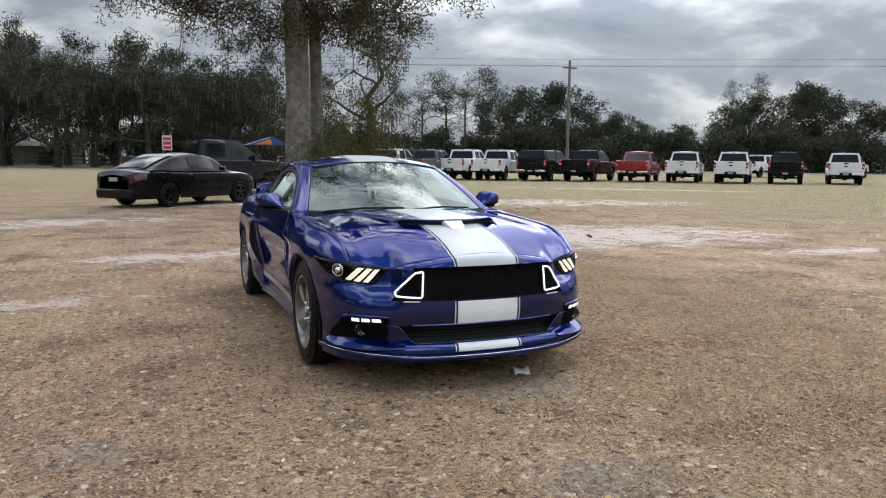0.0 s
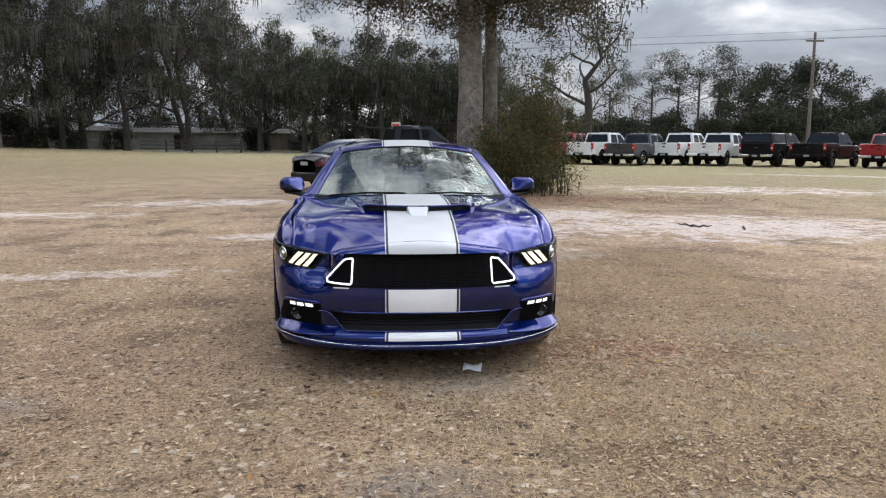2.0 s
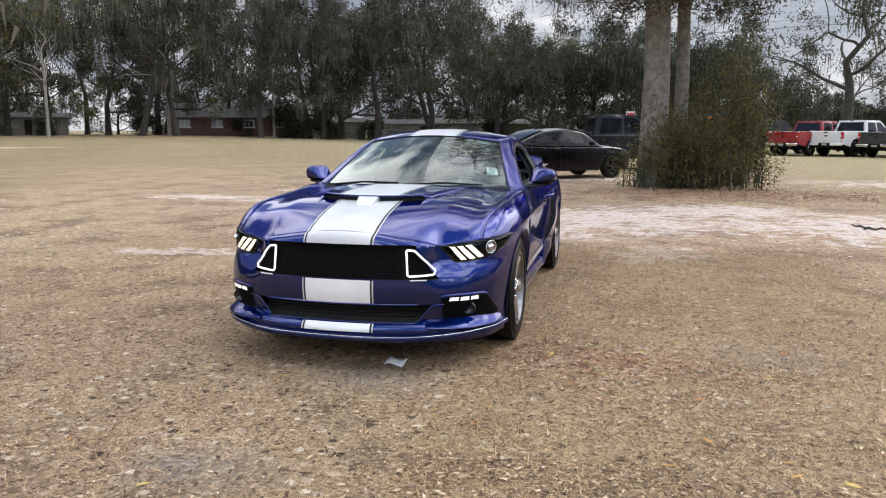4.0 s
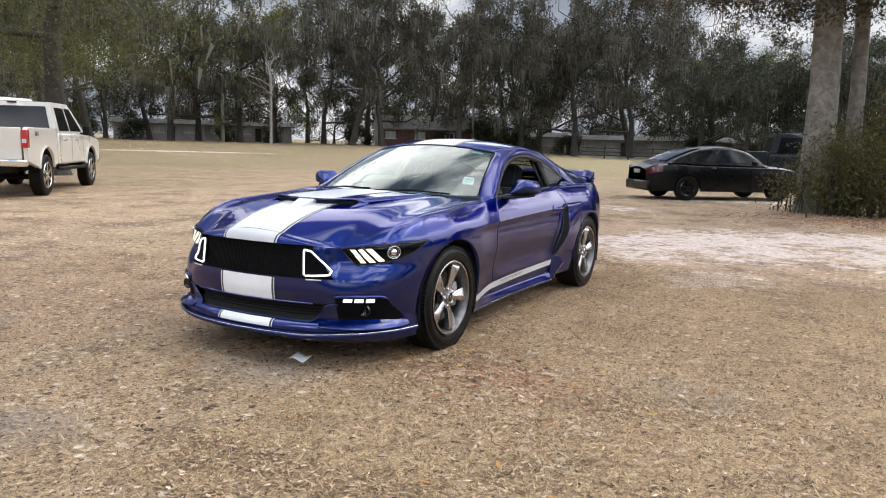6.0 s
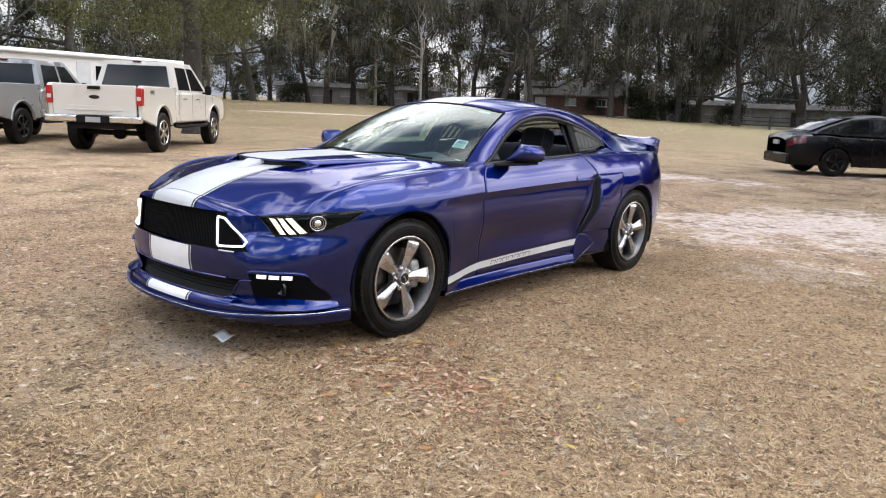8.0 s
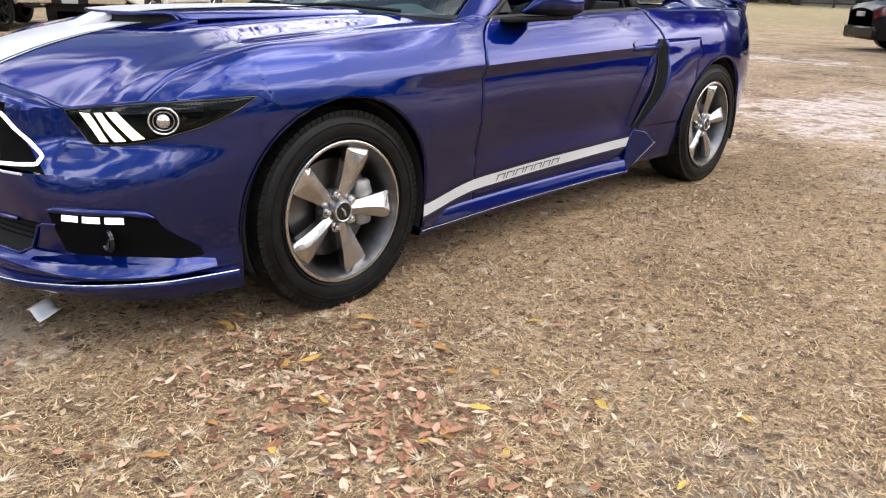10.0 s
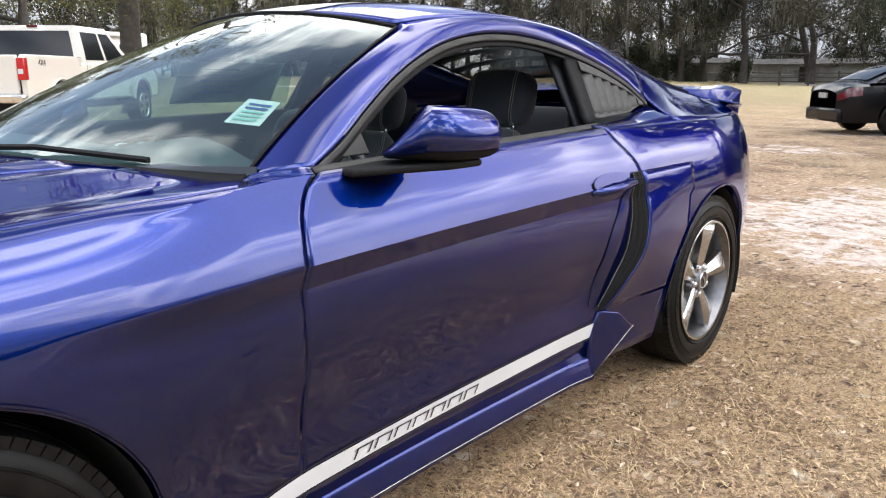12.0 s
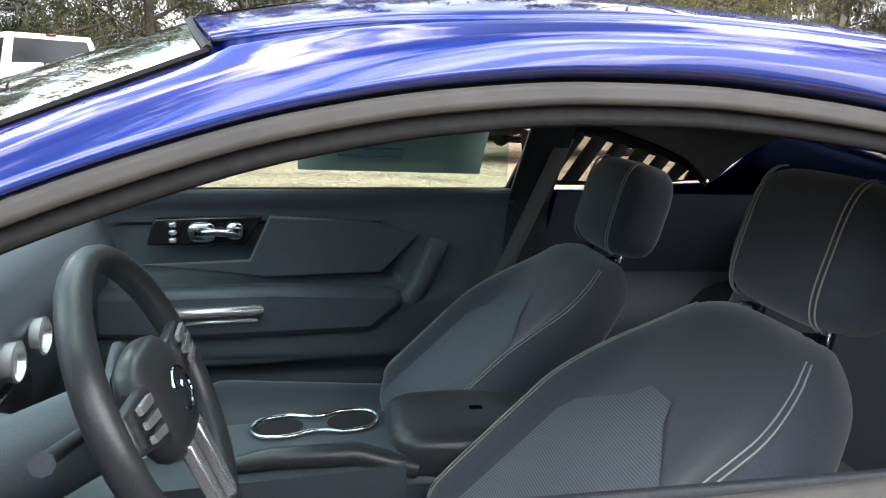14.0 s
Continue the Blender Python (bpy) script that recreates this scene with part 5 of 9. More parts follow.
for sg in (1, -1):
    # pillar and roof rail between window and screen/roof edge
    def edge(u):
        """Where the rail meets the screen, then the roof."""
        if u < 0.4:
            return ws(1, max(0.0, u) / 0.4)
        yr = lerp(ws_y1(0.54) + 0.004, 2.62, (u - 0.4) / 0.6)
        return Vector((roof_x(yr), yr, roof_z(roof_x(yr), yr)))

    def rail(u, w, sg=sg):
        y = lerp(0.80, 1.36, u / 0.4) if u < 0.4 else lerp(1.36, 2.515, (u - 0.4) / 0.6)
        a = edge(u)
        k = sstep(0.0, 0.35, w) * sstep(0.02, 0.16, u) * sstep(0.98, 0.84, u)
        if k > 0:
            # the skin runs past the screen's corner without a kink
            soft_ = sum((edge(u + 0.16 * q) * (1 - abs(q)) for q in lin(13, -1, 1)), Vector()) / sum(1 - abs(q) for q in lin(13, -1, 1))
            a = a.lerp(soft_, k)
        z = win_t(y)
        b = Vector((gx(y, z) + 0.012, y, z + 0.004))
        p = a.lerp(b, w)
        p += Vector((0.8, 0, 0.6)) * math.sin(math.pi * w) * 0.016
        p += Vector((-0.009, 0, -0.0015)) * clamp(1 - 8 * w)
        return Vector((sg * p.x, p.y, p.z))
    Sheet().grid(rail, lin(70), lin(9)).put("roof_rail", "blue", coupe, smooth=60, solid=0.006, out=CAR_C)
    Sheet().grid(lambda u, w, sg=sg: rail(u, w) + Vector((-sg * 0.022, 0, -0.02)), lin(40), lin(4)).put("pillar_lining", "liner", coupe, smooth=60)

    def corner(u, w, sg=sg):
        a = Vector((0.738, 0.694, 0.942)).lerp(side(0.786, 0.952), w)
        b = rail(0.0, w, 1)
        p = a.lerp(b, u)
        p.z += 0.0015
        return Vector((sg * p.x, p.y, p.z))
    Sheet().grid(corner, lin(5), lin(6)).put("cowl_corner", "blue", coupe, smooth=60, solid=0.004, out=CAR_C)

    # sail panel down to the haunch
    def sail(u, w, sg=sg):
        yr = lerp(2.60, 3.36, u)
        a = Vector((roof_x(yr), yr, roof_z(roof_x(yr), yr)))
        yq = lerp(2.50, 3.36, u)
        q = side(yq, 0.982)
        p = a.lerp(q, w)
        sag = math.sin(math.pi * w)
        p += Vector((-0.030 * (1 - u), 0, -0.030 * (1 - u) - 0.004)) * sag * 0.8
        return Vector((sg * p.x, p.y, p.z))
    Sheet().grid(sail, lin(28), lin(10)).put("sail_panel", "blue", coupe, smooth=60, solid=0.006, out=CAR_C)

    def shoulder(u, w, sg=sg):
        y = lerp(1.95, 2.515, u)
        q = side(y, 0.982)
        zb = lerp(win_b(y) - 0.012, 1.03, sstep(2.2, 2.5, y))
        b = Vector((gx(y, zb) + 0.014, y, zb))
        p = q.lerp(b, w)
        return Vector((sg * p.x, p.y, p.z))
    Sheet().grid(shoulder, lin(20), lin(4)).put("window_shoulder", "blue", coupe, smooth=60, solid=0.006, out=CAR_C)

    # trim round the windows: outer dull band and inner dark seal
    for o0, d0, mat, nm in ((0.016, 0.0, "grey_trim", "window_trim"), (0.004, 0.0165, "black_trim", "window_seal")):
        sh = Sheet()
        sh.grid(lambda u, w, sg=sg, o0=o0, d0=d0: glass_pt(lerp(0.815, 2.515, u), win_t(lerp(0.815, 2.515, u)) - d0 - 0.0165 * w, sg, o0 - 0.003 * w), lin(60), lin(4))
        sh.put(nm, mat, coupe, smooth=60, solid=0.006, out=CAR_C)
    sh = Sheet()
    sh.grid(lambda u, w, sg=sg: glass_pt(lerp(0.80, 2.0, u), lerp(belt_z(lerp(0.80, 2.0, u)) - 0.002, belt_z(lerp(0.80, 2.0, u)) + 0.010, w), sg, 0.021 - 0.008 * w), lin(40), lin(4))
    sh.put("belt_trim", "grey_trim", coupe, smooth=60, solid=0.004, out=CAR_C)
    # pillar between door glass and quarter window
    sh = Sheet()

    def bpil(u, w, sg=sg):
        z = lerp(win_b(2.0) - 0.01, win_t(2.0) - 0.03, w)
        y = lerp(1.958, 2.03, u) + 0.055 * w
        return glass_pt(y, z, sg, 0.004)
    sh.grid(bpil, lin(5), lin(10)).put("door_pillar", "black_trim", coupe, smooth=60, solid=0.02, out=CAR_C)
    # quarter window: dull louvred cover
    sh = Sheet()

    def qw(u, w, sg=sg, o=0.0):
        y = lerp(2.028 + 0.055 * w, 2.50, u)
        lo_ = lerp(win_b(y), 1.035, sstep(2.3, 2.5, y)) + 0.004
        hi_ = win_t(y) - 0.024
        return glass_pt(y, lerp(lo_, max(lo_ + 0.004, hi_), w), sg, o)
    # gill slats, each leaning out towards the rear over the next
    for k in range(6):
        u0, u1 = 0.012 + 0.145 * k, 0.012 + 0.145 * (k + 0.80)
        sh.grid(lambda u, w, u0=u0, u1=u1: qw(lerp(u0, u1, u) + 0.03 * w, lerp(0.02 + 0.06 * u, 0.86, w), o=lerp(-0.007, 0.0115, u)), lin(3), lin(6))
    sh.grid(lambda u, w: qw(u, lerp(0.82, 1.0, w), o=0.0107), lin(20), lin(6))
    sh.grid(lambda u, w: qw(lerp(0.89, 1.0, u), lerp(0.0, 0.85, w), o=0.0106), lin(5), lin(6))
    sh.grid(lambda u, w: qw(u, 0.075 * w, o=0.0085 - 0.006 * w), lin(14), lin(2))
    sh.put("quarter_louvre", "louvre_grey", coupe, "dull grey louvred quarter window cover", smooth=20, solid=0.0025, out=CAR_C)
    sh = Sheet()
    gq = sh.grid(lambda u, w: qw(u, w, o=-0.013), lin(14), lin(6)).put("quarter_window", "tint", coupe, smooth=80)
    gq.visible_shadow = False
    # mirror: shell flat below, rounded above, its inner end lower

    def mir(u, w, sg=sg, k=1.0):
        """u round the shell, w from its underside up."""
        a, b = 2 * math.pi * u, math.pi * (w - 0.5)
        pw = lambda v, n: math.copysign(abs(v) ** n, v)
        ca, sa, cb_, sb = pw(math.cos(a), 0.50), pw(math.sin(a), 0.62), pw(math.cos(b), 0.46), pw(math.sin(b), 0.55)
        x, y, z = ca * cb_, sa * cb_, sb
        q = 0.72 * x + 0.70 * y
        z = lerp(-0.040, -0.012 + 0.086 * clamp((q + 1.10) / 0.72) * (1 - 0.07 * sstep(-0.2, 1.1, q)), 0.5 + 0.5 * z)
        tx = 1 - 0.16 * max(0.0, sb) - 0.05 * max(0.0, -sb)
        yy = y * (0.112 if y < 0 else 0.066) + 0.030 * x
        return Vector((sg * (0.943 + k * 0.103 * x * tx), 1.075 + k * yy, 1.008 + k * z))
    sh = Sheet()
    sh.grid(mir, lin(49)[:-1], [0.0, 0.03, 0.08, 0.14, 0.21, 0.30, 0.40, 0.50, 0.60, 0.70, 0.79, 0.86, 0.92, 0.97, 1.0], closed=True)
    shell = sh.put("door_mirror", "blue", coupe, smooth=50, out=(sg * 0.943, 1.07, 1.005))
    sh = Sheet()
    sh.grid(lambda u, w: mir(u, w, k=1.012), lin(49)[:-1], [0.0, 0.03, 0.08, 0.14, 0.21, 0.30, 0.38], closed=True)
    sh.put("mirror_lower_cap", "black_trim", shell, smooth=50)
    Sheet().grid(lambda u, w, sg=sg: Vector((sg * (0.943 + lerp(-0.070, 0.070, u)), 1.1435 + 0.030 * lerp(-0.66, 0.66, u), 1.010 + lerp(-0.022, 0.036, w))), lin(2), lin(2)).put("mirror_glass", "chrome", shell, smooth=0)
    sh = Sheet()
    sh.prism([(sg * 0.815, 0.86, 0.940), (sg * 0.865, 0.865, 0.938), (sg * 0.92, 0.945, 0.944), (sg * 1.0, 1.02, 0.952), (sg * 1.015, 1.11, 0.954), (sg * 0.89, 1.09, 0.948), (sg * 0.815, 0.99, 0.945)], (0, 0, 0.017))
    sh.put("mirror_foot", "black_trim", shell, out="closed", bevel=0.006)
    sh = Sheet()
    sh.prism([glass_pt(0.835, 0.972, sg, 0.002), glass_pt(0.985, 0.975, sg, 0.002), glass_pt(0.985, win_t(0.985) - 0.026, sg, 0.002)], (-sg * 0.02, 0, 0))
    sh.put("mirror_sail", "grey_trim", coupe, out="closed", bevel=0.004)

# ---- tail ----
def fast(u, w):
    y = lerp(2.33, 3.36, w)
    x = u * roof_x(y)
    return Vector((x, y, roof_z(x, y)))


gr = Sheet().grid(lambda u, w: fast(u * 0.945, 0.02 + 0.94 * w), lin(25, -1, 1), lin(16)).put("rear_window", "tint", coupe, smooth=80)
gr.visible_shadow = False
for sg in (1, -1):
    Sheet().grid(lambda u, w, sg=sg: fast(sg * lerp(0.94, 1.0, u), w), lin(4), lin(20)).put("rear_window_border", "blue", coupe, smooth=60, solid=0.006, out=CAR_C)
Sheet().grid(lambda u, w: fast(lerp(-0.945, 0.945, u), lerp(0.95, 1.0, w)), lin(15), lin(4)).put("rear_window_sill", "blue", coupe, smooth=60, solid=0.006, out=CAR_C)
for k in range(6):
    w0 = 0.03 + k * 0.14
    sh = Sheet()
    sh.grid(lambda u, w, w0=w0: fast(u * 0.935, w0 + 0.082 * w) + Vector((0, 0.012, 0.003 + 0.016 * w)), lin(15, -1, 1), lin(3))
    sh.put("rear_louvre", "black_trim", coupe, "matt black rear window louvre slat" if k == 0 else "", smooth=40, solid=0.005)
for sg in (1, -1):
    sh = Sheet()
    sh.tube([fast(sg * 0.925, w) + Vector((0, 0, 0.008)) for w in lin(10, 0.02, 0.86)], 0.006, 6).put("louvre_rail", "black_trim", coupe)


def deck(u, w):
    y = lerp(3.36, 3.77, w)
    x = u * lerp(abs(side(3.36, 0.982).x), 0.56, w ** 2)
    y2 = y - 0.10 * (abs(u) ** 2.5) * w
    return Vector((x, y2, lerp(roof_c(3.36), 1.02, w) - 0.04 * abs(u) ** 3 - 0.0))


Sheet().grid(deck, lin(31, -1, 1), lin(12)).put("boot_lid", "blue", coupe, smooth=60, solid=0.008, out=CAR_C)
S_R = s_at_y(3.82)
rb = Sheet()
rb.grid(lambda u, w: skin(lerp(s_at_y(seam_r(lerp(0.2, 0.985, w))) + GAP, S_R - 0.001, u), lerp(0.2, 0.985, w)), lin(30), lin(22))
rb.mirror()
rb.put("rear_bumper", "blue", coupe, smooth=42, out=CAR_C, weld=0.003)
sh = Sheet()
sh.grid(lambda u, w: skin(lerp(s_at_y(3.66), S_R - 0.001, u), lerp(0.74, 0.95, w), 0.004), lin(20), lin(4)).mirror()
sh.put("tail_panel", "black_gloss", coupe, smooth=60)
for sg in (1, -1):
    for k in range(3):
        sh = Sheet()
        sb = S_R - 0.36 - 0.10 * k
        sh.grid(lambda u, w, sg=sg, sb=sb: skin(sg * (sb + 0.055 * u), lerp(0.77, 0.92, w), 0.012), lin(3), lin(4)).put("tail_lamp", "red_lens", coupe, smooth=60)
# raised rear spoiler
sh = Sheet()


def wing(u, w):
    x = lerp(-0.645, 0.645, u)
    a = abs(x) / 0.645
    h = 0.080 + 0.022 * math.exp(-((a - 0.86) / 0.14) ** 2)
    yb = lerp(3.44, 3.745, w) - 0.07 * a ** 3 - 0.02 * a
    z = 1.018 - 0.035 * a ** 2 + h * w ** 1.5
    return Vector((x, yb, z))


sh.grid(wing, lin(41), lin(8)).put("rear_spoiler", "blue", coupe, smooth=60, solid=0.018, out=(0, 3.0, 0))
for sg in (1, -1):
    sh = Sheet()
    u = 0.0 if sg < 0 else 1.0
    sh.prism([wing(u, 0.0) + Vector((0, 0, -0.06)), wing(u, 0.0), wing(u, 0.5), wing(u, 1.0), wing(u, 1.0) + Vector((0, -0.02, -0.13))], (-sg * 0.02, 0, 0)).put("spoiler_end_plate", "blue", coupe, out="closed", bevel=0.004)

# floor pan
sh = Sheet()
sh.box(-0.40, 0.40, -0.72, 3.6, 0.17, 0.21)
sh.box(-0.80, 0.80, 0.42, 2.3, 0.18, 0.21).put("underbody", "void", coupe, smooth=0)

# wipers
for x0, x1 in ((-0.62, -0.05), (0.02, 0.55)):
    sh = Sheet()
    sh.tube([ws(x0 / 0.72, 0.02, 0.012), ws((x0 + x1) / 1.44, 0.05, 0.016), ws(x1 / 0.72, 0.045, 0.012)], 0.007, 6).put("wiper", "black_trim", coupe)

# stickers on the inside of the screen
sh = Sheet()
sh.grid(lambda u, w: ws(lerp(0.815, 0.925, u) - 0.01 * w, lerp(0.27, 0.40, w), -0.004), lin(4), lin(4)).put("windscreen_label", "paper", coupe, "small printed white paper label inside the screen")
for k in range(5):
    sh = Sheet()
    sh.grid(lambda u, w, k=k: ws(lerp(0.83, 0.905, u), lerp(0.285 + 0.02 * k, 0.295 + 0.02 * k, w), -0.0015), lin(3), lin(2)).put("label_bar", "ink_blue" if k > 2 else "sticker_teal", coupe)
sh = Sheet()
sh.grid(lambda u, w: ws(lerp(0.70, 0.86, u), lerp(0.925, 0.965, w), -0.004), lin(5), lin(2)).put("windscreen_film", "sticker_teal", coupe)
sheet = Sheet().grid(lambda u, w: Vector((-(gx(1.5, lerp(1.0, 1.19, w)) - 0.006), lerp(1.40, 1.885, u), lerp(1.03, 1.19, w))), lin(6), lin(4)).put("window_sheet", "sheet", coupe, "pale printed paper sheet on the far window", smooth=60, solid=0.001)
for k in range(5):
    Sheet().grid(lambda u, w, k=k: Vector((-(gx(1.5, 1.075 + 0.022 * k) - 0.012), lerp(1.50, 1.665, u), lerp(1.071 + 0.022 * k, 1.077 + 0.022 * k, w))), lin(3), lin(2)).put("sheet_bar", "ink_blue", sheet, smooth=0)

# ---- wheels ----
def make_wheel(cx, cy, sg):
    """One wheel: tyre, rim, five twisted spokes, nuts, brake."""
    c = Vector((cx, cy, WZ))
    h = 0.118
    t = Sheet()
    t.lathe([(h - 0.004, 0.244), (h + 0.001, 0.240), (h, 0.232), (h - 0.012, 0.226), (h - 0.05, 0.214), (-0.05, 0.205), (-h, 0.225)], c, "x", 64, sg)
    wheel = t.put("wheel", "alloy_dark", coupe, "five-spoke dark alloy wheel with a low black tyre", smooth=40)
    t = Sheet()
    t.lathe([(-h + 0.01, 0.235), (-h, 0.26), (-h - 0.004, 0.30), (-h + 0.02, 0.335), (-0.07, WR), (0.0, WR), (0.07, WR), (h - 0.02, 0.335), (h + 0.002, 0.308), (h + 0.006, 0.285), (h + 0.002, 0.262), (h - 0.008, 0.242), (h - 0.02, 0.236)], c, "x", 72, sg)
    for r_ in (0.2985, 0.2560):
        t.lathe([(h + 0.001, r_ - 0.0035), (h + 0.0072, r_ - 0.001), (h + 0.0072, r_ + 0.001), (h + 0.001, r_ + 0.0035)], c, "x", 72, sg)
    t.put("tyre", "tyre", wheel, smooth=35)
    t = Sheet()
    for k in range(84):
        a = 2 * math.pi * (k + 0.3) / 84
        m = Matrix.Translation(c) @ Matrix.Rotation(a, 4, "X")
        t.box(sg * 0.052, sg * (h - 0.008), -0.0108, 0.0108, WR - 0.022, WR - 0.0025, m @ Matrix.Rotation(0.03, 4, "X"))
    for x in (-0.045, -0.015, 0.015, 0.045):
        t.lathe([(x - 0.011, WR + 0.001), (x - 0.009, WR + 0.0035), (x + 0.009, WR + 0.0035), (x + 0.011, WR + 0.001)], c, "x", 60, sg)
    t.put("tread", "tyre", wheel, smooth=30)
    t = Sheet()
    for k in range(9):
        a0 = 2.3 + k * 0.115
        t.grid(lambda u, w, a0=a0: c + Vector((sg * (h + 0.0075), (0.288 + 0.012 * (w - 0.5) * 2) * math.cos(a0 + 0.07 * u), (0.288 + 0.012 * (w - 0.5) * 2) * math.sin(a0 + 0.07 * u))), lin(3), (0.2, 0.8))
    t.put("sidewall_marking", "black_trim", wheel)
    t = Sheet()
    t.lathe([(h + 0.0005, 0.2435), (h + 0.0025, 0.240), (h + 0.0012, 0.234)], c, "x", 64, sg)
    t.put("rim_edge", "alloy_bright", wheel, smooth=60)
    hub_x = h - 0.020
    for k in range(5):
        a = 2 * math.pi * k / 5 - (0.39 if cy < 1 else 0.15)
        R = Matrix.Translation(c) @ Matrix.Rotation(sg * a, 4, "X")

        def sp(r, q, d):
            return R @ Vector((sg * d, q, r))
        # blade widening outwards: dished flank, ridge, bright leading flank that ends in a pointed facet
        L = [(0.030, 0.019, -0.023, -0.004, -0.008), (0.075, 0.022, -0.028, -0.004, 0.000), (0.13, 0.031, -0.038, -0.003, 0.008), (0.175, 0.040, -0.049, 0.002, 0.013), (0.205, 0.046, -0.054, 0.018, 0.014), (0.234, 0.034, -0.030, 0.033, 0.006)]

        def blade(u, w):
            i_ = min(int(u), 4)
            r, qa, qb, qr, d = [lerp(L[i_][n_], L[i_ + 1][n_], u - i_) for n_ in range(5)]
            q, dd = ((qb - 0.001, -0.040), (qb, -0.016), (lerp(qb, qr, 0.5), -0.0085), (qr, 0.0), (lerp(qr, qa, 0.6), -0.004), (qa, -0.011), (qa + 0.001, -0.040))[w]
            return sp(r, sg * q, hub_x + d + dd)
        t = Sheet()
        t.grid(blade, lin(16, 0, 5), (0, 1, 2, 3, 4, 5, 6))
        t.put("spoke", "alloy", wheel, smooth=16)
        t = Sheet()
        t.grid(lambda u, w: blade(u, 3).lerp(blade(u, w), clamp((u - 3.3) / 0.8)) + Vector((sg * 0.0012, 0, 0)), lin(9, 3.3, 4.95), (1, 2, 3))
        t.put("spoke_facet", "alloy_bright", wheel, smooth=0)
        an = a + math.pi / 5
        nc = c + Vector((sg * (hub_x - 0.012), 0.057 * math.sin(-sg * an), 0.057 * math.cos(an)))
        t = Sheet()
        t.lathe([(-0.02, 0.0185), (0.004, 0.0185), (0.004, 0.0125), (0.002, 0.011)], nc, "x", 16, sg)
        t.put("nut_seat", "alloy", wheel, smooth=40)
        t = Sheet()
        t.lathe([(0.0, 0.0115), (0.012, 0.0115), (0.017, 0.008), (0.018, 0.0005)], nc, "x", 12, sg)
        t.put("wheel_nut", "chrome", wheel, smooth=40)
    t = Sheet()
    t.lathe([(hub_x - 0.05, 0.075), (hub_x - 0.022, 0.072), (hub_x - 0.012, 0.046), (hub_x + 0.004, 0.040), (hub_x + 0.006, 0.034)], c, "x", 32, sg)
    t.put("hub", "alloy_dark", wheel, smooth=30)
    t = Sheet()
    t.lathe([(hub_x + 0.005, 0.034), (hub_x + 0.009, 0.031), (hub_x + 0.010, 0.0005)], c, "x", 32, sg)
    t.put("centre_cap", "black_gloss", wheel, smooth=40)
    t = Sheet()
    t.lathe([(hub_x + 0.006, 0.0345), (hub_x + 0.010, 0.0330), (hub_x + 0.009, 0.0305)], c, "x", 32, sg)
    t.tube([c + Vector((sg * (hub_x + 0.011), -0.012, 0.016)), c + Vector((sg * (hub_x + 0.011), 0.002, 0.002)), c + Vector((sg * (hub_x + 0.011), 0.006, -0.016))], 0.003, 5)
    t.put("cap_emblem", "silver", wheel, smooth=60)
    t = Sheet()
    t.lathe([(0.02, 0.06), (0.028, 0.065), (0.028, 0.170), (0.010, 0.170), (0.010, 0.06)], c, "x", 40, sg)
    t.put("brake_disc", "disc", wheel, smooth=30)
    t = Sheet()
    for k in range(5):
        a = (-0.35 + 0.18 * k) if cy < 1 else math.pi - (-0.35 + 0.18 * k)
        p = c + Vector((sg * 0.045, 0.135 * math.cos(a), 0.135 * math.sin(a)))
        t.blob(p, (0.028, 0.036, 0.036), 10, 7, 3.5)
    t.put("brake_caliper", "caliper", wheel, smooth=60)
    return wheel


for cy, tx in ((FY, 0.795), (RY, 0.79)):
    for sg in (1, -1):
        make_wheel(sg * tx, cy, sg)


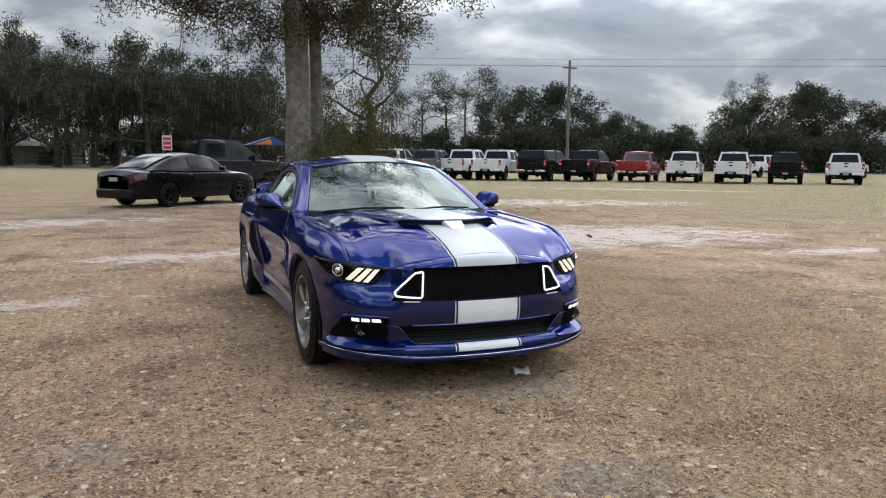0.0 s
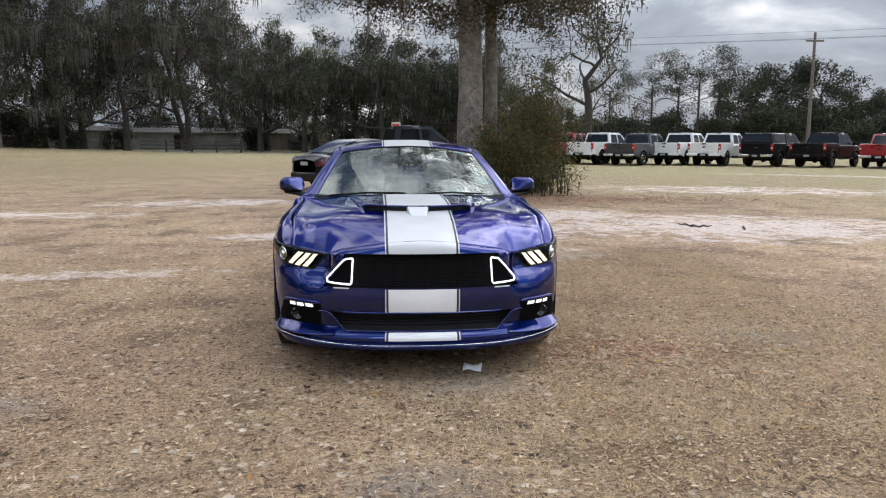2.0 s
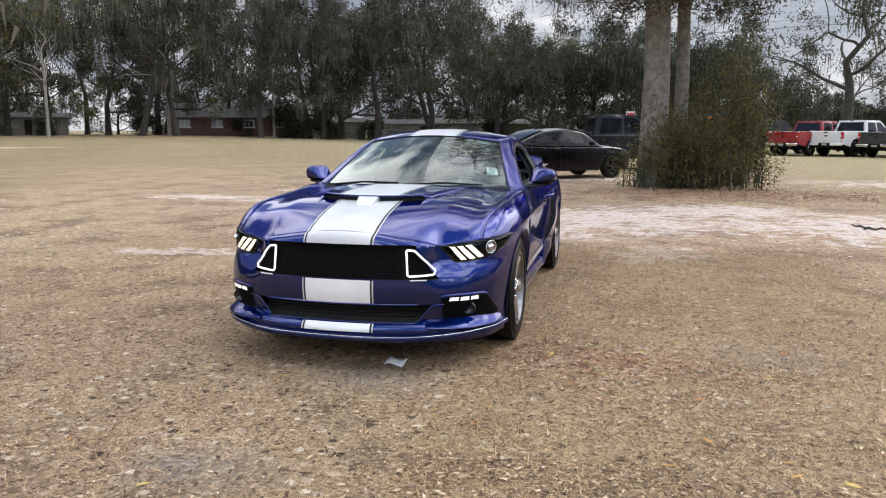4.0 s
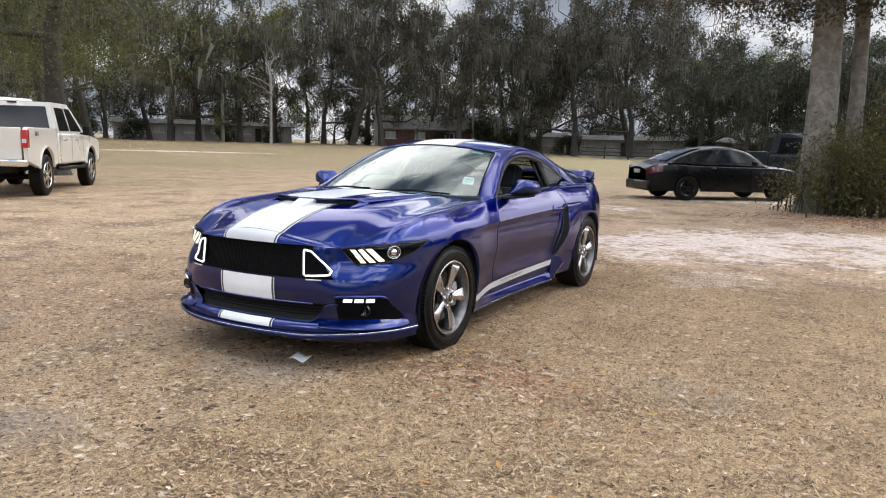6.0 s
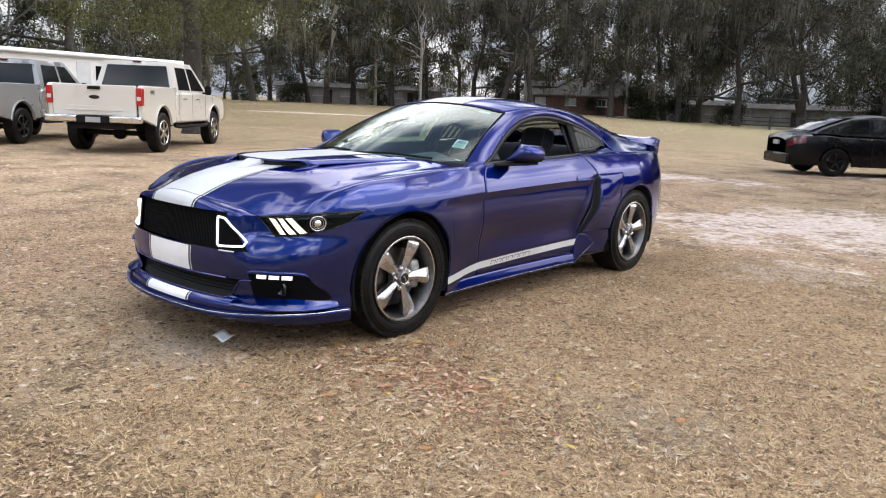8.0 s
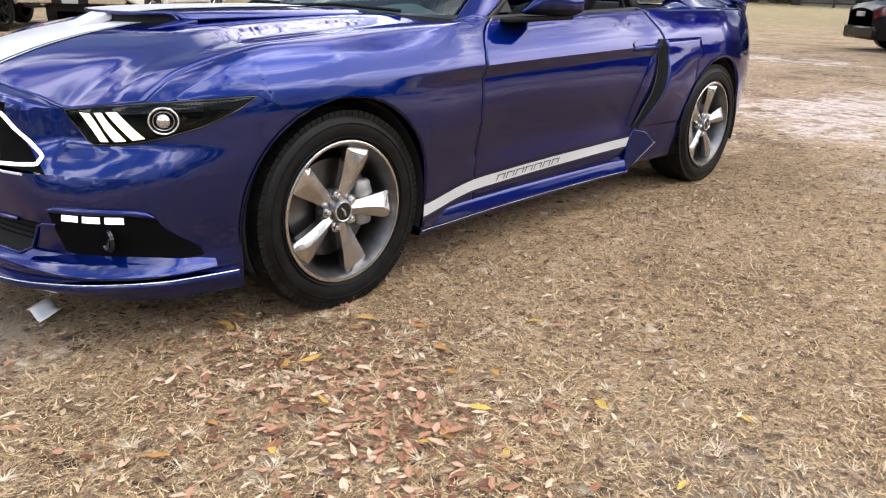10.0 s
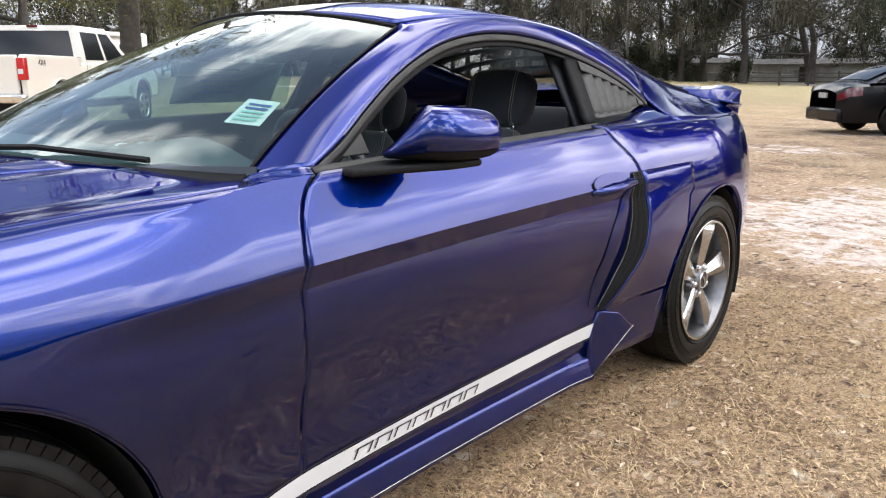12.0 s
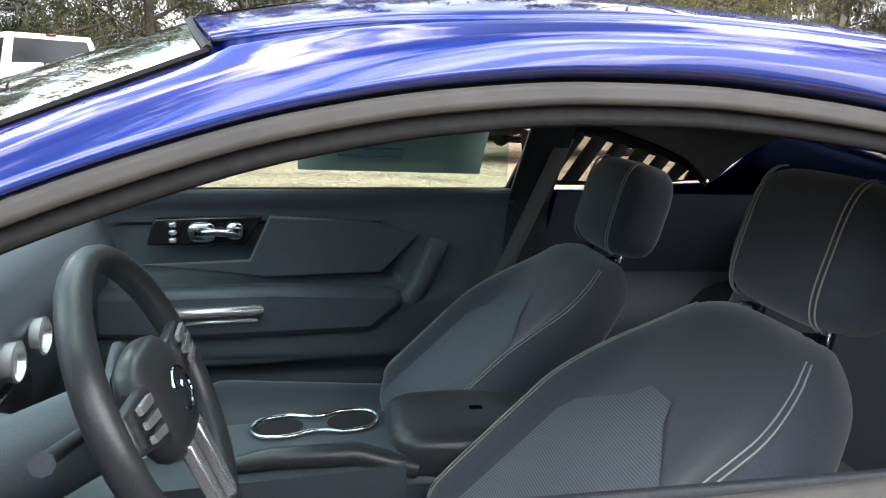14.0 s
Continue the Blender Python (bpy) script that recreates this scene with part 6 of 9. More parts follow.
# ---- cabin ----
def make_seat(cx, dz, lab):
    """Front seat with cushion, bolstered back and head restraint."""
    sh = Sheet()

    def cush(u, w):
        a = 2 * math.pi * u
        cxs = math.copysign(abs(math.cos(a)) ** 0.5, math.cos(a))
        dep = math.sin(a)
        z = 0.055 * math.copysign(abs(dep) ** 0.7, dep)
        if dep > 0:
            z += 0.05 * sstep(0.62, 0.95, abs(cxs))
        end = math.sqrt(max(0.03, 1 - (max(0.0, 0.18 - w) / 0.18) ** 2))
        y = lerp(1.14, 1.70, w)
        return Vector((cx + 0.265 * cxs * (0.7 + 0.3 * end), y, 0.47 + dz + 0.03 * (1 - w) + z * end))
    sh.grid(cush, lin(37)[:-1], [0.0, 0.01, 0.03, 0.06, 0.10, 0.14] + lin(10, 0.2, 1.0), closed=True)
    sh.poly([cush(u, 0.0) for u in lin(37)[:-1]])
    seat = sh.put("seat", "cloth", coupe, lab, smooth=60)
    B, T = Vector((cx, 1.62, 0.50 + dz)), Vector((cx, 2.075, 0.945 + dz))
    ax = (T - B)
    L = ax.length
    ax = ax / L
    fw = Vector((0, -ax.z, ax.y))           # out of the back's face

    hwid = pc([0.0, 0.25, 0.55, 0.72, 0.86, 0.95, 1.0], [0.235, 0.250, 0.252, 0.238, 0.195, 0.150, 0.110])
    bol = lambda w: 0.055 * sstep(0.0, 0.15, w) * (1 - sstep(0.50, 0.90, w))

    def back(u, w):
        # u round the section, w up
        a = 2 * math.pi * u
        cxs = math.copysign(abs(math.cos(a)) ** 0.6, math.cos(a))
        dep = math.copysign(abs(math.sin(a)) ** 0.6, math.sin(a))
        cap = math.sqrt(max(0.0, 1 - (max(0.0, w - 0.90) / 0.10) ** 2)) * math.sqrt(max(0.02, 1 - (max(0.0, 0.06 - w) / 0.06) ** 2))
        f = 0.058 * dep * cap
        if dep > 0:
            f += bol(w) * sstep(0.50, 0.90, abs(cxs)) * dep
        return B + ax * (L * w) + Vector((hwid(w) * cxs * (0.85 + 0.15 * cap), 0, 0)) + fw * f
    bk = Sheet().grid(back, lin(49)[:-1], [0.0, 0.01, 0.03] + lin(18, 0.06, 0.90) + [0.925, 0.95, 0.97, 0.985, 0.995, 1.0], closed=True)
    bk.put("backrest", "cloth", seat, smooth=60)

    def face(x, w, o=0.004):
        """Point on the front of the back."""
        r = clamp(abs(x) / hwid(w))
        dep = max(0.0, 1 - r ** (2 / 0.6)) ** 0.3
        cap = math.sqrt(max(0.0, 1 - (max(0.0, w - 0.90) / 0.10) ** 2))
        f = 0.058 * dep * cap + bol(w) * sstep(0.50, 0.90, r) * dep
        return B + ax * (L * w) + Vector((x, 0, 0)) + fw * (f + o)
    # lighter centre panel with a pointed top
    sh = Sheet()
    sh.grid(lambda u, w: face(lerp(-1, 1, u) * (0.15 * (1 - 0.80 * sstep(0.52, 0.70, w))), w, 0.004), lin(13), lin(14, 0.05, 0.70))
    sh.put("back_centre_panel", "cloth_insert", seat, smooth=60)
    for q in (1, -1):
        sh = Sheet()
        sh.tube([face(q * hwid(w) * 0.80, w, 0.001) for w in lin(34, 0.10, 0.93)], 0.0013, 5)
        sh.tube([face(q * hwid(w) * 0.845, w, 0.001) for w in lin(34, 0.10, 0.93)], 0.0013, 5)
        sh.put("seam_stitching", "stitch", seat)
    sh = Sheet()
    sh.box(cx - 0.20, cx + 0.20, 1.25, 1.70, 0.22, 0.43).put("seat_base", "dash_dark", seat, bevel=0.02)
    # head restraint
    sh = Sheet()
    hc = T + Vector((0, 0.030, 0.116))
    R = Matrix.Rotation(radians(-14), 4, "X")
    sh.blob(hc, (0.140, 0.058, 0.102), 28, 16, 3.8, R)
    sh.put("head_restraint", "cloth", seat, smooth=60)
    for q in (1, -1):
        sh = Sheet()
        sh.tube([hc + R @ Vector((q * 0.088, -0.0585 * abs(math.cos(t)) ** 0.5, 0.1025 * math.copysign(abs(math.sin(t)) ** 0.55, math.sin(t)))) for t in lin(30, -1.3, 1.35)], 0.0014, 5)
        sh.tube([hc + R @ Vector((q * 0.097, -0.0575 * abs(math.cos(t)) ** 0.5, 0.1015 * math.copysign(abs(math.sin(t)) ** 0.55, math.sin(t)))) for t in lin(30, -1.3, 1.35)], 0.0014, 5)
        sh.put("seam_stitching", "stitch", seat)
        sh = Sheet()
        sh.tube([T + Vector((q * 0.075, 0.0, -0.03)), T + Vector((q * 0.075, 0.015, 0.05))], 0.006, 8)
        sh.lathe([(-0.01, 0.016), (0.004, 0.015), (0.006, 0.006)], T + Vector((q * 0.075, -0.016, 0.012)), "z", 14)
        sh.put("restraint_post", "chrome", seat, smooth=50)
    return seat


make_seat(0.322, -0.001, "dark grey cloth driver's seat with pale stitching")
make_seat(-0.33, -0.045, "dark grey cloth passenger seat with pale stitching")

# rear bench and parcel shelf
sh = Sheet()
sh.blob((0, 2.62, 0.72), (0.62, 0.09, 0.30), 28, 12, 4.0, Matrix.Rotation(radians(-24), 4, "X"))
sh.blob((0, 2.38, 0.47), (0.62, 0.26, 0.10), 28, 10, 4.0)
sh.put("rear_bench", "cloth", coupe, "dark cloth rear bench seat", smooth=60)
sh = Sheet()
sh.box(-0.66, 0.66, 2.68, 3.36, 0.93, 0.96)
sh.box(-0.66, 0.66, 3.30, 3.36, 0.4, 0.96).put("parcel_shelf", "dash_dark", coupe, bevel=0.01)
sh = Sheet()
sh.box(-0.78, 0.78, 0.45, 2.75, 0.205, 0.235).put("cabin_floor", "dash_dark", coupe, smooth=0)

for sg in (1, -1):
    # door lining
    sh = Sheet()

    def card(u, w, sg=sg):
        y, z = lerp(0.72, 1.98, u), lerp(0.25, belt_z(1.3) + (0.012 if sg < 0 else -0.022), w)
        z += 0.025 * (y - 1.3) * w
        x = 0.775 - 0.012 * math.sin(math.pi * w)
        arm = sstep(0.655, 0.60, w) * sstep(0.30, 0.42, w) * sstep(0.0, 0.2, u) * sstep(0.93, 0.72, u)
        d = 0.070 * arm + 0.034 * sstep(0.90, 0.985, w)
        d += 0.022 * sstep(0.72, 0.88, u + 0.18 * (w - 0.6)) * sstep(0.97, 0.90, w)
        d -= 0.026 * sstep(0.66, 0.685, w) * sstep(0.885, 0.865, w) * sstep(0.16, 0.20, u) * sstep(0.76, 0.72, u + 0.10 * (w - 0.75))
        d += 0.016 * sstep(0.12, 0.17, w) * sstep(0.33, 0.28, w) * sstep(0.1, 0.2, u) * sstep(0.8, 0.7, u)
        return Vector((sg * (x - d), y, z))
    # driver's lining gets the darker material, passenger's the paler one
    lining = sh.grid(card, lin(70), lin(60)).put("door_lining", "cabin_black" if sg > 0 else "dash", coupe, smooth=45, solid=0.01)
    if sg < 0:
        sh = Sheet()
        sh.tube([(-0.690, 1.085, 0.665), (-0.668, 1.10, 0.672), (-0.668, 1.30, 0.682), (-0.690, 1.315, 0.68)], 0.013, 8)
        sh.tube([(-0.690, 1.12, 0.640), (-0.676, 1.13, 0.646), (-0.676, 1.30, 0.654), (-0.69, 1.305, 0.654)], 0.007, 8)
        sh.put("pull_handle", "silver", lining, smooth=60)
        sh = Sheet()
        sh.prism([(-0.742, 1.03, 0.835), (-0.742, 1.27, 0.838), (-0.742, 1.315, 0.915), (-0.742, 1.05, 0.905)], (0.018, 0, 0)).put("handle_bezel", "black_gloss", lining, out="closed", bevel=0.006)
        sh = Sheet()
        sh.blob((-0.718, 1.165, 0.872), (0.010, 0.035, 0.026), 14, 8, 3)
        sh.blob((-0.712, 1.205, 0.872), (0.008, 0.045, 0.010), 14, 8, 3)
        sh.blob((-0.718, 1.245, 0.876), (0.010, 0.022, 0.022), 14, 8, 3)
        sh.put("release_lever", "chrome", lining, smooth=60)
        sh = Sheet()
        for k in range(3):
            sh.blob((-0.720, 1.095, 0.850 + 0.02 * k), (0.006, 0.010, 0.007), 8, 6, 3)
        sh.put("lock_buttons", "silver", lining, smooth=60)
        sh = Sheet()
        sh.prism([(-0.738, 1.00, 0.785), (-0.738, 1.32, 0.752), (-0.738, 1.62, 0.765), (-0.738, 1.72, 0.87), (-0.738, 1.58, 0.905), (-0.738, 1.33, 0.915), (-0.738, 1.28, 0.80)], (0.012, 0, 0)).put("lining_insert", "dash_dark", lining, out="closed", bevel=0.012)
        sh = Sheet()
        sh.prism([(-0.745, 0.90, 0.725), (-0.745, 1.34, 0.740), (-0.745, 1.66, 0.730), (-0.745, 1.685, 0.69), (-0.745, 1.60, 0.612), (-0.745, 1.12, 0.592), (-0.745, 0.90, 0.60)], (0.070, 0, 0)).put("door_armrest", "dash_dark", lining, out="closed", bevel=0.024)
        sh = Sheet()
        ctr = [(0.95, 0.535), (1.15, 0.545), (1.35, 0.555), (1.52, 0.575), (1.63, 0.635), (1.71, 0.73), (1.765, 0.86)]
        cy_, cz_ = pc([0, 1, 2, 3, 4, 5, 6], [c[0] for c in ctr]), pc([0, 1, 2, 3, 4, 5, 6], [c[1] for c in ctr])
        sh.grid(lambda u, w: Vector((-0.715 - 0.012 * abs(2 * w - 1), cy_(u) + 0.035 * (w - 0.3) * clamp((u - 1) / 3), cz_(u) - 0.035 * (w - 0.3) * clamp((6.5 - u) / 3))), lin(25, 0, 6), lin(4))
        sh.put("lining_ribbon", "dash", lining, smooth=60, solid=0.02)
    # lower pillar trim and belt
    sh = Sheet()
    sh.grid(lambda u, w, sg=sg: Vector((sg * (gx(2.0, lerp(0.4, 1.22, w)) - 0.05 if w > 0.6 else 0.74), lerp(1.955, 2.07, u) + 0.06 * (w - 0.5), lerp(0.40, 1.24, w))), lin(5), lin(10)).put("pillar_trim", "cabin_black", coupe, smooth=60, solid=0.015)
    sh = Sheet()
    sh.grid(lambda u, w, sg=sg: Vector((sg * (0.655 + 0.045 * (1 - w)), lerp(1.86, 2.06, w) + 0.045 * u, lerp(0.62, 1.14, w))), lin(3), lin(8)).put("seat_belt", "belt", coupe, smooth=60, solid=0.002)
    sh = Sheet()
    sh.grid(lambda u, w, sg=sg: Vector((sg * (0.72 if w < 0.55 else gx(2.4, lerp(0.4, 1.0, w)) - 0.04), lerp(2.08, 2.75, u), lerp(0.40, 1.0, w))), lin(5), lin(8)).put("rear_side_trim", "dash_dark", coupe, smooth=60)

# passenger door glass is up
sh = Sheet()
pg = sh.grid(lambda u, w: glass_pt(lerp(0.99, 1.965, u) - 0.04 * w * u, lerp(win_b(lerp(0.99, 1.965, u)) - 0.01, win_t(lerp(0.99, 1.965, u)) - 0.03, w), -1, 0.0), lin(24), lin(8)).put("passenger_window", "wind", coupe, smooth=80)
pg.visible_shadow = False

# dashboard
sh = Sheet()


def dsh(u, w):
    x = lerp(-0.74, 0.74, u)
    prof = [(0.45, 0.945), (0.62, 0.965), (0.80, 0.955), (0.92, 0.905), (0.955, 0.83), (0.93, 0.74), (0.90, 0.64), (0.82, 0.50), (0.72, 0.36)]
    k = min(int(w * 8), 7)
    t = w * 8 - k
    y, z = lerp(prof[k][0], prof[k + 1][0], t), lerp(prof[k][1], prof[k + 1][1], t)
    hump = 0.045 * math.exp(-((x - 0.36) / 0.15) ** 2) * math.exp(-((w - 0.28) / 0.16) ** 2)
    y = max(y, ws_y0(x) + 0.02 + (0.0 if w > 0.1 else -0.0)) if w < 0.2 else y
    return Vector((x, y + 0.6 * hump, z + hump))


dash = sh.grid(dsh, lin(41), lin(33)).put("dashboard", "dash", coupe, smooth=60)
for x in (-0.13, 0.0, 0.13):
    sh = Sheet()
    sh.lathe([(0.0, 0.030), (0.018, 0.034), (0.02, 0.030), (0.008, 0.026)], (x, 0.955, 0.80), "y", 20)
    sh.put("air_vent", "silver", dash, smooth=50)
sh = Sheet()
sh.box(-0.12, 0.12, 0.93, 0.952, 0.655, 0.745).put("centre_screen", "black_gloss", dash, bevel=0.006)
for k in range(6):
    Sheet().box(-0.11 + 0.038 * k, -0.085 + 0.038 * k, 0.915, 0.94, 0.60, 0.635).put("toggle_switch", "silver", dash, bevel=0.003)
for x in (0.28, 0.44):
    Sheet().lathe([(0.0, 0.055), (0.02, 0.060), (0.022, 0.056), (0.0, 0.052)], (x, 0.945, 0.895), "y", 24).put("gauge_ring", "silver", dash, smooth=50)

# steering wheel
SWC = Vector((0.335, 1.240, 0.875))
tilt = Matrix.Translation(SWC) @ Matrix.Rotation(radians(24), 4, "X")
sh = Sheet()
n = 48
b = len(sh.v)
for i in range(n):
    a = 2 * math.pi * i / n
    for k in range(12):
        q = 2 * math.pi * k / 12
        r = 0.180 + 0.0165 * math.cos(q)
        sh.v.append(tuple(tilt @ Vector((r * math.cos(a), 0.019 * math.sin(q), r * math.sin(a)))))
for i in range(n):
    for k in range(12):
        sh.f.append((i * 12 + k, ((i + 1) % n) * 12 + k, ((i + 1) % n) * 12 + (k + 1) % 12, i * 12 + (k + 1) % 12))
steer = sh.put("steering_wheel", "leather", coupe, "black leather steering wheel with silver spoke trim", smooth=80)
sh = Sheet()
sh.blob((0, 0, 0), (0.082, 0.028, 0.070), 24, 12, 3.0)
sh.v = [tuple(tilt @ Vector(p)) for p in sh.v]
sh.put("airbag_cover", "leather", steer, smooth=60)
for ang in (0.12, math.pi - 0.12):
    d = Vector((math.cos(ang), 0, math.sin(ang)))
    s = Vector((-d.z, 0, d.x)) * (1 if d.x > 0 else -1)
    sh = Sheet()
    sh.prism([tilt @ (d * 0.06 + s * 0.034), tilt @ (d * 0.168 + s * 0.026), tilt @ (d * 0.168 - s * 0.018), tilt @ (d * 0.06 - s * 0.040)], tilt.to_3x3() @ Vector((0, 0.018, 0)))
    sh.put("spoke", "leather", steer, out="closed", bevel=0.006)
    for k in range(3):
        o_ = Vector((0, 0.022, 0))
        sh = Sheet()
        sh.prism([tilt @ (d * 0.10 + s * (0.026 - 0.018 * k) + o_), tilt @ (d * 0.145 + s * (0.024 - 0.016 * k) + o_), tilt @ (d * 0.145 + s * (0.016 - 0.016 * k) + o_), tilt @ (d * 0.10 + s * (0.016 - 0.018 * k) + o_)], tilt.to_3x3() @ Vector((0, 0.006, 0)))
        sh.put("wheel_button", "silver", steer, out="closed")
for q in (1, -1):
    sh = Sheet()
    sh.prism([tilt @ Vector((q * 0.020, 0.006, -0.055)), tilt @ Vector((q * 0.045, 0.006, -0.055)), tilt @ Vector((q * 0.040, 0.006, -0.166)), tilt @ Vector((q * 0.022, 0.006, -0.168))], tilt.to_3x3() @ Vector((0, 0.016, 0)))
    sh.put("lower_spoke_trim", "silver", steer, out="closed", bevel=0.003)
sh = Sheet()
sh.tube([tilt @ Vector((0.034 * math.cos(a), 0.031, 0.026 * math.sin(a))) for a in lin(18, 0.3, 5.6)], 0.0018, 5)
sh.tube([tilt @ Vector((x, 0.031, z)) for x, z in ((-0.016, -0.012), (-0.004, 0.006), (0.006, 0.002), (0.012, 0.012), (0.016, 0.004))], 0.0022, 5)
sh.put("cover_emblem", "chrome", steer)
sh = Sheet()
sh.tube([tilt @ Vector((0, -0.03, 0)), tilt @ Vector((0, -0.18, -0.01)), Vector((0.335, 0.90, 0.80))], [0.05, 0.062, 0.085], 16)
sh.put("steering_column", "dash", coupe, smooth=50)
for q in (1, -1):
    sh = Sheet()
    sh.tube([tilt @ Vector((q * 0.04, -0.07, 0.01)), tilt @ Vector((q * 0.14, -0.075, 0.03)), tilt @ Vector((q * 0.165, -0.07, 0.035))], [0.008, 0.009, 0.013], 8)
    sh.put("column_stalk", "dash_dark", coupe, smooth=50)

# centre console
sh = Sheet()
sh.grid(lambda u, w: Vector((lerp(-0.125, 0.095, u), lerp(0.90, 1.58, w), 0.655 - 0.045 * (1 - w) - 0.012 * (2 * u - 1) ** 4)), lin(9), lin(12))
sh.grid(lambda u, w: Vector((0.095 + 0.012 * (1 - u), lerp(0.90, 1.58, w), lerp(0.25, 0.643 - 0.045 * (1 - w), u))), lin(4), lin(12))
sh.grid(lambda u, w: Vector((-0.125 - 0.012 * (1 - u), lerp(0.90, 1.58, w), lerp(0.25, 0.643 - 0.045 * (1 - w), u))), lin(4), lin(12))
cons = sh.put("centre_console", "dash", coupe, smooth=50)
sh = Sheet()
sh.blob((-0.02, 1.72, 0.645), (0.115, 0.16, 0.045), 22, 10, 4.5)
sh.put("console_armrest", "leather", coupe, smooth=60)
sh = Sheet()
sh.box(-0.12, 0.09, 1.56, 1.95, 0.24, 0.62).put("console_bin", "dash_dark", coupe, bevel=0.015)


def cup_outline(k):
    """Two joined rings seen from above."""
    a = 2 * math.pi * k
    q = math.cos(a)
    wv_ = 0.043 * math.sqrt(max(0.0, 1 - abs(q) ** 6)) * (0.70 + 0.30 * sstep(0.05, 0.45, abs(q)))
    return -0.062 + math.copysign(wv_, math.sin(a)), 1.435 + 0.112 * q


sh = Sheet()
pts = [(*cup_outline(k), 0.660 - 0.045 * (1 - (cup_outline(k)[1] - 0.90) / 0.68)) for k in lin(81)]
sh.tube(pts, 0.0042, 8, cap=False).put("cup_holder_ring", "chrome", cons, smooth=60)
# flat near-black discs paint the shade down in the wells
for y in (1.372, 1.498):
    sh = Sheet()
    sh.grid(lambda u, w, y=y: Vector((-0.062 + 0.036 * w * math.cos(2 * math.pi * u), y + 0.042 * w * math.sin(2 * math.pi * u), 0.6585 - 0.045 * (1 - (y + 0.042 * w * math.sin(2 * math.pi * u) - 0.90) / 0.68))), lin(25), (0.0, 0.6, 1.0))
    sh.put("cup_well", "void", cons, smooth=50)
sh = Sheet()
sh.tube([(0.075, 1.60, 0.625), (0.072, 1.50, 0.655), (0.068, 1.36, 0.652), (0.066, 1.30, 0.64)], [0.018, 0.020, 0.018, 0.014], 10)
sh.put("parking_brake", "leather", cons, smooth=60)
sh = Sheet()
sh.tube([(-0.03, 1.18, 0.64), (-0.03, 1.165, 0.71)], [0.012, 0.010], 8)
sh.blob((-0.03, 1.16, 0.735), (0.026, 0.030, 0.032), 14, 10)
sh.put("gear_lever", "leather", cons, smooth=60)
sh = Sheet()
sh.tube([(-0.03 + 0.05 * math.cos(a), 1.185 + 0.07 * math.sin(a), 0.638) for a in lin(25, 0, 2 * math.pi)], 0.004, 6, cap=False).put("lever_ring", "silver", cons, smooth=60)
# inner mirror
sh = Sheet()
sh.blob((0.0, 1.10, 1.215), (0.12, 0.018, 0.035), 18, 10, 3.5).put("inner_mirror", "black_trim", coupe, smooth=60)

# ---- pickups ----
CARCOL = {"white": (0.72, 0.72, 0.71), "pearl": (0.62, 0.59, 0.53), "black": (0.004, 0.004, 0.0055), "red": (0.26, 0.006, 0.010), "grey": (0.055, 0.058, 0.062),
          "silver_car": (0.36, 0.36, 0.355), "navy": (0.018, 0.055, 0.12), "charcoal": (0.022, 0.026, 0.034)}
for k, c in CARCOL.items():
    M[k] = paint(k + "_car_paint", c, 0.3, metal=0.5 if k in ("silver_car", "grey", "navy") else 0.0, coat=0.3 if k in ("black", "charcoal") else 0.9, ior=1.4)
    if k in ("black", "charcoal"):
        M[k].node_tree.nodes["Principled BSDF"].inputs["Specular IOR Level"].default_value = 0.15
M["dark_glass"] = Mat("dark_car_glass", (0.006, 0.007, 0.008), 0.06, Specular_IOR_Level=0.4).m
M["plate"] = Mat("dull_plate", (0.35, 0.36, 0.36), 0.4).m


def road_wheel(parent, x, y, r, w, sg, rim="alloy_bright", spokes=6):
    c = Vector((x, y, r))
    t = Sheet()
    t.lathe([(-w / 2, r * 0.6), (-w / 2, r * 0.9), (-w / 2 + 0.03, r), (w / 2 - 0.03, r), (w / 2, r * 0.92), (w / 2 + 0.006, r * 0.75), (w / 2 - 0.01, r * 0.62)], c, "x", 28, sg)
    wl = t.put("wheel", "tyre", parent, smooth=40)
    t = Sheet()
    t.lathe([(w / 2 - 0.005, r * 0.63), (w / 2, r * 0.60), (w / 2 - 0.06, r * 0.53), (w / 2 - 0.07, 0.001)], c, "x", 24, sg)
    # barrel coloured near-black for the shade behind the spokes
    t.put("rim_barrel", "void", wl, smooth=40)
    t = Sheet()
    t.lathe([(w / 2 - 0.004, r * 0.635), (w / 2 + 0.004, r * 0.61), (w / 2 - 0.006, r * 0.57)], c, "x", 24, sg)
    for k in range(spokes):
        R = Matrix.Translation(c) @ Matrix.Rotation(2 * math.pi * k / spokes, 4, "X")
        t.box(sg * (w / 2 - 0.045), sg * (w / 2 - 0.006), -r * 0.085, r * 0.085, r * 0.08, r * 0.60, R)
    t.lathe([(w / 2 - 0.02, r * 0.16), (w / 2 - 0.002, r * 0.13), (w / 2, 0.001)], c, "x", 14, sg)
    t.put("rim", rim, wl, smooth=40)
    return wl


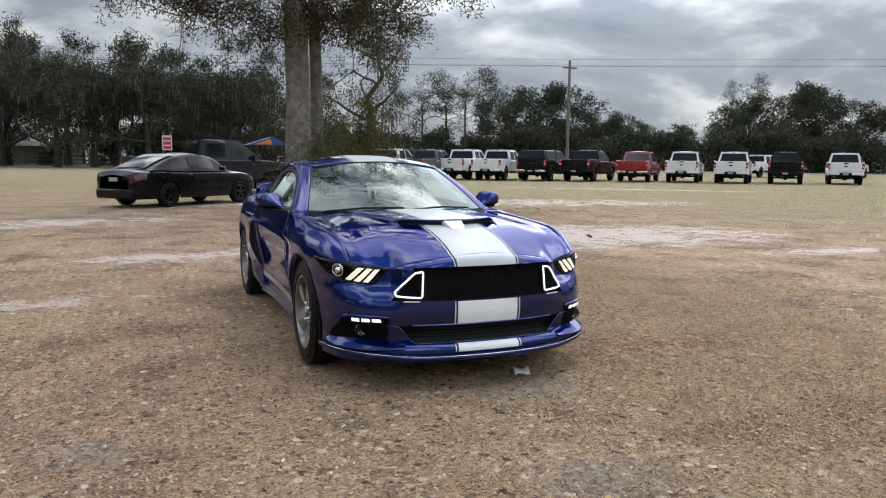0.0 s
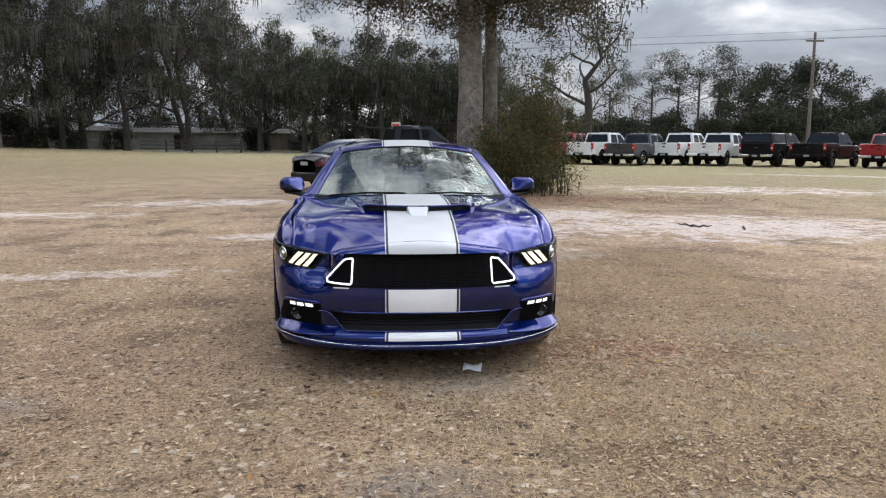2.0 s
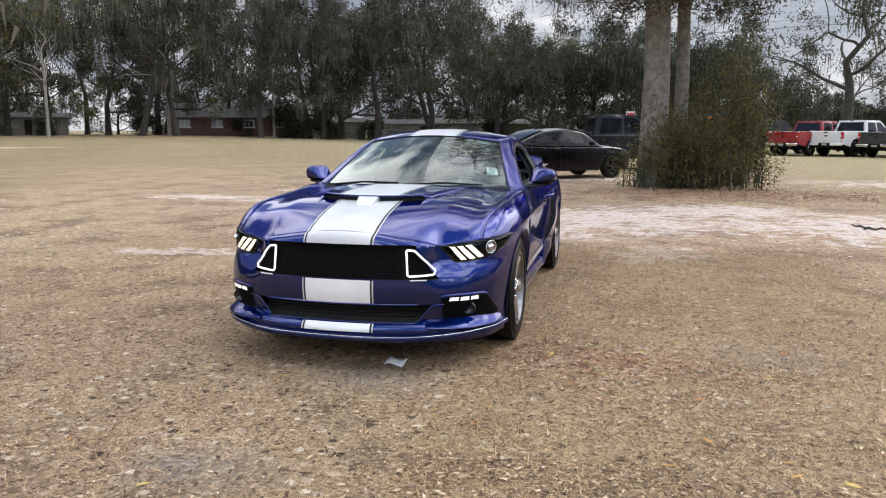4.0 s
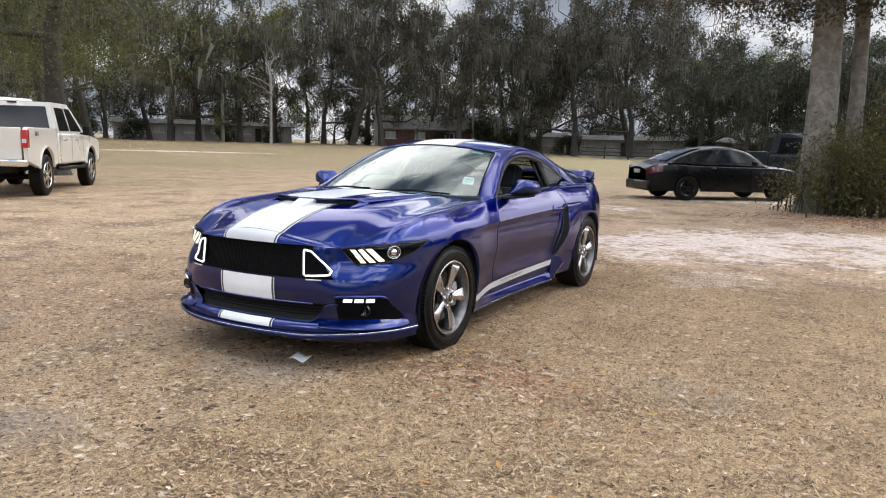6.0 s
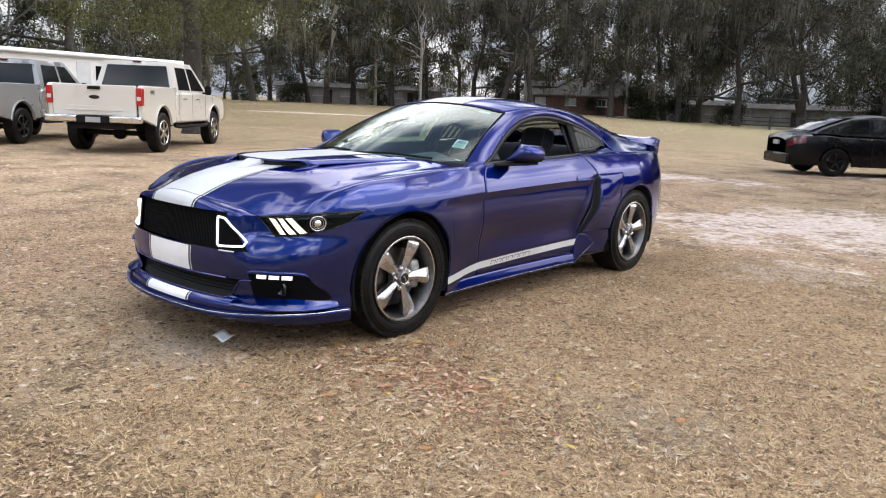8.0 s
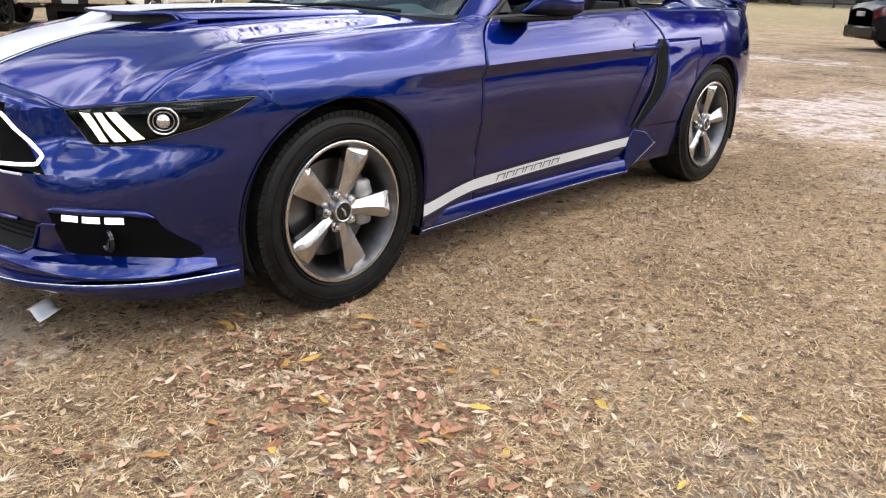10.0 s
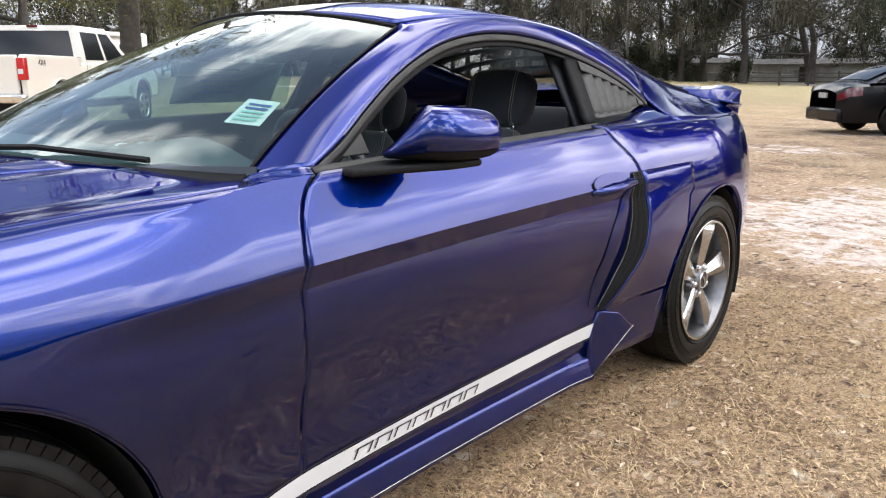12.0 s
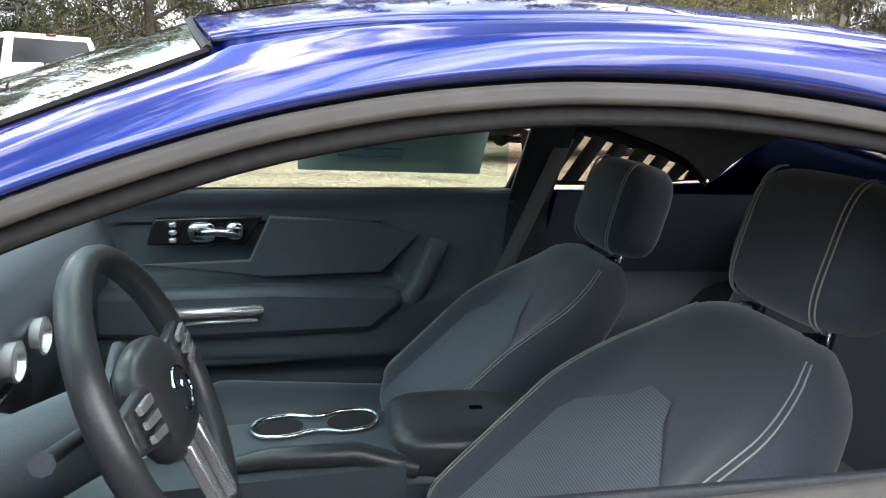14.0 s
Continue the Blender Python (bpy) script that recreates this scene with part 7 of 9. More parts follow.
def make_pickup(col, label, lifted=0.0, cap=False, rim="alloy_bright", chrome=True, badge=False, detail=True):
    """A crew-cab pickup facing +y, its rear axle over the origin."""
    tr = thing("pickup_truck", label, "truck", group="parked pickups")
    L = lifted
    R = 0.40
    A = 0.47
    z0 = 0.60 + L

    def arc(cy, n=9):
        return [(cy + A * math.cos(t), 0.45 + L + A * math.sin(t)) for t in lin(n, 0.12, math.pi - 0.12)]
    fr = [(0.86, z0 - 0.05), (0.86, 1.20 + L), (0.95, 1.24 + L), (3.18, 1.24 + L), (3.55, 1.215 + L), (4.45, 1.14 + L), (4.60, 1.05 + L), (4.64, 0.80 + L), (4.60, 0.55 + L)] + arc(3.68) + [(3.0, z0 - 0.07), (1.2, z0 - 0.07)]
    sh = Sheet()
    sh.prism([(-0.985, y, z) for y, z in fr], (1.97, 0, 0))
    body = sh.put("body", col, tr, smooth=25, out="closed", bevel=0.045)
    for sg in (1, -1):
        bs = [(-1.15, z0 + 0.05), (-1.18, 1.30 + L), (-1.12, 1.345 + L), (0.84, 1.345 + L), (0.84, z0 - 0.05)] + arc(0.0)
        sh = Sheet()
        sh.prism([(sg * 0.99, y, z) for y, z in bs], (-sg * 0.10, 0, 0))
        sh.put("bed_side", col, tr, smooth=25, out="closed", bevel=0.02)
    sh = Sheet()
    sh.box(-0.90, 0.90, -1.1, 0.85, 0.72 + L, 0.76 + L)
    sh.box(-0.90, 0.90, 0.79, 0.845, 0.72 + L, 1.33 + L).put("bed_floor", "black_trim", tr, smooth=0)
    sh = Sheet()
    sh.box(-0.865, 0.865, -1.195, -1.12, 0.70 + L, 1.335 + L)
    gate = sh.put("tailgate", col, tr, smooth=25, bevel=0.018)
    sh = Sheet()
    sh.prism([(-0.62, -1.198, 0.80 + L), (0.62, -1.198, 0.80 + L), (0.50, -1.198, 0.90 + L), (-0.50, -1.198, 0.90 + L)], (0, -0.012, 0)).put("gate_crease", col, gate, out="closed", bevel=0.006)
    sh = Sheet()
    sh.box(-0.13, 0.13, -1.225, -1.19, 1.235 + L, 1.30 + L).put("gate_handle", "black_trim", gate, bevel=0.008)
    sh = Sheet()
    sh.blob((0, -1.20, 1.08 + L), (0.11, 0.012, 0.042), 20, 8).put("gate_badge", "black_gloss", gate, smooth=60)
    for sg in (1, -1):
        sh = Sheet()
        sh.box(sg * 0.872, sg * 0.998, -1.205, -1.08, 0.93 + L, 1.29 + L)
        tl = sh.put("tail_lamp", "red_lens", tr, bevel=0.012)
        sh = Sheet()
        sh.box(sg * 0.89, sg * 0.975, -1.211, -1.19, 1.03 + L, 1.11 + L).put("reverse_lamp", "stripe", tl, bevel=0.004)
    sh = Sheet()
    bmat = "chrome" if chrome else col
    for sg in (1, -1):
        Sheet().box(sg * 0.34, sg * 1.0, -1.33, -1.16, 0.56 + L, 0.70 + L).put("rear_bumper", bmat, tr, bevel=0.03)
    sh = Sheet()
    sh.box(-0.345, 0.345, -1.30, -1.16, 0.55 + L, 0.69 + L).put("bumper_step", "black_trim", tr, bevel=0.01)
    sh = Sheet()
    sh.box(-0.155, 0.155, -1.308, -1.295, 0.56 + L, 0.67 + L).put("number_plate", "plate", tr, bevel=0.004)
    sh = Sheet()
    sh.box(-0.55, 0.55, -1.1, 4.3, 0.42 + L, 0.56 + L)
    sh.tube([(-0.75, 0, R), (0.75, 0, R)], 0.06, 8)
    sh.blob((0, 0, R), (0.16, 0.16, 0.15), 12, 8)
    sh.put("chassis", "void", tr, smooth=30)

    # cab
    zb, zt = 1.22 + L, 1.93 + L
    def cab(u, w):
        t = w
        yb0, yb1 = lerp(0.90, 1.08, t ** 0.8), lerp(3.28, 2.42, t)
        hw = lerp(0.955, 0.775, t ** 1.15)
        k = 4 * u
        cs = [(-hw, yb1), (hw, yb1), (hw, yb0), (-hw, yb0)]
        i = int(k) % 4
        a, b = cs[i], cs[(i + 1) % 4]
        f = k - int(k)
        return Vector((lerp(a[0], b[0], f), lerp(a[1], b[1], f), lerp(zb, zt, t) + (0.0 if t < 0.999 else 0.0)))
    sh = Sheet()
    sh.grid(cab, lin(25)[:-1], lin(7), closed=True)
    sh.grid(lambda u, w: Vector((lerp(-0.775, 0.775, u), lerp(1.08, 2.42, w), zt + 0.035 * math.sin(math.pi * u) * math.sin(math.pi * w))), lin(9), lin(9))
    sh.put("cab", col, tr, smooth=25, weld=0.004, out=(0, 1.9, 1.5))

    def pane(c0, pts, nm):
        """Glass laid just proud of the cab, corners as (across, up)."""
        sh = Sheet()
        q = [Vector(c0(*p)) for p in pts]
        n_ = (q[1] - q[0]).cross(q[-1] - q[0]).normalized()
        ctr = Vector((0, 1.9, 1.55 + L))
        if n_.dot(q[0] - ctr) < 0:
            n_ = -n_
        sh.prism([p + n_ * 0.006 for p in q], n_ * -0.012)
        return sh.put(nm, "dark_glass", tr, out="closed", smooth=0)
    rear = lambda a, t: (a * lerp(0.955, 0.775, t ** 1.15), lerp(0.90, 1.08, t ** 0.8), lerp(zb, zt, t))
    frnt = lambda a, t: (a * lerp(0.955, 0.775, t ** 1.15), lerp(3.28, 2.42, t), lerp(zb, zt, t))
    pane(rear, [(-0.86, 0.12), (0.86, 0.12), (0.86, 0.86), (-0.86, 0.86)], "rear_window")
    pane(frnt, [(-0.93, 0.06), (0.93, 0.06), (0.93, 0.92), (-0.93, 0.92)], "windscreen")
    for sg in (1, -1):
        sd = lambda a, t, sg=sg: (sg * lerp(0.955, 0.775, t ** 1.15), a, lerp(zb, zt, t))
        pane(sd, [(1.12, 0.10), (1.92, 0.10), (1.92, 0.84), (1.24, 0.84)], "rear_door_window")
        pane(sd, [(2.02, 0.10), (2.98, 0.10), (2.42, 0.84), (2.02, 0.84)], "front_door_window")
        sh = Sheet()
        sh.blob((sg * 1.10, 2.86, 1.32 + L), (0.085, 0.05, 0.12), 14, 8, 3.5)
        sh.box(sg * 0.94, sg * 1.05, 2.85, 2.89, 1.22 + L, 1.27 + L).put("door_mirror", "black_trim", tr, smooth=40)
        for y in (1.30, 2.22):
            sh = Sheet()
            sh.tube([(sg * 0.985, y, 1.085 + L), (sg * 1.015, y + 0.03, 1.09 + L), (sg * 1.015, y + 0.17, 1.09 + L), (sg * 0.985, y + 0.20, 1.085 + L)], 0.014, 6).put("door_handle", "black_trim" if not chrome else "chrome", tr)
        for y in (1.05, 1.98, 2.98):
            sh = Sheet()
            sh.box(sg * 0.983, sg * 0.9875, y - 0.005, y + 0.005, 0.62 + L, 1.22 + L).put("door_gap", "void", tr, smooth=0)
        sh = Sheet()
        sh.tube([(sg * 0.98, 0.75, 0.47 + L), (sg * 1.02, 0.95, 0.44 + L), (sg * 1.02, 2.9, 0.44 + L), (sg * 0.98, 3.05, 0.47 + L)], 0.04, 8).put("side_step", "black_trim", tr)
        for cy in (0.0, 3.68):
            road_wheel(tr, sg * 0.86, cy, R + L * 0.4, 0.27, sg, rim)
            sh = Sheet()
            sh.grid(lambda u, w, sg=sg, cy=cy: (sg * lerp(0.975, 0.55, w), cy + (A - 0.01) * math.cos(math.pi * u), 0.45 + L + (A - 0.01) * math.sin(math.pi * u)), lin(14), lin(2)).put("wheel_well", "void", tr)
            sh = Sheet()
            sh.tube([(sg * 0.992, cy + (A + 0.03) * math.cos(t), 0.45 + L + (A + 0.03) * math.sin(t)) for t in lin(16, 0.1, math.pi - 0.1)], 0.028, 6).put("arch_flare", col, tr, smooth=60)
        sh = Sheet()
        sh.box(sg * 0.60, sg * 0.96, 4.50, 4.645, 0.88 + L, 1.06 + L).put("headlamp", "plate", tr, bevel=0.02)
    sh = Sheet()
    sh.box(-0.58, 0.58, 4.56, 4.665, 0.78 + L, 1.08 + L).put("grille", "black_trim", tr, bevel=0.02)
    sh = Sheet()
    sh.box(-0.98, 0.98, 4.50, 4.75, 0.50 + L, 0.68 + L).put("front_bumper", bmat, tr, bevel=0.04)
    sh = Sheet()
    sh.box(-0.10, 0.10, 1.055, 1.12, zt - 0.035, zt + 0.005).put("brake_light", "red_dark", tr, bevel=0.005)
    if cap:
        sh = Sheet()
        sh.prism([(-0.97, -1.16, 1.345 + L), (0.97, -1.16, 1.345 + L), (0.80, -1.02, 1.93 + L), (-0.80, -1.02, 1.93 + L)], (0, 1.95, 0)).put("bed_canopy", col, tr, out="closed", bevel=0.04)
        sh = Sheet()
        sh.prism([(-0.78, -1.155, 1.42 + L), (0.78, -1.155, 1.42 + L), (0.68, -1.055, 1.84 + L), (-0.68, -1.055, 1.84 + L)], (0, -0.012, 0)).put("canopy_window", "dark_glass", tr, out="closed")
        for sg in (1, -1):
            sh = Sheet()
            sh.prism([(sg * 0.955, -0.9, 1.45 + L), (sg * 0.955, 0.65, 1.45 + L), (sg * 0.85, 0.65, 1.82 + L), (sg * 0.85, -0.9, 1.82 + L)], (sg * 0.012, 0, 0)).put("canopy_side_window", "dark_glass", tr, out="closed")
    if badge:
        for sg in (1, -1):
            cu = bpy.data.curves.new("side_badge", "FONT")
            cu.body, cu.size, cu.extrude, cu.align_x = "4X4", 0.14, 0.002, "CENTER"
            ob = new("side_badge", cu)
            ob.data.materials.append(M["ink"])
            ob.parent = tr
            ob.matrix_local = Matrix.Translation((sg * 0.994, -0.62, 1.17 + L)) @ Euler((radians(90), 0, radians(90 * sg))).to_matrix().to_4x4()
    return tr


def park(tr, x, y, ang):
    tr.matrix_world = pose(x, y, gz(x, y), 0, 0, ang - 90)
    return tr


def again(tr, x, y, ang):
    return copy_thing(tr, pose(x, y, gz(x, y), 0, 0, ang - 90))


H4 = 130.5
near = make_pickup("pearl", "pearl white four-door pickup with chrome bumper on dry grass", 0.10, badge=True)
park(near, -13.0, 5.22, H4)
slv = make_pickup("silver_car", "silver four-door pickup beside a white pickup", 0.06, rim="black_gloss")
park(slv, -16.3, 3.5, H4)
navy = park(make_pickup("navy", "dark blue pickup parked in a row on the grass"), -18.4, 0.1, H4)
again(navy, -19.5, -3.2, 170)
park(make_pickup("white", "white pickup with a canopy over its bed", 0.06, cap=True), -25.5, -6.6, 155)
white = park(make_pickup("white", "white crew-cab pickup parked in a far row", 0.05, rim="black_gloss", chrome=False), 18.0, 41.0, 44)
again(white, -14.9, -2.9, 215)
for x, y, h in ((20.0, 39.8, 44), (31.1, 34.5, 45), (33.1, 32.3, 43), (39.8, 29.7, 42), (12.9, 41.7, 43), (49.0, 47.0, 20), (55.5, 43.0, 25), (64.0, 38.0, 10), (75.0, 40.0, 5)):
    again(white, x, y, h)
dark = park(make_pickup("black", "black crew-cab pickup parked in a far row", 0.06, rim="black_gloss", chrome=False), 36.2, 31.0, 43)
again(dark, 25.1, 37.2, 38)
park(make_pickup("black", "black pickup with a canopy over its bed in a far row", 0.03, cap=True, rim="black_gloss"), 22.6, 38.4, 40)
lift_ = park(make_pickup("charcoal", "dark blue-grey crew-cab pickup parked beyond a black sedan", 0.0, rim="black_gloss", chrome=False), -0.80, 23.5, 15)
park(make_pickup("grey", "dark grey open-bed pickup parked in a far row"), 15.0, 40.3, 43)
redt = park(make_pickup("red", "red crew-cab pickup with chrome bumper in a far row", 0.02), 28.3, 35.8, 44)
again(redt, 10.8, 42.3, 43)
again(dark, 8.4, 44.0, 42)

# ---- black sedan ----
def make_sedan():
    sd = thing("sedan", "glossy black four-door sedan parked beside a bush", "car")
    top = pc([-1.02, -0.9, -0.3, 0.2, 2.6, 3.0, 3.5, 3.62], [0.86, 0.98, 1.02, 0.99, 0.965, 0.93, 0.76, 0.60])
    hw = pc([-1.05, -0.95, -0.7, 0.0, 1.3, 2.7, 3.3, 3.55, 3.65], [0.55, 0.76, 0.85, 0.895, 0.90, 0.885, 0.80, 0.62, 0.35])
    RW = 0.33

    def sec(u, w):
        y = lerp(-1.05, 3.65, w)
        h, t = hw(y), top(y)
        if u < 0.55:
            k = u / 0.55
            z = lerp(0.24, t - 0.06, k)
            x = h - 0.05 * (1 - k) ** 3 - 0.05 * k ** 4
            for cy in (0.0, 2.68):
                a = 0.375
                if abs(y - cy) < a:
                    z = max(z, min(t - 0.08, 0.33 + math.sqrt(a * a - (y - cy) ** 2)))
            return Vector((x, y, z))
        k = (u - 0.55) / 0.45
        return Vector(((h - 0.05) * (1 - k), y, t - 0.06 + 0.06 * math.sin(k * math.pi / 2)))
    sh = Sheet()
    ys = sorted(set(lin(50) + [clamp((c + d + 1.05) / 4.70) for c in (0.0, 2.68) for d in (-0.374, -0.36, -0.33, 0.33, 0.36, 0.374)]))
    sh.grid(sec, lin(20), ys).mirror()
    body = sh.put("body", "black", sd, smooth=35, weld=0.003, out=(0, 1.3, 0.5))
    cabz = pc([-0.55, 0.0, 0.55, 1.15, 1.7, 2.35], [1.02, 1.26, 1.415, 1.455, 1.39, 0.98])

    def cb(u, w):
        y = lerp(-0.55, 2.38, w)
        zt, zb = max(cabz(y), top(y)), top(y) - 0.03
        k = clamp(u / 0.6)
        if u < 0.6:
            z = lerp(zb, zt - 0.05, k)
            return Vector((lerp(0.80, 0.60, k * (zt - zb) / 0.45 if zt - zb < 0.45 else k), y, z))
        k = (u - 0.6) / 0.4
        x0 = lerp(0.80, 0.60, (zt - zb) / 0.45 if zt - zb < 0.45 else 1)
        return Vector((x0 * (1 - k), y, zt - 0.05 + 0.05 * math.sin(k * math.pi / 2)))
    sh = Sheet()
    sh.grid(cb, lin(14), lin(40)).mirror()
    sh.put("cabin", "black", sd, smooth=40, weld=0.003, out=(0, 1.0, 0.6))
    # glass
    for sg in (1, -1):
        for y0, y1, nm in ((0.05, 0.78, "rear_door_window"), (0.86, 1.72, "front_door_window")):
            sh = Sheet()
            sh.grid(lambda u, w, sg=sg, y0=y0, y1=y1: Vector((sg, 1, 1)) * (cb(lerp(0.10, 0.54, w), (lerp(y0, y1, u) + 0.55) / 2.93)) + Vector((sg * 0.006, 0, 0)), lin(10), lin(5)).put(nm, "dark_glass", sd, smooth=60)
        sh = Sheet()
        sh.blob((sg * 0.97, 1.85, 1.02), (0.10, 0.06, 0.065), 12, 8, 3).put("door_mirror", "black", sd, smooth=60)
        for cy in (0.0, 2.68):
            road_wheel(sd, sg * 0.79, cy, RW, 0.21, sg, "black_gloss", 5)
            sh = Sheet()
            sh.grid(lambda u, w, sg=sg, cy=cy: (sg * lerp(0.86, 0.5, w), cy + 0.37 * math.cos(math.pi * u), 0.33 + 0.37 * math.sin(math.pi * u)), lin(14), lin(2)).put("wheel_well", "void", sd)
        sh = Sheet()
        sh.grid(lambda u, w, sg=sg: Vector((sg, 1, 1)) * sec(lerp(0.40, 0.53, w), lerp(0.004, 0.075, u)) + Vector((sg * 0.006, -0.008, 0)), lin(8), lin(4)).put("tail_lamp", "red_dark", sd, smooth=60)
        for y in (-0.02, 0.82, 1.85):
            sh = Sheet()
            sh.box(sg * 0.885, sg * 0.902, y - 0.004, y + 0.004, 0.3, 0.9).put("door_gap", "void", sd, smooth=0)
        sh = Sheet()
        sh.tube([(sg * 0.895, 0.62, 0.86), (sg * 0.915, 0.64, 0.865), (sg * 0.915, 0.78, 0.865), (sg * 0.895, 0.8, 0.86)], 0.010, 6).put("door_handle", "black_gloss", sd)
    for (y0, y1, nm) in ((-0.50, 0.50, "rear_window"), (1.68, 2.33, "windscreen")):
        sh = Sheet()
        sh.grid(lambda u, w, y0=y0, y1=y1: (lambda p: Vector((lerp(-0.52, 0.52, u), p.y, p.z + 0.012)))(cb(1.0 - 0.15 * abs(2 * u - 1), (lerp(y0, y1, w) + 0.55) / 2.93)), lin(9), lin(7))
        sh.put(nm, "dark_glass", sd, smooth=60)
    sh = Sheet()
    sh.box(-0.70, 0.70, -1.06, -0.92, 0.24, 0.50).put("rear_bumper", "black", sd, bevel=0.05)
    sh = Sheet()
    sh.box(-0.15, 0.15, -1.075, -1.03, 0.69, 0.79).put("number_plate", "plate", sd, bevel=0.005)
    return sd


sedan = make_sedan()
HS = 40.0
sedan.matrix_world = pose(-1.0 - 0.80 * math.sin(radians(HS)), 16.5 + 0.80 * math.cos(radians(HS)), 0, 0, 0, HS - 90)


# ---- travel trailer ----
def make_trailer():
    tv = thing("travel_trailer", "long white travel trailer with a rolled awning along its roof", "trailer")
    sh = Sheet()
    sh.box(-1.2, 1.2, -5.6, 5.6, 0.62, 2.95).put("trailer_body", "white", tv, bevel=0.12)
    sh = Sheet()
    sh.tube([(1.29, -4.9, 2.80), (1.29, 5.2, 2.80)], 0.075, 10).put("awning_roll", "stripe", tv)
    for y in (-4.8, 1.2, 5.1):
        sh = Sheet()
        sh.tube([(1.28, y, 2.8), (1.24, y, 0.9)], 0.025, 6).put("awning_arm", "black_trim", tv)
    for y0, y1 in ((-4.2, -3.0), (-2.4, -1.4), (0.2, 1.0), (2.2, 3.3), (4.0, 4.7)):
        sh = Sheet()
        sh.box(1.195, 1.215, y0, y1, 1.75, 2.4).put("trailer_window", "dark_glass", tv, bevel=0.01)
    sh = Sheet()
    sh.box(1.195, 1.22, -0.75, -0.05, 0.75, 2.55).put("trailer_door", "stripe", tv, bevel=0.01)
    for y in (-0.5, 0.45):
        for sg in (1, -1):
            road_wheel(tv, sg * 1.05, y, 0.34, 0.2, sg)
    sh = Sheet()
    sh.tube([(0.5, 5.5, 0.62), (0, 6.8, 0.55)], 0.05, 6)
    sh.tube([(-0.5, 5.5, 0.62), (0, 6.8, 0.55)], 0.05, 6)
    sh.tube([(0, 6.7, 0.55), (0, 6.7, 0.0)], 0.04, 6).put("tow_frame", "black_trim", tv)
    return tv


make_trailer().matrix_world = pose(-32.7, 12.9, 0, 0, 0, 10.4)

# ---- trees ----
def leaf_mat(name, a, b, c):
    m = Mat(name, b, 0.75)
    g_ = m.n("ShaderNodeNewGeometry")
    m.color(m.ramp(g_.outputs["Random Per Island"], (0.0, a), (0.55, b), (1.0, c)))
    tl = m.n("ShaderNodeBsdfTranslucent")
    m.t.links.new(m.p.inputs["Base Color"].links[0].from_socket, tl.inputs[0])
    mx = m.n("ShaderNodeMixShader")
    mx.inputs[0].default_value = 0.4
    m.t.links.new(m.p.outputs[0], mx.inputs[1])
    m.t.links.new(tl.outputs[0], mx.inputs[2])
    m.t.links.new(mx.outputs[0], next(n for n in m.t.nodes if n.type == "OUTPUT_MATERIAL").inputs[0])
    return m.m


M["leaf_dark"] = leaf_mat("dark_oak_leaf", (0.017, 0.020, 0.011), (0.036, 0.041, 0.021), (0.066, 0.070, 0.035))
M["leaf_grey"] = leaf_mat("grey_oak_leaf", (0.029, 0.028, 0.017), (0.052, 0.049, 0.030), (0.088, 0.080, 0.049))
M["leaf_olive"] = leaf_mat("olive_leaf", (0.046, 0.052, 0.016), (0.090, 0.096, 0.029), (0.165, 0.158, 0.045))
M["leaf_autumn"] = leaf_mat("turning_leaf", (0.035, 0.028, 0.012), (0.085, 0.060, 0.020), (0.16, 0.085, 0.026))
M["leaf_wood"] = leaf_mat("evergreen_leaf", (0.018, 0.023, 0.012), (0.033, 0.040, 0.020), (0.056, 0.060, 0.030))
M["moss"] = leaf_mat("hanging_moss", (0.105, 0.100, 0.077), (0.135, 0.127, 0.100), (0.165, 0.156, 0.125))
mm = Mat("grey_bark", (0.13, 0.115, 0.095), 0.9)
bn = mm.noise(5.0, 8, 0.7, distortion=0.6)
mm.color(mm.ramp(bn, (0.3, (0.085, 0.078, 0.068)), (0.5, (0.185, 0.172, 0.150)), (0.7, (0.31, 0.295, 0.262)))).bump(bn, 0.8, 0.04)
M["bark"] = mm.m
mm = Mat("dark_bark", (0.045, 0.039, 0.033), 0.95)
bn = mm.noise(4.0, 6, 0.7)
mm.color(mm.ramp(bn, (0.3, (0.022, 0.019, 0.016)), (0.7, (0.075, 0.066, 0.056)))).bump(bn, 0.7, 0.05)
M["bark_wood"] = mm.m
mm = Mat("pale_bark", (0.30, 0.28, 0.25), 0.9)
bn = mm.noise(3.0, 6, 0.7)
mm.color(mm.ramp(bn, (0.3, (0.17, 0.155, 0.135)), (0.7, (0.34, 0.32, 0.285)))).bump(bn, 0.5, 0.03)
M["bark_pale"] = mm.m

trng = np.random.default_rng(21)
TIP_DEPTH = [1]


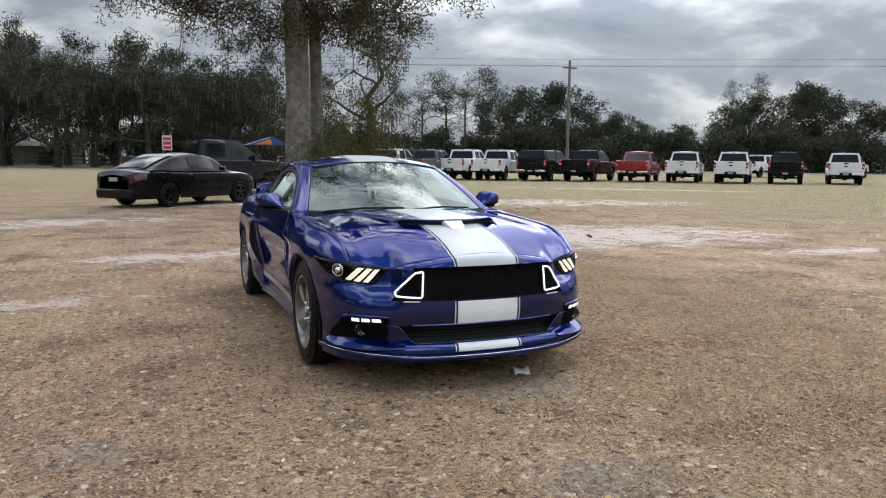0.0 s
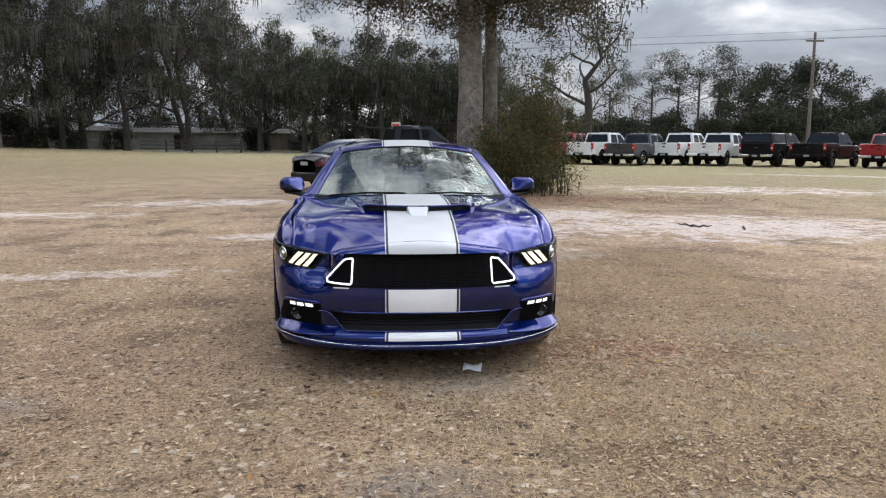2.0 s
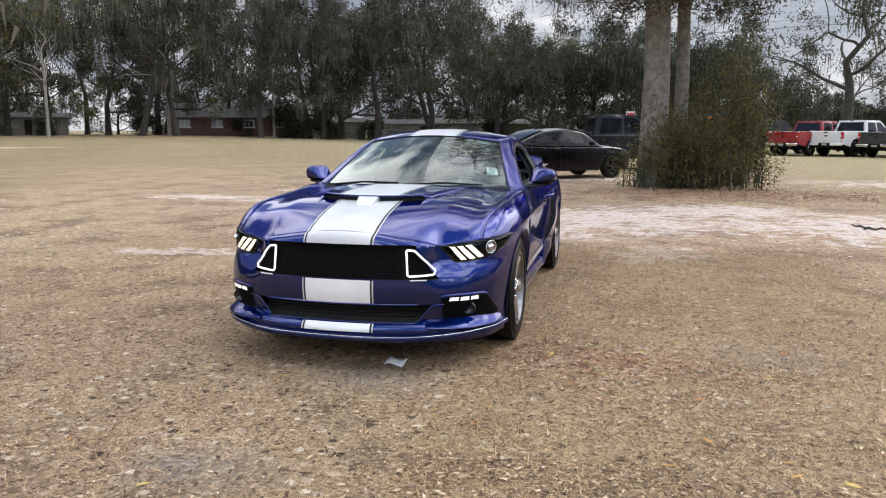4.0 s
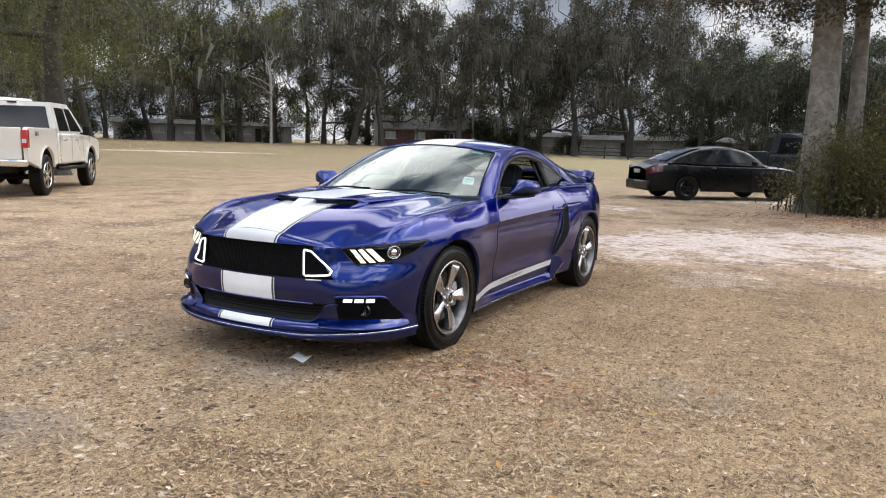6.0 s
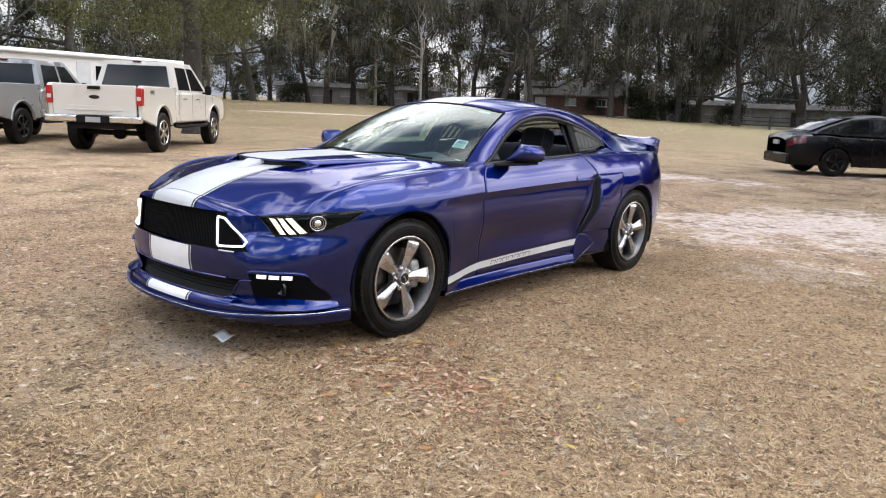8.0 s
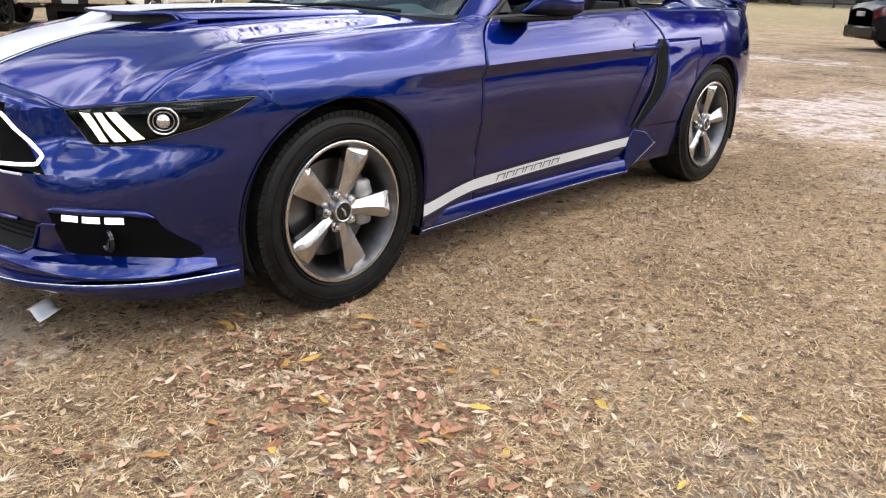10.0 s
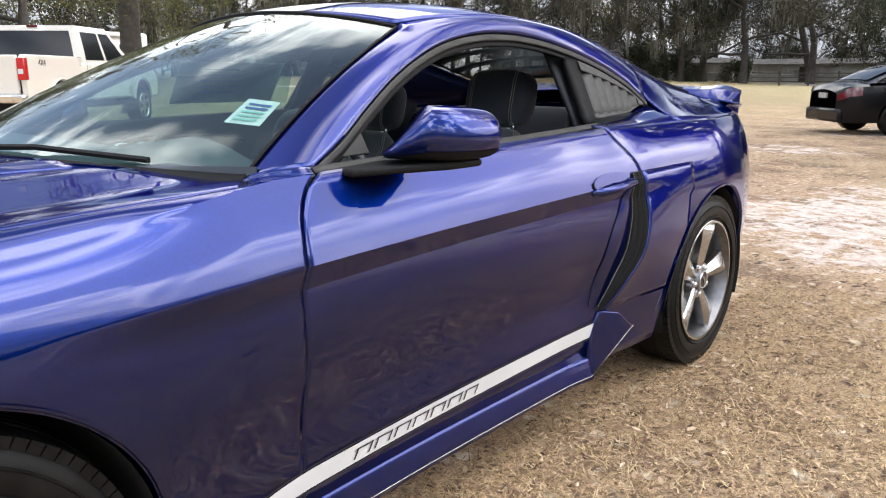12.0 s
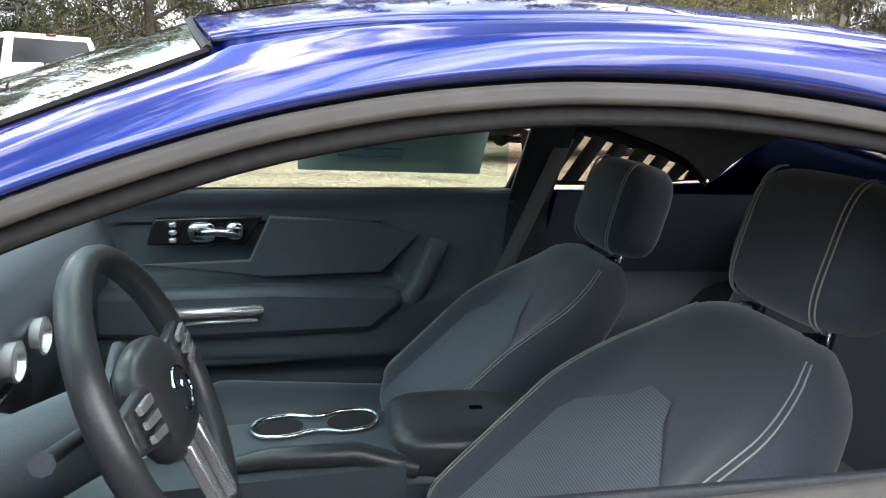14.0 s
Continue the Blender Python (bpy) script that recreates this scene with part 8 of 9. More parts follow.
def grow(p, d, ln, r, depth, tubes, tips, spread, up, taper=0.62, segs=4):
    """A limb that bends and divides; notes tubes and twig ends."""
    pts, rs = [p], [r]
    q, e_ = Vector(p), Vector(d).normalized()
    for i in range(segs):
        e_ = (e_ + Vector(trng.normal(0, 0.16, 3)) + Vector((0, 0, up * 0.09))).normalized()
        q = q + e_ * (ln / segs)
        pts.append(q.copy())
        rs.append(lerp(r, r * taper, (i + 1) / segs))
    tubes.append((pts, rs))
    if depth <= TIP_DEPTH[0]:
        for k in pts[2:]:
            tips.append((k, ln))
    if depth == 0:
        return
    n = int(trng.integers(2, 4))
    for k in range(n):
        a = trng.uniform(0, 6.283)
        o = e_.orthogonal().normalized()
        o = Matrix.Rotation(a, 3, e_) @ o
        nd = (e_ * (1 - 0.5 * spread) + o * spread * trng.uniform(0.6, 1.2) + Vector((0, 0, up * 0.18))).normalized()
        start = pts[-1] if k < 2 else pts[-2]
        grow(start, nd, ln * trng.uniform(0.58, 0.82), r * taper * trng.uniform(0.6, 0.85), depth - 1, tubes, tips, spread, up, taper, max(3, segs - 1))


def cards(centres, per, rad, size, flat=1.0):
    """Many small leaf blades in clumps round points."""
    C = np.repeat(np.array([tuple(c) for c in centres]), per, axis=0)
    n = len(C)
    C = C + np.clip(trng.normal(0, 1, (n, 3)), -1.7, 1.7) * np.array([rad, rad, rad * flat])
    a = trng.normal(0, 1, (n, 3))
    a /= np.linalg.norm(a, axis=1)[:, None]
    b = np.cross(a, trng.normal(0, 1, (n, 3)))
    b /= np.linalg.norm(b, axis=1)[:, None] + 1e-9
    s = size * trng.uniform(0.55, 1.3, n)[:, None]
    P = np.stack([C - a * s + b * s * 0.2, C + b * s * 0.62, C + a * s], 1)
    return P.reshape(-1, 3)


def put_cards(P, name, mat, parent, k=3):
    s_ = Sheet()
    s_.v = [tuple(p) for p in P]
    s_.f = [tuple(range(k * i, k * i + k)) for i in range(len(P) // k)]
    return s_.put(name, mat, parent, smooth=0)


def moss_strips(points, per, ln, wd_):
    P = []
    for c in points:
        for _ in range(per):
            x, y, z = c[0] + trng.normal(0, 0.35), c[1] + trng.normal(0, 0.35), c[2] - trng.uniform(0, 0.3)
            l, w, a = ln * trng.uniform(0.3, 1.2), wd_ * trng.uniform(0.5, 1.4), trng.uniform(0, 3.14)
            dx, dy, sw = math.cos(a) * w, math.sin(a) * w, trng.normal(0, 0.18)
            P += [(x - dx, y - dy, z), (x + dx, y + dy, z - 0.1), (x + sw, y + sw * 0.5, z - l)]
    return np.array(P)


def make_tree(label, h, trunk_h, r, depth, spread, up, per, rad, size, leaf, bark="bark_wood", moss=0, moss_len=1.6, name="oak_tree", forks=4, lean=0.0, group="trees at the field's edge", sides=7, category="tree", flat=0.7, clear=-9.0):
    tr = thing(name, label, category, group=group)
    tubes, tips = [], []
    base = [Vector((0, 0, -0.2)), Vector((0, 0, 0.25)), Vector((lean * 0.3, 0, trunk_h * 0.4)), Vector((lean * 0.7, 0, trunk_h * 0.75)), Vector((lean, 0, trunk_h))]
    tubes.append((base, [r * 1.7, r * 1.25, r, r * 0.92, r * 0.85]))
    # leader above the fork, limbs all the way up it
    lead = [base[-1]]
    for k in range(4):
        lead.append(lead[-1] + Vector((trng.normal(0, 0.5), trng.normal(0, 0.5), (h * 0.74 - trunk_h) / 4)))
    tubes.append((lead, [r * 0.85, r * 0.66, r * 0.48, r * 0.32, r * 0.16]))
    n_l = forks + 5
    for k in range(n_l):
        t = k / (n_l - 1)
        zh = lerp(trunk_h * 0.72, h * 0.74, t)
        if zh < trunk_h:
            st = base[3].lerp(base[4], clamp((zh - trunk_h * 0.75) / (trunk_h * 0.25)))
        else:
            q = clamp((zh - trunk_h) / (h * 0.74 - trunk_h)) * 4
            st = lead[min(3, int(q))].lerp(lead[min(3, int(q)) + 1], q - min(3, int(q)))
        a = 2.4 * k + trng.uniform(-0.4, 0.4)
        d = Vector((math.cos(a) * (0.6 + spread), math.sin(a) * (0.6 + spread), lerp(0.25, 0.9, t) * up + 0.12))
        grow(st, d, h * lerp(0.23, 0.13, t) * (0.6 + 0.6 * spread) * trng.uniform(0.8, 1.2), r * lerp(0.42, 0.2, t), depth - 1, tubes, tips, spread, up * lerp(0.1, 0.8, t))
    sh = Sheet()
    cut = set()
    for pts, rs in tubes:
        # thin limbs that would hang too low go, with all they carry
        if max(rs) < 0.13 and (tuple(pts[0]) in cut or min(p.z for p in pts) < clear - 0.5):
            cut.update(tuple(p) for p in pts[1:])
        elif max(rs) > 0.035:
            sh.tube(pts, rs, sides if max(rs) > 0.1 else 3, cap=False)
    sh.put("trunk", bark, tr, smooth=60)
    cs = [t[0] for t in tips if t[0].z > clear]
    if per:
        # uneven crown: some twigs carry no clump
        cs = [c for c in cs if trng.random() < 0.72] if per > 20 else cs
        put_cards(cards(cs, per, rad, size, flat), "crown", leaf, tr)
    if moss:
        pick = [cs[i] for i in trng.integers(0, len(cs), max(1, len(cs) // 2))]
        put_cards(moss_strips(pick, moss, moss_len, 0.075), "moss", "moss", tr)["kind"] = "stuff"
    return tr


# templates stand at their own first places
T = {}
OAK_N, WOOD_N = 30, 26
T["oak_a"] = make_tree("grey-green live oak draped with hanging moss", 23, 4.6, 0.42, 4, 0.80, 0.7, OAK_N, 0.58, 0.25, "leaf_grey", moss=8, moss_len=2.2)
T["oak_b"] = make_tree("tall mossy oak with a leaning dark trunk", 25, 6.0, 0.38, 4, 0.68, 0.85, OAK_N, 0.58, 0.25, "leaf_grey", moss=9, moss_len=2.4, lean=1.6)
T["oak_c"] = make_tree("dark live oak with a broad crown", 17, 3.4, 0.45, 4, 0.95, 0.5, OAK_N, 0.56, 0.24, "leaf_dark", moss=4, moss_len=1.5)
T["oak_d"] = make_tree("thin-leaved oak with olive crown", 20, 5.0, 0.32, 4, 0.75, 0.75, OAK_N, 0.55, 0.23, "leaf_olive", moss=5, moss_len=1.8)
T["wood"] = make_tree("dark evergreen tree of the far woods", 12.5, 1.0, 0.28, 4, 0.85, 0.45, WOOD_N, 0.58, 0.25, "leaf_wood", name="woodland_tree", group="far woods")
T["wood_b"] = make_tree("rounded dark green tree of the far woods", 10.5, 0.6, 0.25, 4, 0.9, 0.3, WOOD_N, 0.56, 0.25, "leaf_dark", name="woodland_tree", group="far woods")
T["pine"] = make_tree("tall thin pine with a high flat crown", 19, 12.5, 0.22, 3, 0.8, 0.5, 40, 0.6, 0.20, "leaf_wood", name="pine_tree", forks=5, group="pines")
T["bare"] = make_tree("tall nearly leafless pale-barked tree", 24, 12.0, 0.26, 4, 0.5, 1.1, 4, 0.6, 0.15, "leaf_grey", "bark_pale", moss=2, moss_len=1.5, name="bare_tree")
T["scrub"] = make_tree("low dense dark bush under the trees", 3.4, 0.25, 0.07, 3, 0.95, 0.4, 30, 0.45, 0.17, "leaf_dark", name="bush", forks=6, group="bushes at the field's edge", category="bush")

used = set()


def plant(key, x, y, rot=0.0, s=1.0, sz=None):
    m = pose(x, y, gz(x, y) - 0.05, 0, 0, rot) @ Matrix.Diagonal((s, s, sz or s, 1))
    if key not in used:
        used.add(key)
        T[key].matrix_world = m
        return T[key]
    ob = copy_thing(T[key], Matrix())
    ob.matrix_world = m
    return ob


def polar(ang, r):
    return 2.0 + r * math.cos(radians(ang)), -2.0 + r * math.sin(radians(ang))


prng = random.Random(5)
# woods along the field, three ragged rows
kinds = ["oak_a", "oak_b", "oak_c", "oak_a", "oak_b", "oak_d", "oak_a"]
a = 84.0
while a < 152:
    for row, rr in enumerate((101, 113, 128)):
        x, y = polar(a + prng.uniform(-1.6, 1.6) + row * 1.3, rr + prng.uniform(-5, 5))
        plant(kinds[prng.randrange(7)] if a > 101 else ("oak_c", "oak_c", "oak_d")[row], x, y, prng.uniform(0, 360), prng.uniform(0.85, 1.12) * (1.0 if a > 101 else 0.85))
    a += 4.3
a = 86.0
while a < 205:
    x, y = polar(a, (138 if a < 152 else 80) + prng.uniform(-6, 6))
    plant("wood", x, y, prng.uniform(0, 360), prng.uniform(0.8, 1.1))
    if prng.random() < 0.55:
        x, y = polar(a + 1.5, (106 if a < 150 else 70) + prng.uniform(-4, 6))
        plant("scrub", x, y, prng.uniform(0, 360), prng.uniform(0.6, 1.1))
    a += 3.2
for ang in (85.5, 88.4, 91.2, 94.6, 97.0, 100.2):
    x, y = polar(ang, 91 + prng.uniform(-4, 4))
    plant("oak_c", x, y, prng.uniform(0, 360), prng.uniform(0.78, 0.95))
# nearer trees behind the trailer and the parked row
for ang, rr, key, s in ((153, 62, "oak_d", 0.85), (157, 52, "oak_a", 0.8), (161, 58, "oak_d", 0.8), (165, 50, "oak_c", 0.9), (170, 56, "oak_d", 0.85), (175, 50, "oak_a", 0.8), (180, 54, "oak_d", 0.9), (186, 50, "oak_c", 0.9), (192, 54, "oak_d", 0.9), (198, 52, "oak_a", 0.85), (204, 55, "oak_d", 0.9), (148, 74, "oak_a", 0.9), (150.5, 84, "oak_b", 0.9)):
    x, y = polar(ang, rr)
    plant(key, x, y, prng.uniform(0, 360), s)
# far woods on the other side of the parked row
a = 20.0
while a < 86:
    for row, rr in enumerate((118, 134)):
        x, y = polar(a + prng.uniform(-1, 1), rr + prng.uniform(-5, 5))
        k = 0.82 + 0.24 * math.sin(a * 0.33) + 0.10 * math.sin(a * 1.1)
        plant("wood" if prng.random() < 0.6 else "wood_b", x, y, prng.uniform(0, 360), max(0.55, k) * prng.uniform(0.85, 1.12) * (1.05 if a < 66 else 0.72))
    a += 2.6
a = 18.0
while a < 92:
    x, y = polar(a, 108 + prng.uniform(-3, 4))
    plant("scrub", x, y, prng.uniform(0, 360), prng.uniform(1.2, 2.1))
    a += 1.7
for ang, rr, s in ((70.5, 108, 0.72), (68.6, 112, 0.75), (67.2, 106, 0.74), (65.8, 110, 0.78), (73.5, 116, 0.7), (46, 150, 0.85), (44.5, 152, 0.9)):
    x, y = polar(ang, rr)
    plant("pine", x, y, prng.uniform(0, 360), s)
for ang, rr in ((80, 82), (83.5, 88)):
    x, y = polar(ang, rr)
    plant("oak_c", x, y, prng.uniform(0, 360), 0.6)
# woods all round behind
a = 210.0
while a < 380:
    x, y = polar(a, 78 + prng.uniform(-8, 8))
    plant("wood" if prng.random() < 0.5 else "oak_c", x, y, prng.uniform(0, 360), prng.uniform(0.85, 1.15))
    a += 5.5
# pale slim trunks before the woods
for x, y, s in ((-56.0, 82.5, 1.0), (-72, 70, 0.9), (-60, 66, 0.8), (-45, 90, 0.85)):
    plant("bare", x, y, prng.uniform(0, 360), s * 0.8)

# bare-limbed oak seen against the sky beyond the parked row
T["lone"] = make_tree("open-crowned oak with drooping moss seen against the sky", 15.5, 4.6, 0.36, 4, 0.85, 0.6, 15, 0.42, 0.17, "leaf_dark", moss=2, moss_len=1.3, group="")
plant("lone", 16.8, 56.0, 40, 1.0)

# big tree behind the coupe: two trunks, spreading crown
big = thing("spreading_oak", "big oak with pale grey trunk, thinning autumn crown over the field", "tree")
tubes, tips = [], []
TR = (((2.15, 14.9), 0.31, 13.0), ((2.80, 15.6), 0.165, 11.5))
for (bx_, by_), r0, top_ in TR:
    b0 = Vector((bx_, by_, -0.2))
    trunk = [b0, b0 + Vector((0, 0, 0.5)), b0 + Vector((0.02, 0, 3.0)), b0 + Vector((-0.05, 0, 6.0)), b0 + Vector((0.1, -0.1, 9.0)), b0 + Vector((0.0, -0.3, top_))]
    tubes.append((trunk, [r0 * 1.6, r0 * 1.2, r0, r0 * 0.93, r0 * 0.8, r0 * 0.55]))
    for k in range(9):
        hh = lerp(5.2, top_, k / 8)
        an = k * 2.4 + (0.6 if r0 < 0.3 else 0.0)
        grow(b0 + Vector((0, -0.1, hh)), Vector((math.cos(an), math.sin(an), 0.35)), trng.uniform(1.8, 2.7), 0.10, 3, tubes, tips, 0.75, 0.0)
# long limbs; the lower ones hang level
for an, z_, ln_, dz in ((178, 5.6, 2.5, 0.10), (196, 6.2, 2.6, 0.05), (160, 5.8, 2.4, 0.05), (210, 6.4, 2.6, 0.05), (225, 6.8, 3.2, 0.2), (245, 7.4, 3.8, 0.25), (262, 8.0, 4.0, 0.25), (282, 7.4, 3.6, 0.25), (300, 6.6, 2.6, 0.15), (335, 6.0, 2.0, 0.1), (15, 5.8, 1.8, 0.1), (255, 9.5, 4.4, 0.3), (235, 9.0, 4.2, 0.3), (215, 8.5, 3.6, 0.2), (190, 8.0, 3.2, 0.1)):
    grow(Vector((2.15, 14.9, z_)), Vector((math.cos(radians(an)), math.sin(radians(an)), dz)), 0.62 * ln_, 0.11, 3, tubes, tips, 0.62, -0.03)
sh = Sheet()
for pts, rs in tubes:
    if max(rs) > 0.008 and min(p.z for p in pts[1:]) > (3.6 if max(rs) < 0.15 else -1):
        sh.tube(pts, rs, 14 if max(rs) > 0.25 else 5, cap=False)
sh.put("trunk", "bark", big, smooth=60)
cs = [t[0] for t in tips if t[0].z > 3.7]
cs = [c for c in cs if 4.25 + 0.75 * sstep(1.0, -0.8, c.x) < c.z < 14]
# sprays hanging from the lower limbs, and the upper crown
low = [Vector((2.3 + trng.uniform(-4.8, 2.7), 14.9 + trng.normal(0, 1.1), 4.25 + abs(trng.normal(0, 0.9)) + 0.05 * trng.random())) for _ in range(330)]
low = [p for p in low if p.z > 4.2 + 0.16 * abs(p.x - 2.3) * trng.random() + 0.70 * clamp((0.9 - p.x) / 1.7)]
top_c = [Vector((1.6 + 6.3 * math.sqrt(trng.random()) * math.cos(a_), 13.0 + 6.0 * math.sqrt(trng.random()) * math.sin(a_), trng.uniform(6.8, 14.5))) for a_ in trng.uniform(0, 6.283, 560)]
put_cards(cards(low + cs, 50, 0.20, 0.060), "green_leaves", "leaf_dark", big)
put_cards(cards(low + cs[::2], 34, 0.21, 0.060), "autumn_leaves", "leaf_autumn", big)
put_cards(cards(top_c, 50, 0.34, 0.085), "upper_leaves", "leaf_dark", big)
sh = Sheet()
for p in low[::2]:
    sh.tube([p + Vector((trng.normal(0, 0.3), trng.normal(0, 0.3), 0.75)), p + Vector((trng.normal(0, 0.1), 0, 0.35)), p], [0.014, 0.010, 0.004], 3, cap=False)
sh.put("twigs", "bark", big, smooth=60)["kind"] = "stuff"

# bush round the foot of the trunks
def make_bush(label, x, y, w, h, leaf1, leaf2, n, seed):
    bs = thing("bush", label, "bush")
    tubes, tips = [], []
    for k in range(n):
        p = Vector((x + trng.normal(0, w * 0.36), y + trng.normal(0, w * 0.22), -0.05))
        hh = h * trng.uniform(0.55, 1.05) * max(0.35, 1 - (abs(p.x - x) / (w * 1.25)) ** 2)
        pts = [p, p + Vector((trng.normal(0, 0.1), trng.normal(0, 0.1), hh * 0.5)), p + Vector((trng.normal(0, 0.3), trng.normal(0, 0.25), hh))]
        tubes.append((pts, [0.018, 0.013, 0.005]))
        for t in lin(6, 0.12, 1.0):
            q = pts[0].lerp(pts[1], t * 2) if t < 0.5 else pts[1].lerp(pts[2], t * 2 - 1)
            tips.append((q + Vector(trng.normal(0, 0.10, 3)), 1))
    sh = Sheet()
    for pts, rs in tubes:
        sh.tube(pts, rs, 5, cap=False)
    sh.put("brushwood", "bark_wood", bs, smooth=60)["kind"] = "stuff"
    cs_ = [Vector((t[0].x, t[0].y, max(0.06, t[0].z))) for t in tips]
    cs_ = [c for c in cs_ if c.z > 0.30 or trng.random() < 0.35]
    put_cards(cards(cs_, 30, 0.20, 0.055), "foliage", leaf1, bs)
    put_cards(cards(cs_[:: 2], 26, 0.23, 0.052), "turning_foliage", leaf2, bs)
    return bs


make_bush("dense olive and rust bush at the foot of the oak", 2.75, 14.6, 1.9, 1.75, "leaf_olive", "leaf_autumn", 62, 1)
make_bush("high loose olive shrub rising behind the oak trunks", 4.3, 16.0, 1.3, 3.5, "leaf_olive", "leaf_autumn", 26, 3)
make_bush("taller olive and rust shrub beside the oak trunks", 3.7, 15.4, 1.6, 2.7, "leaf_olive", "leaf_autumn", 36, 2)

# yellow-green tree near the white pickup
TIP_DEPTH[0] = 3
lt = make_tree("large oak with yellow-green leaves near the pickups", 15, 4.6, 0.30, 4, 0.85, 0.35, 40, 0.50, 0.085, "leaf_olive", "bark_wood", moss=1, moss_len=1.2, name="yellowing_oak", group="", sides=12, clear=4.3)
hang = [Vector((r_ * math.cos(a_), r_ * math.sin(a_), 3.0 + 0.12 * r_ + 4.0 * trng.random() ** 1.4)) for r_, a_ in zip(trng.uniform(0.7, 5.2, 230), trng.uniform(0, 6.283, 230))]
put_cards(cards(hang, 95, 0.38, 0.062), "hanging_foliage", "leaf_olive", lt)
TIP_DEPTH[0] = 1
lt.matrix_world = pose(-19.7, 11.1, 0, 0, 0, 60)

# ---- buildings and posts in the distance ----
M["brown_wall"] = Mat("brown_board_wall", (0.11, 0.060, 0.045), 0.85).speckle((0.085, 0.045, 0.034), (0.14, 0.078, 0.060), 2.0).m
M["roofing"] = Mat("grey_roofing", (0.15, 0.14, 0.13), 0.9).speckle((0.10, 0.095, 0.09), (0.19, 0.18, 0.165), 1.5).m
M["pale_wall"] = Mat("pale_siding", (0.48, 0.48, 0.46), 0.8).speckle((0.25, 0.25, 0.24), (0.36, 0.36, 0.345), 1.0).m
M["fence_wood"] = Mat("dark_fence_wood", (0.035, 0.030, 0.026), 0.9).m
M["pole_wood"] = Mat("weathered_pole", (0.16, 0.135, 0.11), 0.9).speckle((0.11, 0.095, 0.08), (0.20, 0.17, 0.14), 6).m
M["cable"] = Mat("black_cable", (0.02, 0.02, 0.02), 0.7).m
M["sign_red"] = Mat("red_sign", (0.45, 0.04, 0.03), 0.5).m
M["canopy_blue"] = Mat("blue_canopy_cloth", (0.03, 0.06, 0.22), 0.8).m
M["canopy_orange"] = Mat("orange_canopy_cloth", (0.55, 0.20, 0.03), 0.8).m
M["road"] = Mat("grey_asphalt", (0.16, 0.16, 0.16), 0.9).speckle((0.13, 0.13, 0.13), (0.19, 0.19, 0.185), 3).m


def make_house(name, label, w, d, h, roof_h, wall, at):
    hs = thing(name, label, "building", at)
    sh = Sheet()
    sh.box(-w / 2, w / 2, -d / 2, d / 2, 0, h).put("wall", wall, hs, smooth=0)
    sh = Sheet()
    e_ = 0.6
    sh.prism([(-w / 2 - e_, -d / 2 - e_, h - 0.15), (-w / 2 - e_, d / 2 + e_, h - 0.15), (-w / 2 - e_, d / 2 + e_, h), (-w / 2 - e_, 0, h + roof_h), (-w / 2 - e_, -d / 2 - e_, h)], (w + 2 * e_, 0, 0)).put("roof", "roofing", hs, out="closed", smooth=0)
    k = max(2, int(w / 4))
    for i in range(k):
        x = -w / 2 + w * (i + 0.5) / k
        sh = Sheet()
        sh.box(x - 0.75, x + 0.75, -d / 2 - 0.05, -d / 2 + 0.02, h * 0.48, h * 0.86)
        wi = sh.put("window", "plate", hs, smooth=0)
        sh = Sheet()
        sh.box(x - 0.85, x + 0.85, -d / 2 - 0.08, -d / 2 - 0.05, h * 0.43, h * 0.48)
        sh.box(x - 0.03, x + 0.03, -d / 2 - 0.08, -d / 2 - 0.05, h * 0.48, h * 0.86).put("window_frame", "stripe", wi, smooth=0)
    sh = Sheet()
    sh.box(w * 0.1, w * 0.1 + 0.95, -d / 2 - 0.06, -d / 2 + 0.02, 0.05, 2.1).put("door", "fence_wood", hs, smooth=0)
    return hs


def spot(ang, r):
    x, y = polar(ang, r)
    return x, y, gz(x, y)


x, y, z = spot(119.8, 111)
make_house("brown_house", "low brown house with a grey roof under mossy oaks", 17, 8, 2.6, 2.0, "brown_wall", pose(x, y, z, 0, 0, 25))
for ang, rr, w, rt in ((113, 122, 12, 15), (106.5, 120, 14, 10), (101.5, 116, 12, 12), (97.5, 118, 11, 5), (134, 124, 14, 40), (140, 124, 13, 45)):
    x, y, z = spot(ang, rr)
    make_house("mobile_home", "long low pale mobile home beneath the trees", w, 4.5, 2.5, 0.7, "pale_wall", pose(x, y, z, 0, 0, rt))
# big dark round bush beside the brown house
x, y, z = spot(115.6, 104)
plant("scrub", x, y, 10, 1.55)

# paddock fence
for i in range(9):
    x, y, z = spot(93.0 + i * 1.75, 88)
    x2, y2, z2 = spot(93.0 + (i + 1) * 1.75, 88)
    if i in (3, 4):
        continue
    fn_ = thing("paddock_fence", "dark three-rail timber fence panel", "fence", group="paddock fence panels")
    for k in range(3):
        sh = Sheet()
        sh.tube([(x, y, z + 0.4 + 0.42 * k), (x2, y2, z2 + 0.4 + 0.42 * k)], 0.07, 4).put("rail", "fence_wood", fn_, smooth=0)
    sh = Sheet()
    sh.box(x - 0.08, x + 0.08, y - 0.08, y + 0.08, z - 0.1, z + 1.45).put("post", "fence_wood", fn_, smooth=0)

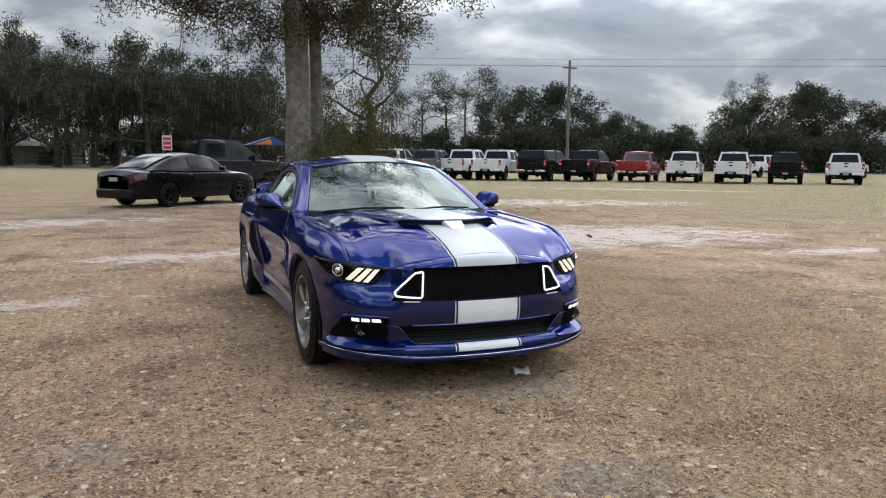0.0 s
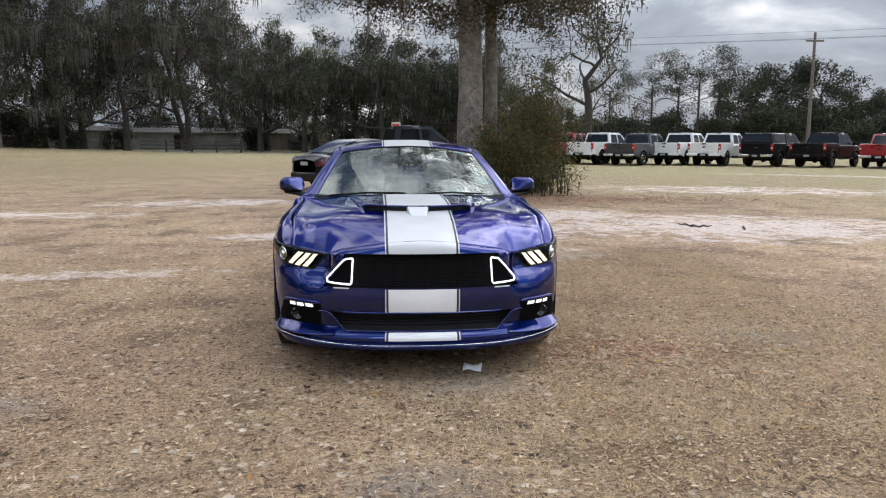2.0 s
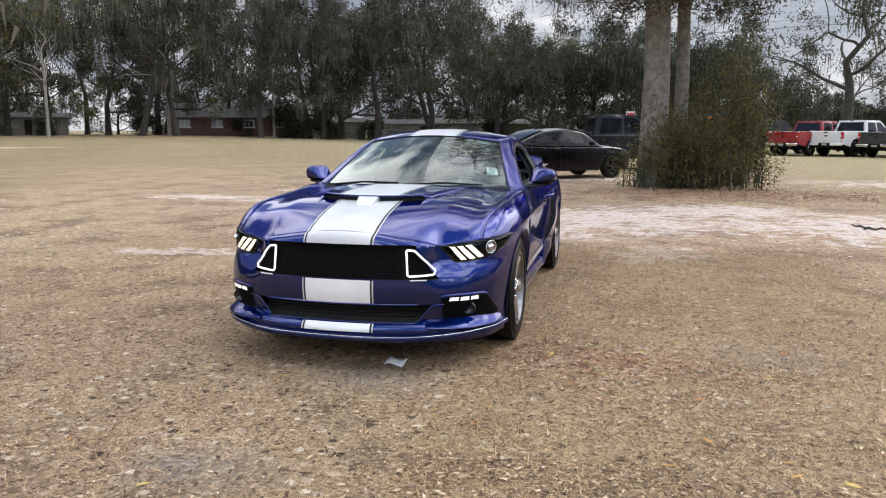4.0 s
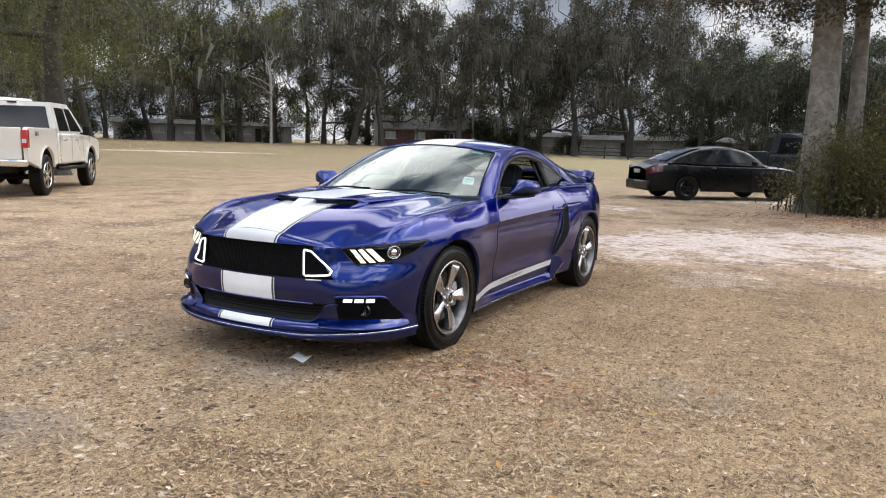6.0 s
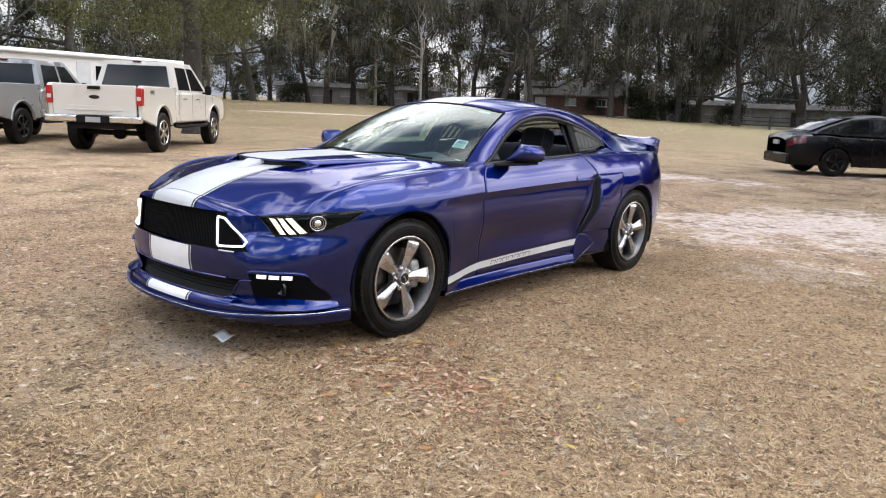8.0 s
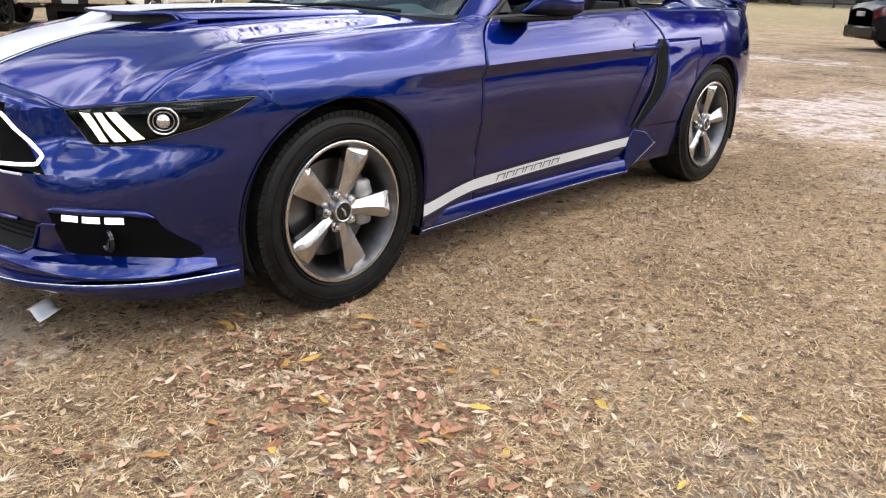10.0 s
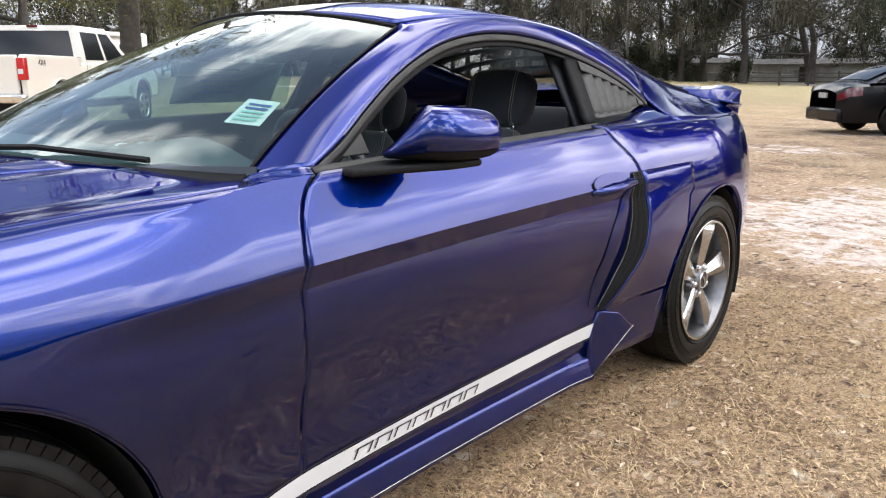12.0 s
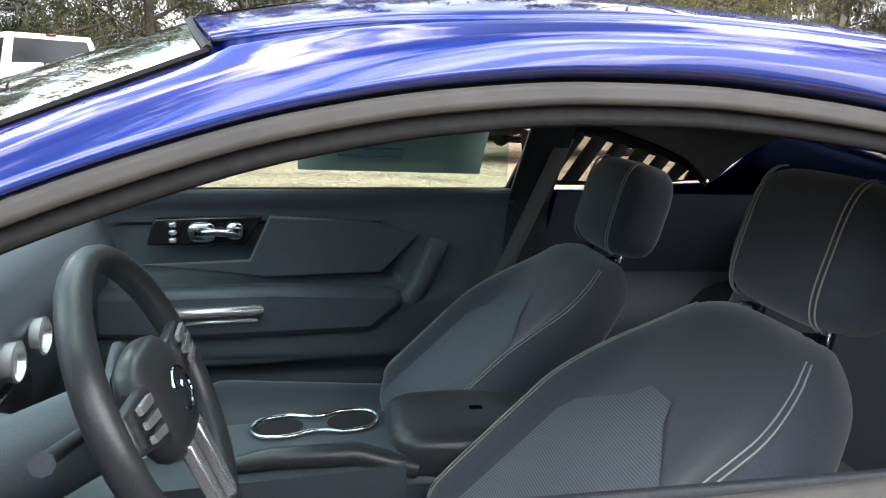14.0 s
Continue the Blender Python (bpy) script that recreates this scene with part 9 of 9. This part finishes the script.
# utility pole and its wires
pl = thing("utility_pole", "tall weathered wooden utility pole with crossarm", "pole")
sh = Sheet()
sh.tube([(33.6, 52.6, -0.1), (33.6, 52.6, 9.9)], [0.16, 0.10], 10).put("shaft", "pole_wood", pl)
sh = Sheet()
sh.box(32.9, 34.3, 52.52, 52.64, 9.2, 9.33).put("crossarm", "pole_wood", pl, smooth=0)
for k, dz in ((0.55, 9.42), (-0.55, 9.42), (0.0, 9.98)):
    tagged(Sheet().tube([(33.6 + k + (p - 0.5) * 190, 52.6 - (p - 0.5) * 88, dz - 2.0 * (1 - (2 * p - 1) ** 2) + 2.0) for p in lin(25)], 0.011, 4).put("overhead_wire", "cable"), "thin black overhead wire", "cable", "overhead wires")

# road strip beyond the row and a second pole
sh = Sheet()
sh.grid(lambda u, w: (lerp(-30, 170, u) + 3 * w, lerp(88, 32, u) + 7.5 * w, 0.02), lin(30), lin(2))
tagged(sh.put("road", "road", smooth=0), "grey country road beyond the parked row", "road", kind="structure")
rs_ = thing("roadside_sign", "red and white roadside sign board on posts", "sign")
x, y, z = 1.6, 73.0, 0.0
for dx in (-0.35, 0.35):
    Sheet().tube([(x + dx, y, z), (x + dx, y, z + 3.6)], 0.06, 6).put("sign_post", "pole_wood", rs_)
Sheet().box(x - 0.45, x + 0.45, y - 0.05, y + 0.05, z + 1.9, z + 3.3).put("sign_board", "stripe", rs_, smooth=0)
for k in range(3):
    Sheet().box(x - 0.35, x + 0.35, y - 0.07, y - 0.05, z + 2.0 + 0.42 * k, z + 2.3 + 0.42 * k).put("sign_bar", "sign_red", rs_, smooth=0)
cn = thing("shade_canopy", "small blue and orange shade canopy on poles", "canopy")
x, y, z = 7.2, 50.5, 0.0
for dx in (-1.3, 1.3):
    for dy in (-1.3, 1.3):
        Sheet().tube([(x + dx, y + dy, z), (x + dx, y + dy, z + 2.2)], 0.035, 6).put("pole", "fence_wood", cn)
Sheet().prism([(x - 1.4, y - 1.4, 2.2), (x + 0.3, y - 1.4, 2.75), (x + 1.4, y - 1.4, 2.2)], (0, 2.8, 0)).put("cloth_top", "canopy_blue", cn, out="closed", smooth=0)
Sheet().prism([(x - 1.0, y - 1.42, 2.22), (x + 0.1, y - 1.42, 2.62), (x + 0.25, y - 1.42, 2.22)], (0, -0.01, 0)).put("cloth_panel", "canopy_orange", cn, out="closed", smooth=0)
